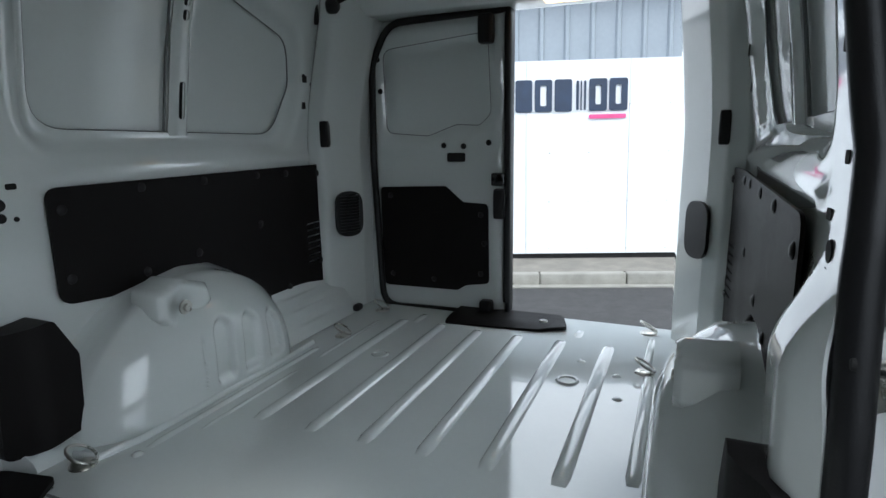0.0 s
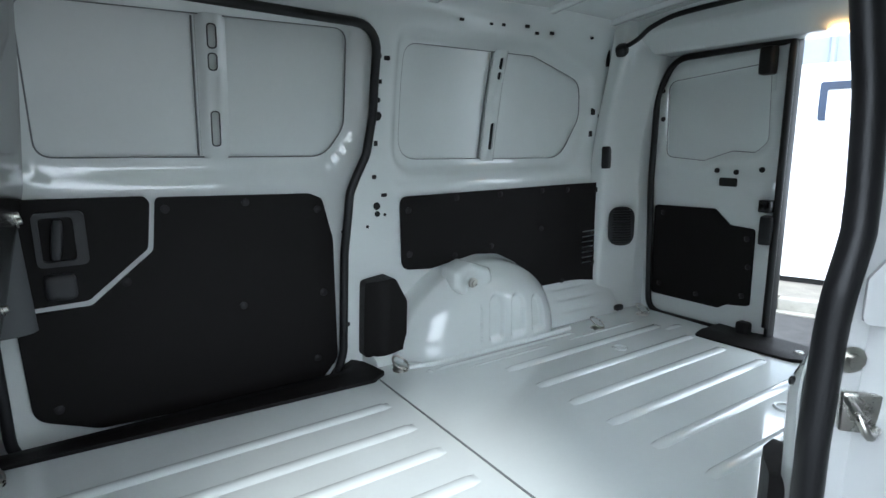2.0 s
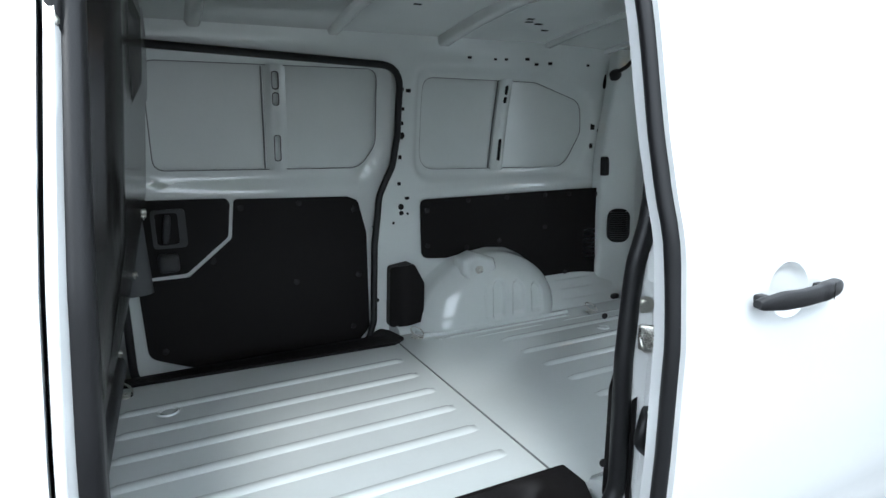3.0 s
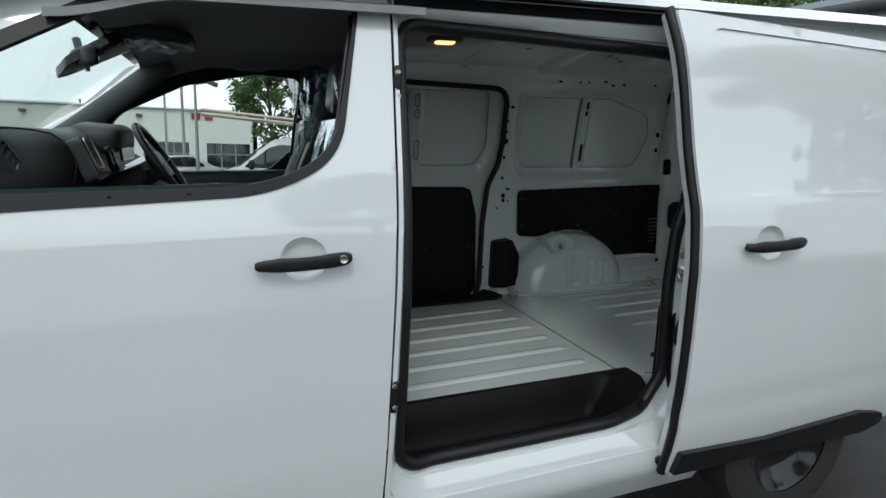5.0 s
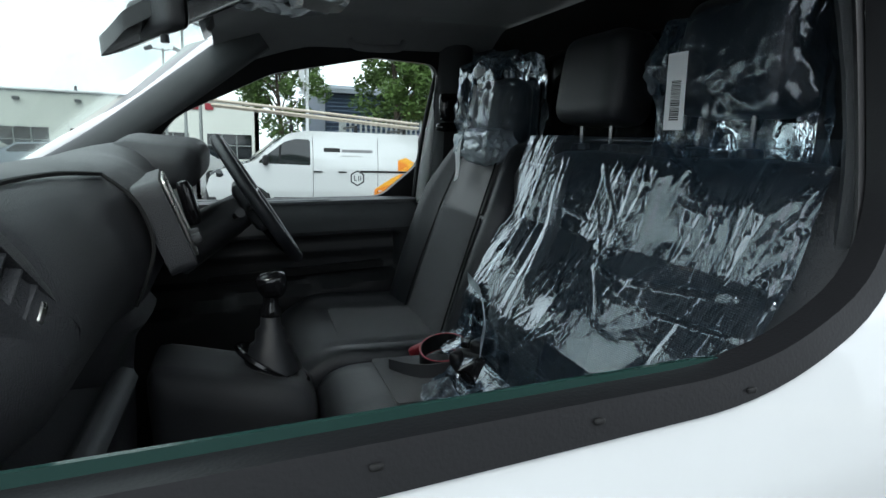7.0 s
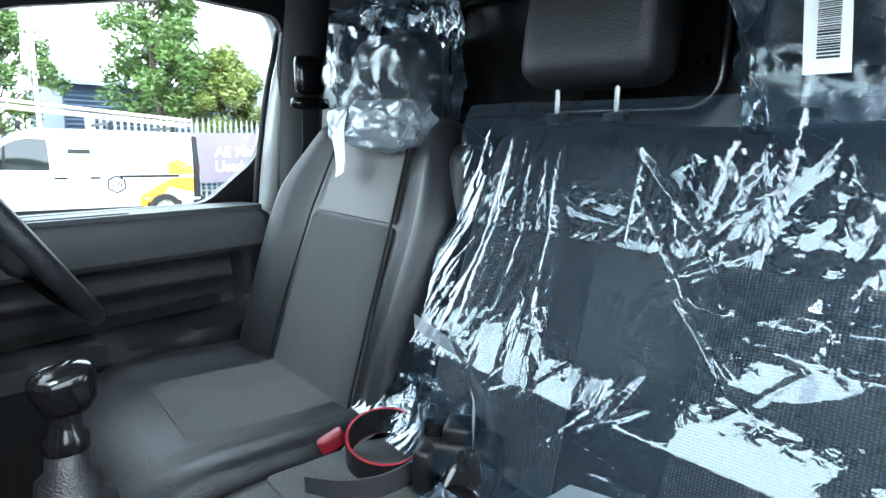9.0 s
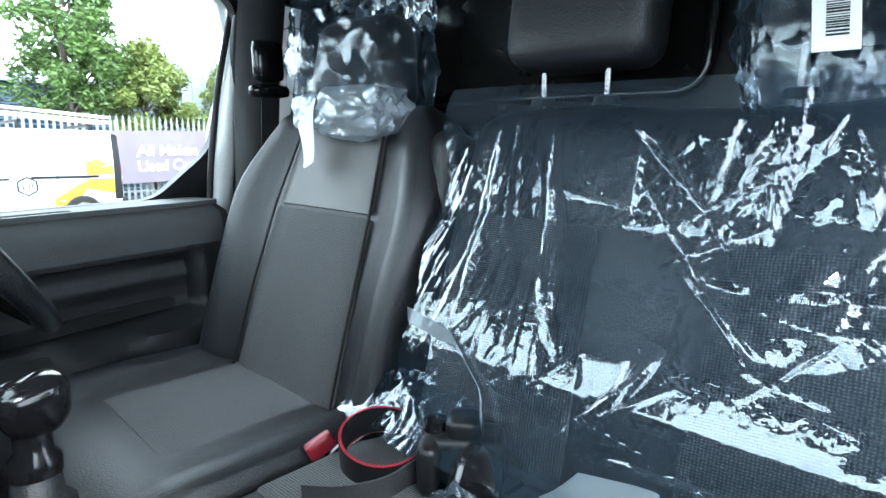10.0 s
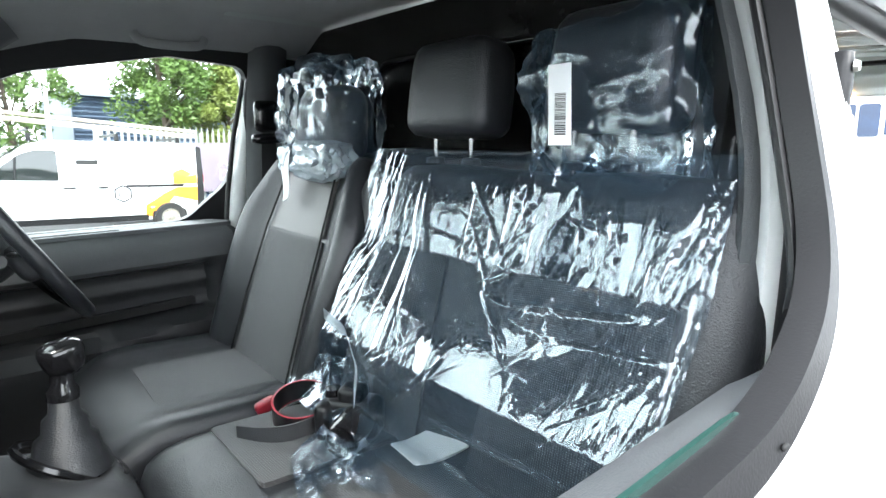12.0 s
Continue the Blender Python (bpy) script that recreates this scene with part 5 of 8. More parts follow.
part("pillar_seal", tube(curve_through([(-0.418, 0.828, 0.9), (-0.411, 0.823, 1.3), (-0.374, 0.812, 1.58), (-0.332, 0.785, 1.79), (-0.325, 0.75, 1.88)], 5), 0.008, 8), RUBBER, van)
part("pillar_seal", tube(curve_through([(-0.345, 0.808, 0.9), (-0.338, 0.803, 1.3), (-0.300, 0.79, 1.58), (-0.262, 0.76, 1.79), (-0.255, 0.72, 1.88)], 5), 0.014, 8), RUBBER, van)
belt = part("seat_belt", sheet([(-0.345, 0.95), (-0.30, 0.95), (-0.285, 1.66), (-0.33, 1.66)], [], lambda x, z, d: (x - 0.02, 0.665 - 0.10 * max(0, z - 1.3) + d, z), 0.003, 0.2), material("black_webbing", (0.012, 0.012, 0.013), 0.8, bump=0.4, bump_scale=500), van, "black seat belt webbing")
part("belt_guide", pad((0.075, 0.03, 0.09), 0.014, 4, None, pose(-0.335, 0.625, 1.680)), GLOSS_BLACK, belt)
part("belt_guide", pad((0.10, 0.03, 0.03), 0.012, 4, None, pose(-0.33, 0.635, 1.615)), GLOSS_BLACK, belt)

# headliner, header and A pillars
def lining_f(x, y, d):
    front = 0.055 * float(smooth(-0.75, -1.06, x))
    edge = 0.085 * float(smooth(0.55, 0.77, abs(y)))
    return (x, y, 1.940 - front - edge + d)


part("headliner", sheet([(-1.06, -0.77), (-0.14, -0.77), (-0.14, 0.77), (-1.06, 0.77)], [], lining_f, 0.02, 0.05), HEADLINER, van, "soft grey cab headliner")
for s in (-1, 1):
    up = 0.125 if s < 0 else 0.0
    base = [(-1.88, s * 0.83, 1.30 + up), (-1.45, s * 0.765, 1.535 + up), (-1.20, s * 0.71, 1.700 + up), (-1.03, s * 0.66, 1.815 + up * 0.8), (-0.93, s * 0.65, 1.885)]
    part("windscreen_pillar_trim", tube(curve_through(base, 6), 0.036 if s < 0 else 0.05, 12, flat=0.62, side=(0, 0, 1)), GREY_TRIM, van, "grey windscreen pillar trim")
    lift = 0.045 if s < 0 else -0.12
    skin = [(-1.95, s * 0.84, 1.40 + lift), (-1.55, s * 0.82, 1.665 + lift * 1.1), (-1.28, s * 0.785, 1.83 + lift * 1.2), (-1.06, s * 0.76, 1.925 + lift * 0.6), (-0.85, s * 0.765, 1.955), (-0.35, s * 0.77, 1.965)]
    part("windscreen_pillar", tube(curve_through(skin, 6), [0.045 if s < 0 else 0.03] * 31, 10, flat=0.75, side=(0, 0, 1)), PAINT, van, "white windscreen pillar and roof rail")
    rub = [(-1.82, s * 0.85, 1.40 + lift), (-1.50, s * 0.83, 1.625 + lift), (-1.25, s * 0.79, 1.775 + lift), (-1.03, s * 0.76, 1.875 + lift * 0.4), (-0.86, s * 0.765, 1.90), (-0.45, s * 0.77, 1.905)]
    part("door_frame_seal", tube(curve_through(rub, 6), 0.022, 8), RUBBER, van)
part("windscreen", sheet([(0.0, -1.0), (1.0, -1.0), (1.0, 1.0), (0.0, 1.0)], [], lambda u, w, d: (-1.92 + 0.86 * u - 0.06 * (1 - w * w) * (1 - u) + d, w * (0.82 - 0.16 * u), 1.31 + 0.575 * u), 0.005, 0.1), SCREEN_GLASS, van, "windscreen").visible_shadow = False
part("windscreen_band", sheet([(0.965, -1.0), (1.02, -1.0), (1.02, 1.0), (0.965, 1.0)], [], lambda u, w, d: (-1.913 + 0.86 * u + d, w * (0.82 - 0.16 * u), 1.31 + 0.575 * u), 0.003, 0.1), GLOSS_BLACK, van)
part("scuttle", sheet([(-2.05, -0.80), (-1.78, -0.84), (-1.78, 0.84), (-2.05, 0.80)], [], lambda x, y, d: (x, y, 1.36 + 0.12 * (x + 1.78) - d), 0.03, 0.1), MOULDED, van)
nose_rows = []
bm = bmesh.new()
for x, z, w in [(-1.80, 1.36, 0.86), (-2.05, 1.30, 0.88), (-2.40, 1.16, 0.88), (-2.58, 1.00, 0.84), (-2.66, 0.80, 0.80), (-2.66, 0.35, 0.78)]:
    nose_rows.append([bm.verts.new((x + 0.10 * abs(k) ** 3, k * w, z - 0.07 * abs(k) ** 4)) for k in np.linspace(-1, 1, 13)])
for a, b in zip(nose_rows, nose_rows[1:]):
    for k in range(12):
        bm.faces.new([a[k], a[k + 1], b[k + 1], b[k]])
part("bonnet", bm, PAINT, van, "short white bonnet", 60)
for s in (-1, 1):
    arch_f = [(-1.98 + 0.40 * math.cos(a), 0.30 + 0.40 * math.sin(a)) for a in np.linspace(0.05, math.pi - 0.05, 16)]
    wing = [(-1.735, 0.33)] * 0 + [(-1.58, 0.30)] + arch_f[1:-1] + [(-2.38, 0.30), (-2.56, 0.35), (-2.56, 0.95), (-2.05, 1.24), (-1.76, 1.36), (-1.735, 1.0), (-1.735, 0.45)]
    part("front_wing", sheet(wing, [], lambda x, z, d: (x, s * (skin_y(z) - 0.02 - 0.10 * float(smooth(-2.1, -2.6, x)) - d), z), 0.01, 0.08), PAINT, van)

# off-side front door: card, frame, glass
OFF_WIN = rounded_poly([(-1.46, 1.362), (-0.47, 1.352), (-0.350, 1.46), (-0.295, 1.72), (-0.33, 1.85), (-0.56, 1.862), (-0.90, 1.812), (-1.19, 1.675)], [0.03, 0.12, 0.1, 0.1, 0.06, 0.1, 0.2, 0.2], 7)
off_front = part("driver_door", sheet(rounded_poly([(-1.72, 0.33), (-0.27, 0.33), (-0.27, 1.92), (-0.98, 1.92), (-1.14, 1.87), (-1.74, 1.40)], 0.03, 3), [OFF_WIN], far_skin, 0.012, 0.05), PAINT, van, "white driver's door")
part("window_frame", sheet(rounded_poly([(-1.58, 1.33), (-0.330, 1.33), (-0.275, 1.72), (-0.275, 1.90), (-0.95, 1.895), (-1.20, 1.735)], 0.04, 4), [rounded_poly([(-1.42, 1.376), (-0.515, 1.362), (-0.382, 1.475), (-0.318, 1.73), (-0.345, 1.828), (-0.56, 1.843), (-0.89, 1.785), (-1.19, 1.652)], [0.03, 0.10, 0.12, 0.1, 0.05, 0.1, 0.2, 0.2], 7)], lambda x, z, d: (x, off_y(z) - 0.055 + d, z), 0.03, 0.05), RUBBER, off_front, "black window surround")
og = part("window_glass", sheet(OFF_WIN, [], lambda x, z, d: (x, off_y(z) - 0.02 + d, z), 0.004, 0.2), GLASS, off_front)
og.visible_shadow = False


def card_f(x, z, d):
    x, z = x - 0.06, z + 0.022
    y = 0.775
    y += 0.045 * float(smooth(1.275, 1.255, z) * (1 - smooth(1.135, 1.12, z))) * float(1 - smooth(-0.56, -0.535, x))
    y -= 0.035 * math.exp(-((z - 1.21 - 0.0 * x) / 0.006) ** 2) * float(1 - smooth(-0.56, -0.54, x))
    shelf = 1.135 - 0.10 * max(0.0, (-0.53 - x))
    y -= 0.055 * float(smooth(shelf + 0.01, shelf - 0.02, z))
    y -= 0.02 * float(smooth(1.34, 1.385, z)) * -1.5
    return (x + 0.06, y - 0.02 + d, z - 0.022)


part("door_card", sheet(rounded_poly([(-1.54, 0.60), (-0.395, 0.60), (-0.395, 1.335), (-0.42, 1.358), (-1.54, 1.373)], 0.02, 4), [], card_f, 0.015, 0.014), material("charcoal_door_card", (0.018, 0.0185, 0.02), 0.45, vary=0.1, scale=6, bump=0.3, bump_scale=420), off_front, "charcoal moulded door card with armrest and pocket")
part("door_card_top", sheet(rounded_poly([(-1.54, 0.77), (-0.40, 0.77), (-0.44, 0.87), (-1.54, 0.87)], 0.02, 3), [rounded_poly([(-0.93, 0.785), (-0.72, 0.785), (-0.72, 0.81), (-0.93, 0.81)], 0.006, 2)], lambda x, y, d: (x, y, 1.362 + 0.012 * (-0.4 - x) - d), 0.012, 0.05), GREY_TRIM, off_front)
part("card_upper", sheet(rounded_poly([(-1.52, 1.263), (-0.415, 1.263), (-0.415, 1.335), (-0.43, 1.355), (-1.52, 1.370)], 0.012, 3), [], lambda x, z, d: (x, card_f(x, z, 0)[1] - 0.005 + d, z), 0.004, 0.02), GREY_TRIM, off_front, "grey upper door card")
part("demister_slot", sheet(rounded_poly([(-0.95, 0.78), (-0.71, 0.78), (-0.71, 0.815), (-0.95, 0.815)], 0.006, 2), [], lambda x, y, d: (x, y, 1.357 + 0.012 * (-0.4 - x) - d), 0.004, 0.1), DARK_HOLE, off_front)
part("armrest_slot", sheet(rounded_poly([(-1.14, 1.103), (-0.54, 1.118), (-0.54, 1.143), (-1.14, 1.128)], 0.01, 3), [], lambda x, z, d: (x, card_f(x, 1.158, 0)[1] - 0.03 + d, z), 0.02, 0.1), DARK_HOLE, off_front)
part("grab_handle", tube(curve_through([(-0.66, 0.665, 1.885), (-0.64, 0.655, 1.865), (-0.57, 0.65, 1.86), (-0.50, 0.655, 1.865), (-0.48, 0.665, 1.885)], 5), 0.012, 8, flat=0.8), HEADLINER, van, "grey roof grab handle")

# overhead console wrapped in film, lit lamp, mirror and its housing
part("roof_console", pad((0.30, 0.24, 0.05), 0.022, 8, None, pose(-0.93, -0.02, 1.888, 0, 8, 0)), MOULDED, van, "dark moulded roof console")
part("cab_lamp", pad((0.034, 0.075, 0.014), 0.006, 4, None, pose(-0.873, -0.024, 1.862, 0, 8, 0)), LAMP_GLOW, van, "lit warm courtesy lamp")
part("sensor_housing", sheet(rounded_poly([(-1.24, 0.0), (-1.18, -0.09), (-1.02, -0.13), (-0.98, 0.0), (-1.02, 0.13), (-1.18, 0.09)], 0.03, 4), [], lambda x, y, d: (x, y, 1.800 + 0.46 * (x + 1.14) - 0.02 * (1 - (y / 0.14) ** 2) + d), 0.03, 0.03), GLOSS_BLACK, van, "black windscreen sensor housing")
mirror_m = pose(-1.135, -0.06, 1.80, 0, 0, -62)
rv = part("rear_view_mirror", pad((0.175, 0.04, 0.066), 0.016, 8, None, mirror_m), MOULDED, van, "black interior rear-view mirror")
part("mirror_glass", sheet(rrect(-0.08, -0.027, 0.08, 0.027, 0.018, 4), [], lambda u, v, d: tuple(mirror_m @ Vector((u, 0.0210 + d, v))), 0.001, 0.1), material("mirror_silver", (0.9, 0.9, 0.9), 0.02, metal=1.0, vary=0.01), rv)
part("mirror_stalk", tube([(-1.15, -0.03, 1.83), (-1.16, -0.01, 1.865)], 0.014, 8), MOULDED, rv)
part("mirror_stub", tube([(-1.12, -0.09, 1.765), (-1.12, -0.09, 1.752)], 0.007, 8), MOULDED, rv)


# ---- dashboard ----
dash = thing("dashboard", "dark grey moulded dashboard with touch screen and vents", "dashboard", (-1.35, 0, 0.9))
PROF = [(-1.80, 1.40), (-1.62, 1.505), (-1.45, 1.566), (-1.345, 1.582), (-1.285, 1.572), (-1.245, 1.540), (-1.222, 1.495), (-1.215, 1.445), (-1.225, 1.395), (-1.265, 1.345), (-1.36, 1.31), (-1.44, 1.22), (-1.46, 1.00), (-1.50, 0.70)]
bm = bmesh.new()
rows = []
for y in np.linspace(-0.85, 0.85, 49):
    run = curve_through([(x, 0, z) for x, z in PROF], 3)
    row = []
    for p in run:
        x, z = p.x, p.z
        mid = math.exp(-((y + 0.12) / 0.17) ** 4)
        drv = math.exp(-((y - 0.40) / 0.22) ** 4)
        side = float(smooth(-0.62, -0.80, y)) + float(smooth(0.68, 0.80, y))
        front = float(smooth(-1.40, -1.24, x)) * float(smooth(1.20, 1.32, z))
        x += (0.025 * mid - 0.045 * side) * front
        z += 0.016 * drv * float(smooth(-1.5, -1.3, x)) * float(smooth(1.45, 1.55, z)) - 0.03 * side * float(smooth(1.35, 1.5, z))
        if z < 1.36:
            x += 0.16 * math.exp(-((y + 0.04) / 0.20) ** 4) * float(smooth(1.36, 1.28, z))
        row.append(bm.verts.new((x, y, z)))
    rows.append(row)
for a, b in zip(rows, rows[1:]):
    for k in range(len(a) - 1):
        bm.faces.new([a[k], a[k + 1], b[k + 1], b[k]])
part("fascia", bm, MOULDED, dash, "grained dark fascia moulding", 50)


def face_line(pts, r=0.003):
    part("fascia_seam", tube(curve_through(pts, 5), r, 6), DARK_HOLE, dash)


face_line([(-1.30, -0.74, 1.556), (-1.285, -0.60, 1.573), (-1.275, -0.40, 1.573), (-1.25, -0.27, 1.563)])
face_line([(-1.25, -0.27, 1.563), (-1.205, -0.285, 1.52), (-1.190, -0.29, 1.45), (-1.22, -0.30, 1.37)])
face_line([(-1.30, -0.74, 1.552), (-1.278, -0.735, 1.50), (-1.265, -0.70, 1.42), (-1.30, -0.66, 1.34)])
# corner vent
va = Vector((-0.03, -0.095, 0.108)).normalized()
vn = Vector((0.95, -0.28, 0.12))
vn = (vn - va * vn.dot(va)).normalized()
vc = va.cross(vn)
vent_m = Matrix(((vn.x, vc.x, va.x, -1.246), (vn.y, vc.y, va.y, -0.672), (vn.z, vc.z, va.z, 1.480), (0, 0, 0, 1)))
vent = part("corner_vent", sheet(rounded_poly([(-0.055, -0.095), (0.035, -0.10), (0.045, 0.07), (0.02, 0.098), (-0.045, 0.095)], 0.025, 5), [rounded_poly([(-0.018, -0.074), (0.018, -0.076), (0.022, 0.062), (-0.012, 0.068)], 0.008, 4)], lambda u, v, d: tuple(vent_m @ Vector((0.018 - 0.016 * float(smooth(0.02, 0.055, abs(u))) - 0.014 * float(smooth(0.06, 0.10, abs(v))) - d, u, v))), 0.03, 0.012), MOULDED, dash, "moulded corner air vent")
part("vent_cavity", sheet(rrect(-0.024, -0.080, 0.026, 0.072, 0.01), [], lambda u, v, d: tuple(vent_m @ Vector((0.002 - d, u, v))), 0.003, 0.1), DARK_HOLE, vent)
for k in range(6):
    part("vent_slat", block((0, 0, 0), (0.012, 0.040, 0.004), 0.001, None), MOULDED, vent).matrix_local = Matrix.Translation(-BASES[vent]) @ vent_m @ pose(0.011, 0.002, -0.06 + 0.022 * k, 0, 25, 0) @ Matrix.Translation(BASES[vent])
part("vent_tab", vent_tab := block((0, 0, 0), (0.006, 0.02, 0.008), 0.002), STEEL, vent).matrix_local = Matrix.Translation(-BASES[vent]) @ vent_m @ pose(0.016, 0.002, -0.01) @ Matrix.Translation(BASES[vent])
# touch screen between upright vents
scr_m = Matrix.Translation((-1.183, -0.12, 1.482)) @ pose(0, 0, 0, 0, 0, 6) @ pose(0, 0, 0, 0, -18, 0)
bez = part("screen_surround", sheet(rrect(-0.155, -0.075, 0.155, 0.07, 0.02, 4), [rrect(-0.145, -0.062, -0.105, 0.055, 0.006, 2), rrect(0.105, -0.062, 0.145, 0.055, 0.006, 2)], lambda u, v, d: tuple(scr_m @ Vector((0.012 - d, u, v))), 0.04, 0.03), MOULDED, dash, "screen surround with upright vents")
part("screen", sheet(rrect(-0.088, -0.040, 0.088, 0.058, 0.006, 3), [], lambda u, v, d: tuple(scr_m @ Vector((0.0165 - d, u, v))), 0.004, 0.1), GLOSS_BLACK, bez, "dark glossy touch screen")
part("screen_rim", tube([tuple(scr_m @ Vector((0.016, u, v))) for u, v in dense(rrect(-0.098, -0.066, 0.098, 0.064, 0.01, 3), 0.02)], 0.003, 6, True), STEEL, bez)
for s in (-1, 1):
    part("vent_cavity", sheet(rrect(s * 0.125 - 0.022, -0.065, s * 0.125 + 0.022, 0.058, 0.006, 2), [], lambda u, v, d: tuple(scr_m @ Vector((-0.004 - d, u, v))), 0.003, 0.1), DARK_HOLE, bez)
    for k in range(5):
        part("vent_slat", block((0, 0, 0), (0.010, 0.04, 0.003), 0.001), MOULDED, bez).matrix_local = Matrix.Translation(-BASES[bez]) @ scr_m @ pose(0.004, s * 0.125, -0.05 + 0.024 * k, 0, 25, 0) @ Matrix.Translation(BASES[bez])
for u in (-0.03, 0.03):
    part("control_knob", spun([(0, 0.018), (0.010, 0.018), (0.012, 0.0)], tuple(scr_m @ Vector((0.014, u, -0.054))), tuple(scr_m.to_3x3() @ Vector((1, 0, 0))), 16), MOULDED, bez)
# instrument hood and cluster
part("instrument_hood", pad((0.20, 0.36, 0.10), 0.04, 10, lambda p, q: Vector((p.x + 0.02 * (1 - q.y * q.y), p.y, p.z - 0.03 * q.y * q.y)), pose(-1.25, 0.40, 1.565, 0, 6, 0)), MOULDED, dash, "hood over the instruments")
part("instruments", sheet(rrect(0.26, 1.46, 0.54, 1.555, 0.03, 4), [], lambda y, z, d: (-1.150 + 0.02 * (z - 1.5) - d, y, z), 0.01, 0.1), GLOSS_BLACK, dash, "dark instrument cluster")
part("side_vent", pad((0.03, 0.05, 0.10), 0.012, 4, None, pose(-1.17, 0.15, 1.47, 0, -12, 0)), GLOSS_BLACK, dash, "upright air vent")
# steering wheel: rim, hub, spokes, stalks
wc, wax = Vector((-1.018, 0.405, 1.440)), Vector((0.87, 0, 0.50)).normalized()
wy = Vector((0, 1, 0))
wz = wax.cross(wy)
rim_path = [wc + 0.186 * (math.cos(a) * wy + math.sin(a) * wz) for a in np.linspace(0, math.tau, 48, endpoint=False)]
sw = part("steering_wheel", tube(rim_path, 0.0155, 10, True), HIDE, dash, "dark leather-rimmed steering wheel")
hub_m = Matrix(((wax.x, wy.x, wz.x, wc.x - 0.02 * wax.x), (wax.y, wy.y, wz.y, wc.y), (wax.z, wy.z, wz.z, wc.z - 0.02 * wax.z), (0, 0, 0, 1)))
part("wheel_hub", pad((0.05, 0.17, 0.14), 0.022, 8, None, hub_m), MOULDED, sw)
for a in (0.05, math.pi - 0.05, -math.pi / 2):
    d = math.cos(a) * wy + math.sin(a) * -wz * (-1)
    part("wheel_spoke", tube([wc + 0.06 * d - 0.015 * wax, wc + 0.13 * d - 0.012 * wax, wc + 0.182 * d], [0.026, 0.020, 0.016], 8, flat=0.5, side=tuple(wax)), GLOSS_BLACK, sw)
part("steering_column", tube([wc - 0.03 * wax, wc - 0.16 * wax, wc - 0.26 * wax], [0.045, 0.06, 0.07], 12), MOULDED, dash)
for s in (-1, 1):
    part("column_stalk", tube([wc - 0.07 * wax + s * 0.05 * wy, wc - 0.06 * wax + s * 0.16 * wy + Vector((0, 0, 0.015)), wc - 0.055 * wax + s * 0.19 * wy + Vector((0, 0, 0.02))], [0.008, 0.008, 0.012], 8), MOULDED, dash)
# lower fascia: shelf, glovebox lip, centre console with gear lever
part("glove_shelf", sheet(rounded_poly([(-1.48, -0.74), (-1.27, -0.70), (-1.25, -0.26), (-1.48, -0.24)], 0.03, 4), [], lambda x, y, d: (x, y, 1.235 - d), 0.02, 0.05), GREY_TRIM, dash, "open grey fascia shelf")
part("glove_lip", tube([(-1.275, -0.70, 1.235), (-1.262, -0.5, 1.24), (-1.255, -0.26, 1.245)], 0.02, 8), GREY_TRIM, dash)
part("glovebox_lid", sheet(rrect(-0.70, 0.90, -0.24, 1.20, 0.03, 4), [], lambda y, z, d: (-1.29 - 0.25 * (1.2 - z) - d, y, z), 0.02, 0.08), MOULDED, dash, "dark glovebox lid")
con = part("gear_console", pad((0.34, 0.22, 0.30), 0.05, 8, lambda p, q: Vector((p.x, p.y, p.z - 0.10 * (q.x + 1) / 2)), pose(-1.10, 0.06, 1.02, 0, 0, 0)), MOULDED, dash, "moulded gear lever console")
part("console_ring", tube([(-1.02 + 0.075 * math.cos(a), 0.075 + 0.06 * math.sin(a), 1.100 - 0.05 * math.cos(a)) for a in np.linspace(0, math.tau, 24, endpoint=False)], 0.007, 6, True), GLOSS_BLACK, con)
part("gear_gaiter", spun([(0.068, 0.0), (0.060, 0.02), (0.052, 0.03), (0.048, 0.055), (0.036, 0.065), (0.034, 0.09), (0.024, 0.10), (0.022, 0.125), (0.016, 0.13)], (-1.025, 0.075, 1.09), (0.06, 0.03, 1), 16), HIDE, con, "pleated black gear gaiter")
part("gear_collar", spun([(0.016, 0.12), (0.024, 0.125), (0.024, 0.14), (0.017, 0.15), (0.017, 0.17)], (-1.025, 0.075, 1.09), (0.06, 0.03, 1), 16), GLOSS_BLACK, con)
part("gear_knob", pad((0.065, 0.055, 0.062), 0.024, 8, lambda p, q: Vector((p.x * (1 + 0.18 * q.z), p.y * (1 + 0.12 * q.z), p.z)), pose(-1.010, 0.082, 1.283, 0, -8, 0)), GLOSS_BLACK, con, "glossy black gear knob")
dash.location += Vector((0.045, 0.0, -0.018))
single("cab_floor", block((-1.02, 0.0, 0.62), (1.35, 1.62, 0.08), 0.02), MOULDED, "dark rubber cab floor mat", "floor mat")


# ---- seats ----
def lean(x, z):
    """Frame of a backrest: out of its face, across, up along it."""
    return Matrix.Translation((x, 0, z)) @ pose(0, 0, 0, 0, 25, 0)


def back_shape(bolster, waist):
    def f(p, q):
        out = p.copy()
        side = float(smooth(0.55, 0.98, abs(q.y)))
        if q.x < 0:
            out.x -= bolster * side * (1 - 0.4 * float(smooth(0.3, 1.0, q.z)))
            out.x -= 0.012 * math.cos(q.z * 1.5)
        out.y *= 1 - waist * float(smooth(0.1, 1.0, q.z)) ** 1.4 + 0.02 * math.sin(2.2 * q.z)
        return out
    return f


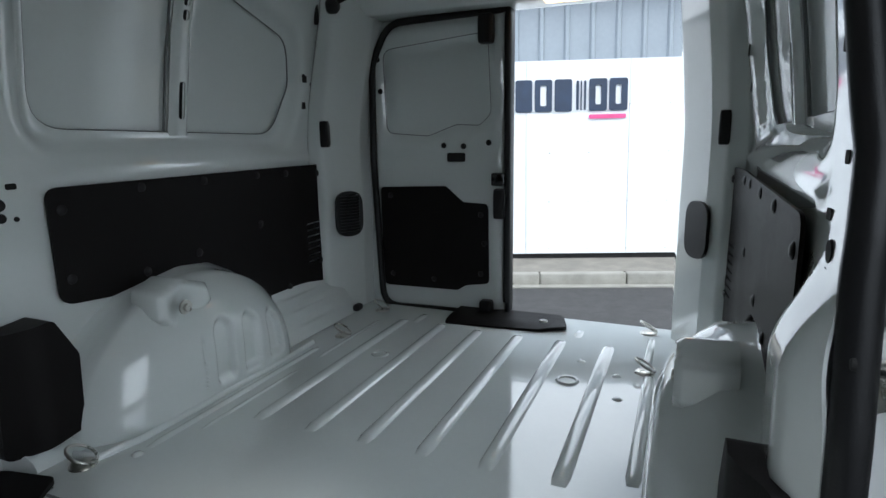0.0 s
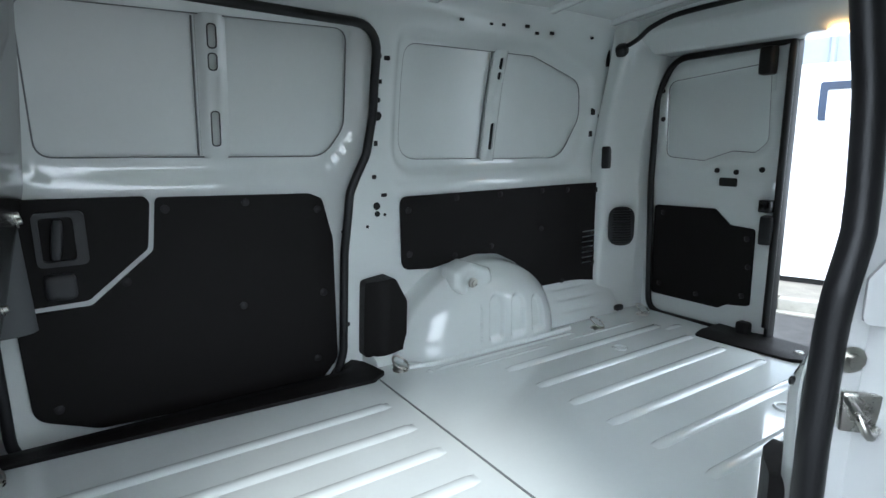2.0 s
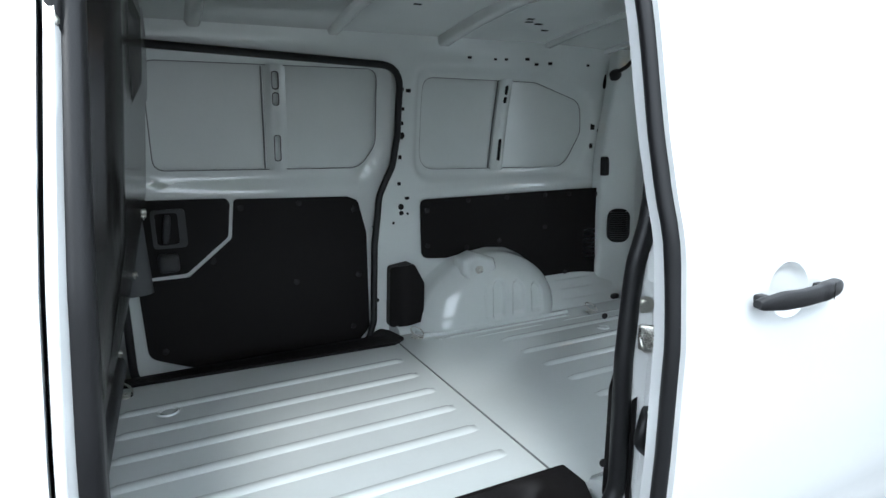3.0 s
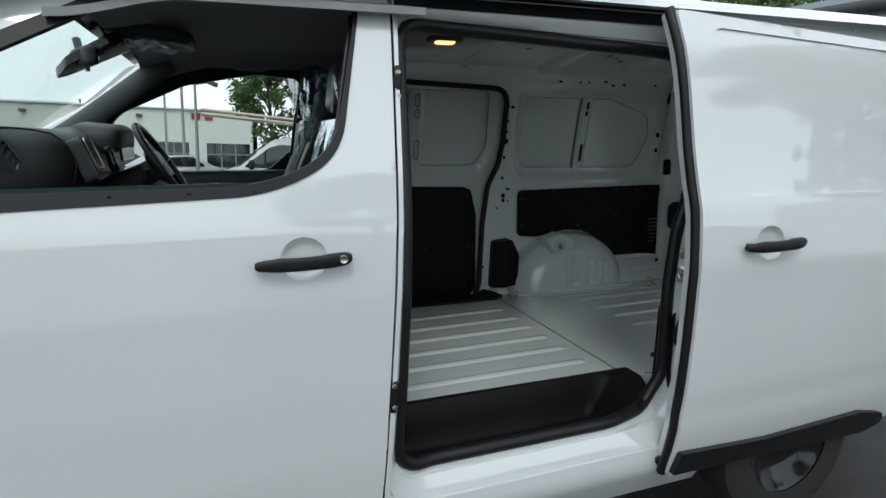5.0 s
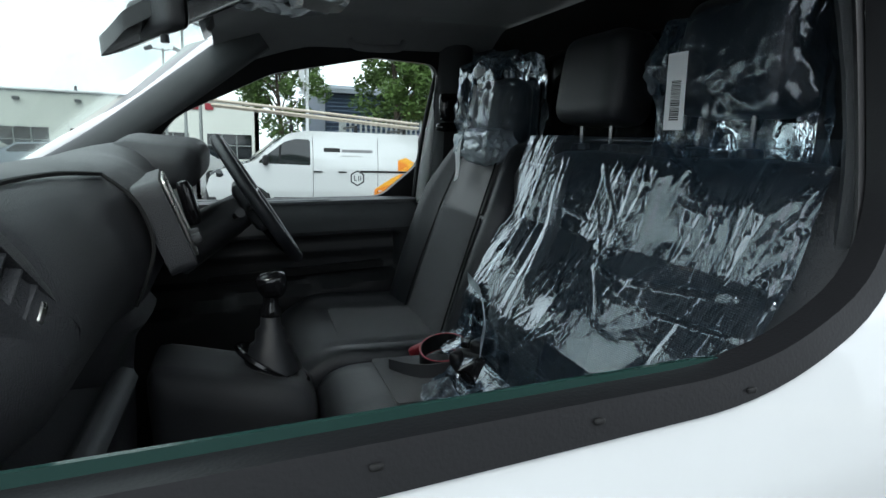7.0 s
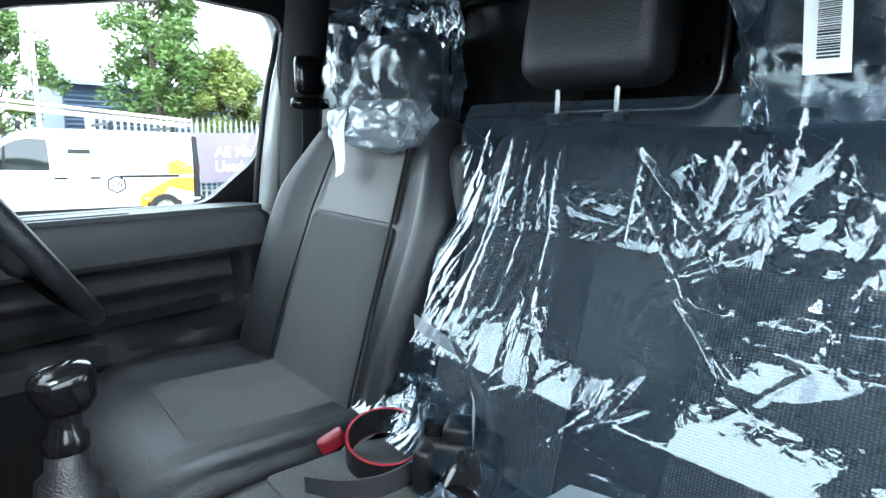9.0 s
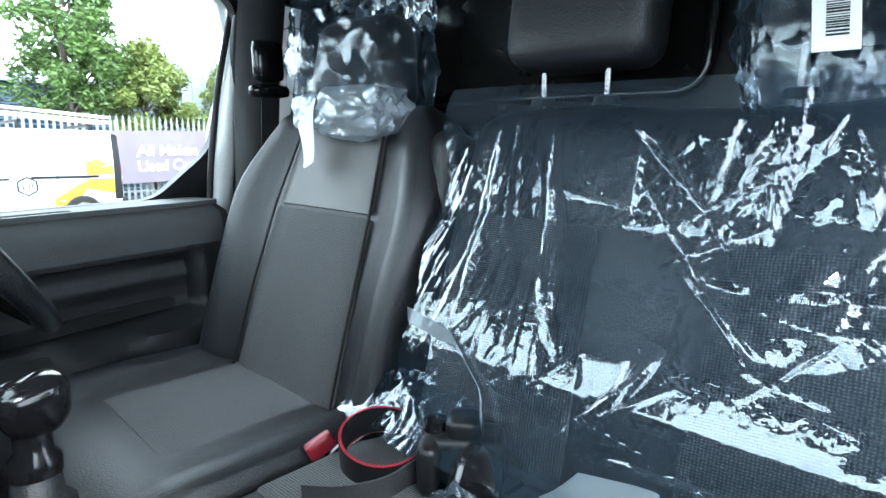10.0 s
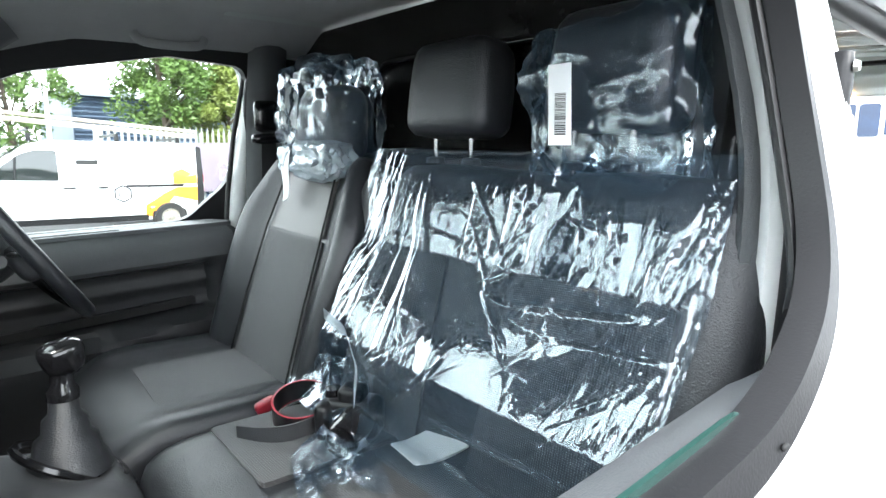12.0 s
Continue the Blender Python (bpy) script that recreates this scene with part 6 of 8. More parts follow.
def driver_seat():
    s = thing("driver_seat", "dark grey driver's seat, leatherette sides and woven centre", "car seat", (-0.62, 0.45, 0.70))
    m = Matrix.Translation((-0.345, 0.365, 1.255)) @ pose(0, 0, 0, 0, 21, 0)
    part("backrest", clear_of_bulkhead(pad((0.15, 0.60, 0.64), 0.06, 16, back_shape(0.060, 0.26), m)), HIDE, s, "leatherette backrest", 60)
    ins = rounded_poly([(-0.165, -0.27), (0.165, -0.27), (0.150, 0.085), (-0.150, 0.085)], 0.01, 3)
    top = rounded_poly([(-0.148, 0.093), (0.148, 0.093), (0.125, 0.27), (-0.125, 0.27)], 0.01, 3)
    face = lambda u, v, d: tuple(m @ Vector((-0.0800 - 0.011 * math.cos(v / 0.32 * 1.5) - 0.005 * float(1 - smooth(0.12, 0.17, abs(u))) + d, u, v)))
    part("woven_insert", sheet(ins, [], face, 0.03, 0.03), CLOTH, s, "woven cloth insert")
    part("upper_insert", sheet(top, [], face, 0.03, 0.03), material("grey_leatherette_top", (0.075, 0.073, 0.070), 0.45, vary=0.1, bump=0.3, bump_scale=380), s)
    for side in (-1, 1):
        part("piping", tube([tuple(m @ Vector((-0.0905 - 0.010 * math.cos(v / 0.32 * 1.5), side * u, v))) for u, v in [(0.167, -0.27), (0.162, -0.10), (0.152, 0.09), (0.128, 0.27)]], 0.003, 6), DARK_HOLE, s)
    cm = Matrix.Translation((-0.685, 0.395, 0.970)) @ pose(0, 0, 0, 0, 4, 0)

    def cushion(p, q):
        o = p.copy()
        if q.z > 0:
            o.z += 0.030 * float(smooth(0.55, 0.98, abs(q.y))) * float(smooth(-0.9, -0.4, q.x)) - 0.03 * float(smooth(-0.55, -1.0, q.x))
        o.y *= 1 - 0.06 * float(smooth(-0.2, -1.0, q.x))
        return o
    part("cushion", pad((0.52, 0.58, 0.15), 0.055, 14, cushion, cm), HIDE, s, "leatherette seat cushion", 60)
    sit = rounded_poly([(-0.115, -0.155), (0.20, -0.155), (0.20, 0.155), (-0.105, 0.135)], 0.012, 3)
    part("woven_insert", sheet(sit, [], lambda u, v, d: tuple(cm @ Vector((u, v, 0.0785 - 0.004 * (v / 0.15) ** 2 - d))), 0.02, 0.05), CLOTH, s, "woven cloth insert")
    part("seat_base", block((-0.66, 0.375, 0.80), (0.44, 0.44, 0.24), 0.03), MOULDED, s)
    part("recliner_cap", spun([(0, 0.02), (0.03, 0.018), (0.036, 0.0)], (-0.455, 0.118, 1.145), (0, -1, 0), 24), MOULDED, s, "round black recliner cap")
    part("arm_bolster", pad((0.10, 0.07, 0.34), 0.032, 8, None, Matrix.Translation((-0.33, 0.095, 1.355)) @ pose(0, 0, 0, 0, 12, 0)), HIDE, s, "folded armrest", 60)
    part("headrest", pad((0.10, 0.26, 0.19), 0.042, 10, lambda p, q: Vector((p.x, p.y * (1 - 0.12 * q.z), p.z)), pose(-0.265, 0.375, 1.655, 0, 8, 0)), HIDE, s, "leatherette headrest", 60)
    return s


def bench_seat():
    s = thing("bench_seat", "dark grey two-place passenger bench under clear film", "car seat", (-0.55, -0.27, 0.70))
    m = Matrix.Translation((-0.318, -0.312, 1.270)) @ pose(0, 0, 0, 0, 19, 0)

    def shape(p, q):
        o = p.copy()
        if q.x < 0:
            o.x -= 0.022 * math.cos(q.z * 1.4) + 0.012 * math.cos(q.y * math.pi * 2) * -1
        return o
    part("backrest", clear_of_bulkhead(pad((0.14, 0.83, 0.585), 0.05, 18, shape, m @ Matrix.Translation((0, -0.035, 0)))), HIDE, s, "leatherette backrest", 60)
    for u0, u1 in [(0.075, 0.335), (-0.375, -0.06)]:
        face = lambda u, v, d: tuple(m @ Vector((-0.082 - 0.022 * math.cos(v / 0.30 * 1.4) + 0.012 * math.cos(u / 0.45 * math.pi * 2) + d, u, v)))
        part("woven_insert", sheet(rounded_poly([(u0, -0.26), (u1, -0.26), (u1 - 0.015, 0.10), (u0 + 0.015, 0.10)], 0.012, 3), [], face, 0.02, 0.03), CLOTH, s, "woven cloth insert")
    cm = Matrix.Translation((-0.645, -0.318, 0.978)) @ pose(0, 0, 0, 0, 4, 0)

    def cushion(p, q):
        o = p.copy()
        if q.z > 0:
            o.z -= 0.02 * float(smooth(-0.55, -1.0, q.x)) + 0.010 * math.exp(-((q.y - 0.28) / 0.05) ** 2)
        return o
    part("cushion", pad((0.48, 0.84, 0.15), 0.05, 16, cushion, cm), HIDE, s, "leatherette bench cushion", 60)
    for u0, u1 in [(0.14, 0.385), (-0.38, 0.08)]:
        part("woven_insert", sheet(rounded_poly([(-0.11, u0), (0.20, u0), (0.20, u1), (-0.11, u1)], 0.012, 3), [], lambda u, v, d: tuple(cm @ Vector((u, v, 0.0785 - d))), 0.02, 0.05), CLOTH, s, "woven cloth insert")
    part("seat_base", block((-0.62, -0.32, 0.80), (0.42, 0.76, 0.24), 0.03), MOULDED, s)
    for k, hy in enumerate((-0.122, -0.478)):
        h = part("headrest", pad((0.115, 0.232, 0.19), 0.036, 10, lambda p, q: Vector((p.x, p.y * (1 - 0.10 * max(0, q.z)), p.z)), pose(-0.262 + 0.015 * k, hy - 0.01, 1.708 + 0.01 * k, 0, 8, 0)), HIDE, s, "leatherette headrest", 60)
        for dy in (-0.052, 0.056):
            post = part("headrest_post", tube([(-0.272, hy + dy, 1.535), (-0.268, hy + dy, 1.65)], 0.0055, 10), POST, s, "slim dark chrome headrest post")
            part("post_collar", spun([(0.008, 0.014), (0.018, 0.012), (0.021, 0.0)], (-0.272, hy + dy, 1.562), (0, 0, 1), 16), RUBBER, s)
    return s


driver_seat()
bench_seat()
buckle = thing("belt_buckle", "black seat belt buckle with a red button", "seat belt", (-0.63, 0.13, 1.02))
part("buckle_body", pad((0.10, 0.028, 0.03), 0.008, 4, None, pose(-0.565, 0.080, 1.043, 0, -25, -20)), GLOSS_BLACK, buckle)
part("buckle_button", pad((0.045, 0.022, 0.028), 0.006, 4, None, pose(-0.620, 0.098, 1.056, 0, -25, -20)), RED, buckle, "red release button")


# ---- clear film over the seats: crumpled facets ----
def film(name, to_place, u0, u1, v0, v1, count, lift, stretch, seed, label, mat=FILM, keep=None, ease=None, smooth_angle=12):
    """Crumpled film: random facets over a patch, lifted off what lies beneath."""
    from mathutils.geometry import delaunay_2d_cdt
    rnd = random.Random(seed)
    pts = [(u0, v0), (u1, v0), (u1, v1), (u0, v1)]
    for k in range(1, 16):
        t = k / 16
        for p in [(u0 + (u1 - u0) * t, v0), (u0 + (u1 - u0) * t, v1), (u0, v0 + (v1 - v0) * t), (u1, v0 + (v1 - v0) * t)]:
            pts.append((p[0] + rnd.uniform(-0.004, 0.004), p[1] + rnd.uniform(-0.004, 0.004)))
    while len(pts) < count:
        u, v = rnd.uniform(u0, u1), rnd.uniform(v0, v1)
        n = 1 if rnd.random() < 0.6 else 4
        ang = rnd.choice(stretch) + rnd.uniform(-0.25, 0.25)
        ln = rnd.uniform(0.02, 0.07)
        for k in range(n):
            pts.append((min(u1, max(u0, u + ln * k * math.cos(ang))), min(v1, max(v0, v + ln * k * math.sin(ang)))))
    sc = [Vector((u * 1.0, v * 0.6)) for u, v in pts]
    vs, _, fs, *_ = delaunay_2d_cdt(sc, [], [], 0, 1e-6)
    bm = bmesh.new()
    made = []
    for p in vs:
        u, v = p.x, p.y / 0.6
        fold = abs(noise.noise(Vector((u * 9 + seed, v * 3.5, 0.3)))) * 1.5
        h = lift * (0.25 + 0.9 * fold + 0.55 * rnd.random())
        if ease:
            h *= ease(u, v)
        made.append(bm.verts.new(to_place(u, v, h)))
    for f in fs:
        if keep is None or keep(sum(vs[i].x for i in f) / 3, sum(vs[i].y for i in f) / 1.8):
            bm.faces.new([made[i] for i in f])
    bmesh.ops.delete(bm, geom=[v for v in bm.verts if not v.link_faces], context="VERTS")
    bmesh.ops.subdivide_edges(bm, edges=bm.edges[:], cuts=1, use_grid_fill=True, smooth=0.6)
    return single(name, bm, mat, label, "plastic cover", angle=smooth_angle)


bench_m = Matrix.Translation((-0.318, -0.312, 1.270)) @ pose(0, 0, 0, 0, 19, 0)


def over_bench(u, v, h):
    """v from the top of the backrest down its face and out over the cushion."""
    if v > -0.22:
        return tuple(bench_m @ Vector((-0.104 - h, u, v)))
    t = min(1.0, (-0.22 - v) / 0.36)
    p = bench_m @ Vector((-0.104 - h, u, -0.22))
    return (p.x - 0.05 * t ** 0.5 - 0.27 * t, p.y - 0.03 * t, 1.062 + (p.z - 1.062) * (1 - t) ** 2.2 + 0.6 * max(0.002, h - 0.075))


def ridge(p):
    return abs(noise.noise(p))


def tent(U, W, fold):
    """One straight fold: a tapering ridge from (u, v) to (u, v), with its half width and height, steep on one flank."""
    a, b, c, d, w, h = fold
    du, dv = c - a, d - b
    n = math.hypot(du, dv)
    t = ((U - a) * du + (W - b) * dv) / (n * n)
    off = ((U - a) * dv - (W - b) * du) / n
    flank = np.where(off > 0, off / (0.55 * w), -off / w)
    taper = np.clip(np.minimum(t, 1 - t) / 0.3, 0, 1) ** 0.7
    return h * np.clip(1 - flank, 0, 1) * taper


def crumple(u, v, scale, seed):
    """Ridged, faceted unevenness of handled film."""
    skew = u + 0.25 * v
    return abs(noise.noise(Vector((skew * scale * 1.9, v * scale * 0.40, seed)))) + 0.5 * abs(noise.noise(Vector((skew * scale * 4.4, v * scale * 1.1, seed + 3.7))))


def film_sheet(name, to_place, left, right, v0, v1, nu, nv, folds, rough, label, mat=FILM, base=lambda u, v: 0.0, pulled=()):
    """Clear film as one fine sheet: folds laid over it as ridges, and crumpling where rough(u, v) says."""
    S, Q = np.meshgrid(np.linspace(0, 1, nu), np.linspace(v0, v1, nv))
    L, R = np.vectorize(left)(Q), np.vectorize(right)(Q)
    U, W = R + (L - R) * S, Q
    H = np.zeros_like(U)
    for g in pulled:
        H = np.maximum(H, gathered(U, W, *g))
    for f in folds:
        H = H + tent(U, W, f)
    bm = bmesh.new()
    grid = []
    for j in range(nv):
        row = []
        for i in range(nu):
            u, v = float(U[j, i]), float(W[j, i])
            k = rough(u, v)
            h = 0.008 + base(u, v) + float(H[j, i]) + 0.006 * noise.noise(Vector((u * 4, v * 3, 1.5))) + 0.006 * k * crumple(u, v, 15, 2.0) + 0.0024 * k * crumple(u, v, 55, 8.0)
            row.append(bm.verts.new(to_place(u, v, max(0.002, h))))
        grid.append(row)
    for p, q in zip(grid, grid[1:]):
        for i in range(nu - 1):
            bm.faces.new([p[i], p[i + 1], q[i + 1], q[i]])
    return single(name, bm, mat, label, "plastic cover", angle=30)


def gathered(U, W, apex, a0, a1, count, reach, deep, seed):
    """Flat radial facets drawn to one pulled point: (U, W) heights between two bearings, fading at the near and far reach."""
    rnd = random.Random(seed)
    du, dv = U - apex[0], W - apex[1]
    s = (np.arctan2(dv, du) - a0) / (a1 - a0) + 0.018 * np.sin(23 * np.hypot(du, dv) + seed)
    knots = sorted([0.0, 1.0] + [rnd.random() for _ in range(count)])
    tops = [0.0] + [(0.15 if k % 2 else 0.55) + rnd.uniform(0.0, 0.45) for k in range(count)] + [0.0]
    r = np.hypot(du, dv)
    fade = np.clip((r - reach[0]) / (0.25 * (reach[1] - reach[0])), 0, 1) * np.clip((reach[1] - r) / (0.3 * (reach[1] - reach[0])), 0, 1)
    return deep * r * np.interp(np.clip(s, 0, 1), knots, tops) * fade


rnd = random.Random(17)
UP, DOWN = math.pi / 2, -math.pi / 2
gathers = [((-0.045, 0.055), UP - 0.35, UP + 0.62, 8, (0.0, 0.24), 0.075, 1), ((-0.116, 0.050), UP - 0.75, UP + 0.10, 9, (0.0, 0.27), 0.070, 2), ((-0.285, 0.02), UP - 0.45, UP + 0.50, 9, (0.0, 0.26), 0.070, 3),
           ((-0.16, 0.085), DOWN - 0.9, DOWN + 0.9, 5, (0.0, 0.11), 0.09, 4), ((0.0, -0.145), UP - 0.5, UP + 0.45, 5, (0.0, 0.12), 0.10, 5), ((0.03, 0.165), 2.75, 3.75, 3, (0.0, 0.13), 0.06, 6),
           ((0.27, 0.62), DOWN - 0.26, DOWN + 0.15, 17, (0.33, 0.80), 0.015, 7), ((0.30, 0.10), DOWN - 0.30, DOWN + 0.28, 11, (0.05, 0.44), 0.026, 8), ((-0.35, 0.62), DOWN - 0.09, DOWN + 0.12, 9, (0.33, 0.78), 0.011, 9), ((-0.28, -0.02), DOWN - 0.9, DOWN + 0.7, 5, (0.02, 0.12), 0.05, 10)]
folds = [(0.262, 0.25, 0.239, -0.07, 0.010, 0.007), (0.174, 0.22, 0.135, 0.02, 0.008, 0.006), (0.135, 0.03, 0.084, -0.065, 0.012, 0.007), (0.044, 0.235, 0.038, 0.10, 0.006, 0.004), (0.044, 0.175, -0.139, -0.041, 0.005, 0.003), (-0.04, 0.06, -0.14, -0.02, 0.008, 0.005)]
folds += [(-0.045, 0.06, -0.12, 0.05, 0.010, 0.006), (-0.12, 0.05, -0.36, 0.085, 0.012, 0.007), (-0.20, 0.02, -0.40, 0.035, 0.008, 0.005), (0.0, -0.165, -0.40, -0.150, 0.006, 0.006), (0.05, -0.26, -0.38, -0.275, 0.010, 0.006)]
for k in range(26):                        # long thin creases where the film is drawn tight
    u, v, a = rnd.uniform(-0.38, 0.14), rnd.uniform(-0.24, 0.20), rnd.choice((-0.85, -0.65, -0.5, 2.3, 0.15))
    ln = rnd.uniform(0.08, 0.2)
    folds.append((u, v, u + ln * math.cos(a), v + ln * math.sin(a), rnd.uniform(0.003, 0.005), rnd.uniform(0.0012, 0.0026)))


def bench_rough(u, v):
    """Crumpled along both edges and in the upper fans, drawn smooth over the middle and lower face."""
    inner = float(smooth(0.14, 0.24, u))
    fans = float(smooth(0.08, -0.02, u)) * float(smooth(-0.02, 0.06, v)) * (0.25 + 0.75 * float(smooth(-0.1, 0.25, noise.noise(Vector((u * 11, v * 11, 6.0))))))
    outer = float(smooth(-0.27, -0.34, u)) * float(smooth(-0.2, -0.1, v))
    return max(0.06, 0.75 * inner, 0.95 * fans, 0.8 * outer)


bench_film = film_sheet("seat_film", over_bench, lambda v: 0.352 - 0.05 * float(smooth(0.06, -0.2, v)) + 0.035 * float(smooth(0.06, 0.29, v)) + 0.010 * math.sin(v * 31), lambda v: -0.405 + 0.03 * float(smooth(0.0, -0.3, v)), -0.262, 0.302, 270, 210, folds, bench_rough, "crumpled clear plastic film over the bench seat", base=lambda u, v: float(np.interp(v, (-0.262, -0.125, -0.105, 0.10, 0.13), (0.058, 0.068, 0.066, 0.002, 0.0))), pulled=gathers)
hem = bmesh.new()
edge = [(u, v, w) for u, v, w in zip(np.linspace(0.35, 0.18, 24), np.interp(np.linspace(0, 1, 24), (0, 0.55, 0.9, 1), (-0.072, -0.088, -0.14, -0.20)), np.interp(np.linspace(0, 1, 24), (0, 0.45, 0.6, 0.95, 1), (0.011, 0.011, 0.004, 0.004, 0.013)))]
pairs = [[hem.verts.new(over_bench(u - 0.04, v + d * w, 0.090 + 0.004 * d)) for d in (-1, 1)] for u, v, w in edge]
for p, q in zip(pairs, pairs[1:]):
    hem.faces.new([p[0], p[1], q[1], q[0]])
part("film_hem", hem, MILKY, bench_film, "twisted milky hem of the film")


def bag(name, c, size, seed, label, mat=FILM, tail=None, angle=28):
    bm = bmesh.new()
    bmesh.ops.create_icosphere(bm, subdivisions=5, radius=1)
    for v in bm.verts:
        d = v.co.normalized()
        s = Vector((d.x, d.y, d.z * 0.7))
        r = 1.08 + 0.12 * noise.noise(d * 1.6 + Vector((seed, 0, 0))) - 0.26 * ridge(s * 1.9 + Vector((0, seed, 0))) + 0.15 * ridge(s * 3.7 + Vector((0, 0, seed))) - 0.05 * ridge(s * 9 + Vector((seed, seed, 0)))
        box = 1 / max(abs(d.x), abs(d.y), abs(d.z)) ** 0.55
        p = Vector((d.x * size[0], d.y * size[1], d.z * size[2])) * r * box * 0.86
        if tail:
            p += Vector(tail) * max(0.0, -d.z) ** 2 * (0.6 + 0.4 * math.sin(7 * math.atan2(d.y, d.x)))
        v.co = Vector(c) + p
    if name == "headrest_bag":
        clear_of_bulkhead(bm)
    return single(name, bm, mat, label, "plastic cover", angle=angle)


bag("headrest_bag", (-0.262, -0.492, 1.672), (0.092, 0.165, 0.145), 3, "loose clear plastic bag over a headrest", mat=BAG, tail=(0, -0.03, -0.05))
bag("headrest_bag", (-0.270, 0.378, 1.685), (0.105, 0.190, 0.155), 8, "clear plastic bag over the driver's headrest", mat=BAG)
bag("bag_knot", (-0.345, 0.300, 1.560), (0.055, 0.125, 0.055), 5, "gathered knot of milky plastic bag", mat=MILKY)
bag("bag_knot", (-0.358, 0.435, 1.563), (0.03, 0.05, 0.04), 6, "gathered knot of milky plastic bag", mat=MILKY)


def on_cushion(cx, cy, turn, tall):
    """A heap of film on the cushion: raised along its middle, its hem down."""
    ca, sa = math.cos(turn), math.sin(turn)

    def place(u, v, h):
        lift = tall * max(0.0, 1 - (v / 0.10) ** 2) * max(0.0, 1 - (abs(u) / 0.19) ** 3)
        return (cx + u * ca - v * sa, cy + u * sa + v * ca, 1.060 + lift + h)
    return place


heap_folds = [(rnd.uniform(-0.14, 0.14), rnd.uniform(-0.08, 0.08), rnd.uniform(-0.16, 0.16), rnd.uniform(-0.09, 0.09), rnd.uniform(0.01, 0.022), rnd.uniform(0.008, 0.02)) for k in range(22)]
film_sheet("loose_film", on_cushion(-0.485, -0.02, 1.45, 0.055), lambda v: 0.17 + 0.02 * math.sin(v * 60), lambda v: -0.17 + 0.02 * math.sin(v * 45 + 1), -0.09, 0.09, 80, 50, heap_folds, lambda u, v: 0.9, "heap of crumpled clear film beside the stills camera")
film_sheet("loose_film", on_cushion(-0.655, -0.262, 1.2, 0.035), lambda v: 0.08 + 0.02 * math.sin(v * 50), lambda v: -0.08 + 0.015 * math.sin(v * 45 + 1), -0.07, 0.07, 60, 46, heap_folds[:12], lambda u, v: 1.0, "small heap of crumpled clear film on the cushion", BAG)
tag_m = Matrix.Translation((-0.390, 0.412, 1.520)) @ pose(0, 0, 0, 0, 18, -10)
single("paper_tag", sheet(rounded_poly([(-0.035, -0.055), (0.0, -0.07), (0.045, 0.02), (0.05, 0.075), (-0.02, 0.07)], 0.006, 2), [], lambda u, v, d: tuple(tag_m @ Vector((-0.01 * math.sin(v * 30) + d, u, v))), 0.001, 0.015), PAPER, "white paper tag tied to the driver's headrest", "paper tag")
lab_m = Matrix.Translation((-0.360, -0.458, 1.664)) @ pose(0, 0, 0, 0, 6, 0)
label = thing("bar_code_label", "white bar code label stuck on the headrest bag", "label", (-0.322, -0.424, 1.62))
part("sticker", sheet([(-0.022, -0.06), (0.020, -0.06), (0.022, 0.06), (-0.020, 0.06)], [], lambda u, v, d: tuple(lab_m @ Vector((-d, u + 0.10 * v, v))), 0.001, 0.03), PAPER, label)
rnd = random.Random(5)
v = -0.045
for k in range(26):
    w = rnd.choice((0.0008, 0.0012, 0.002))
    part("bar", sheet([(-0.012, v), (0.008, v), (0.008, v + w), (-0.012, v + w)], [], lambda u, q, d: tuple(lab_m @ Vector((-0.0022 + d, u + 0.10 * q, q))), 0.001, 0.05), INK, label)
    v += w + rnd.choice((0.0010, 0.0016))

# ---- the camera left on the cushion, with its strap ----
cam_thing = thing("stills_camera", "black stills camera with a red-edged strap on the cushion", "camera", (-0.56, -0.10, 1.08))
cm = Matrix.Translation((-0.535, -0.120, 1.090)) @ pose(0, 0, 0, 0, 0, 35) @ Matrix.Diagonal((0.85, 0.85, 0.85, 1))
part("camera_body", pad((0.075, 0.13, 0.09), 0.018, 8, None, cm), RUBBER, cam_thing, "black camera body", 50)
part("prism_hump", pad((0.06, 0.06, 0.04), 0.014, 6, None, cm @ pose(0, 0, 0.052)), RUBBER, cam_thing)
part("grip", pad((0.06, 0.035, 0.085), 0.015, 6, None, cm @ pose(-0.035, 0.055, 0)), RUBBER, cam_thing)
part("mode_dial", spun([(0, 0.014), (0.016, 0.014), (0.017, 0.0)], tuple(cm @ Vector((0.0, 0.048, 0.044))), (0, 0, 1), 20), GLOSS_BLACK, cam_thing)
part("lens", spun([(0.0, 0.075), (0.026, 0.075), (0.030, 0.078), (0.034, 0.07), (0.034, 0.0)], tuple(cm @ Vector((-0.03, -0.02, 0))), tuple(cm.to_3x3() @ Vector((-1, 0, 0))), 24), GLOSS_BLACK, cam_thing)
loop = [(-0.588 + 0.056 * math.cos(a), -0.008 + 0.066 * math.sin(a), 1.080 + 0.012 * math.sin(a + 1.0)) for a in np.linspace(0.2, math.tau - 0.5, 28)]


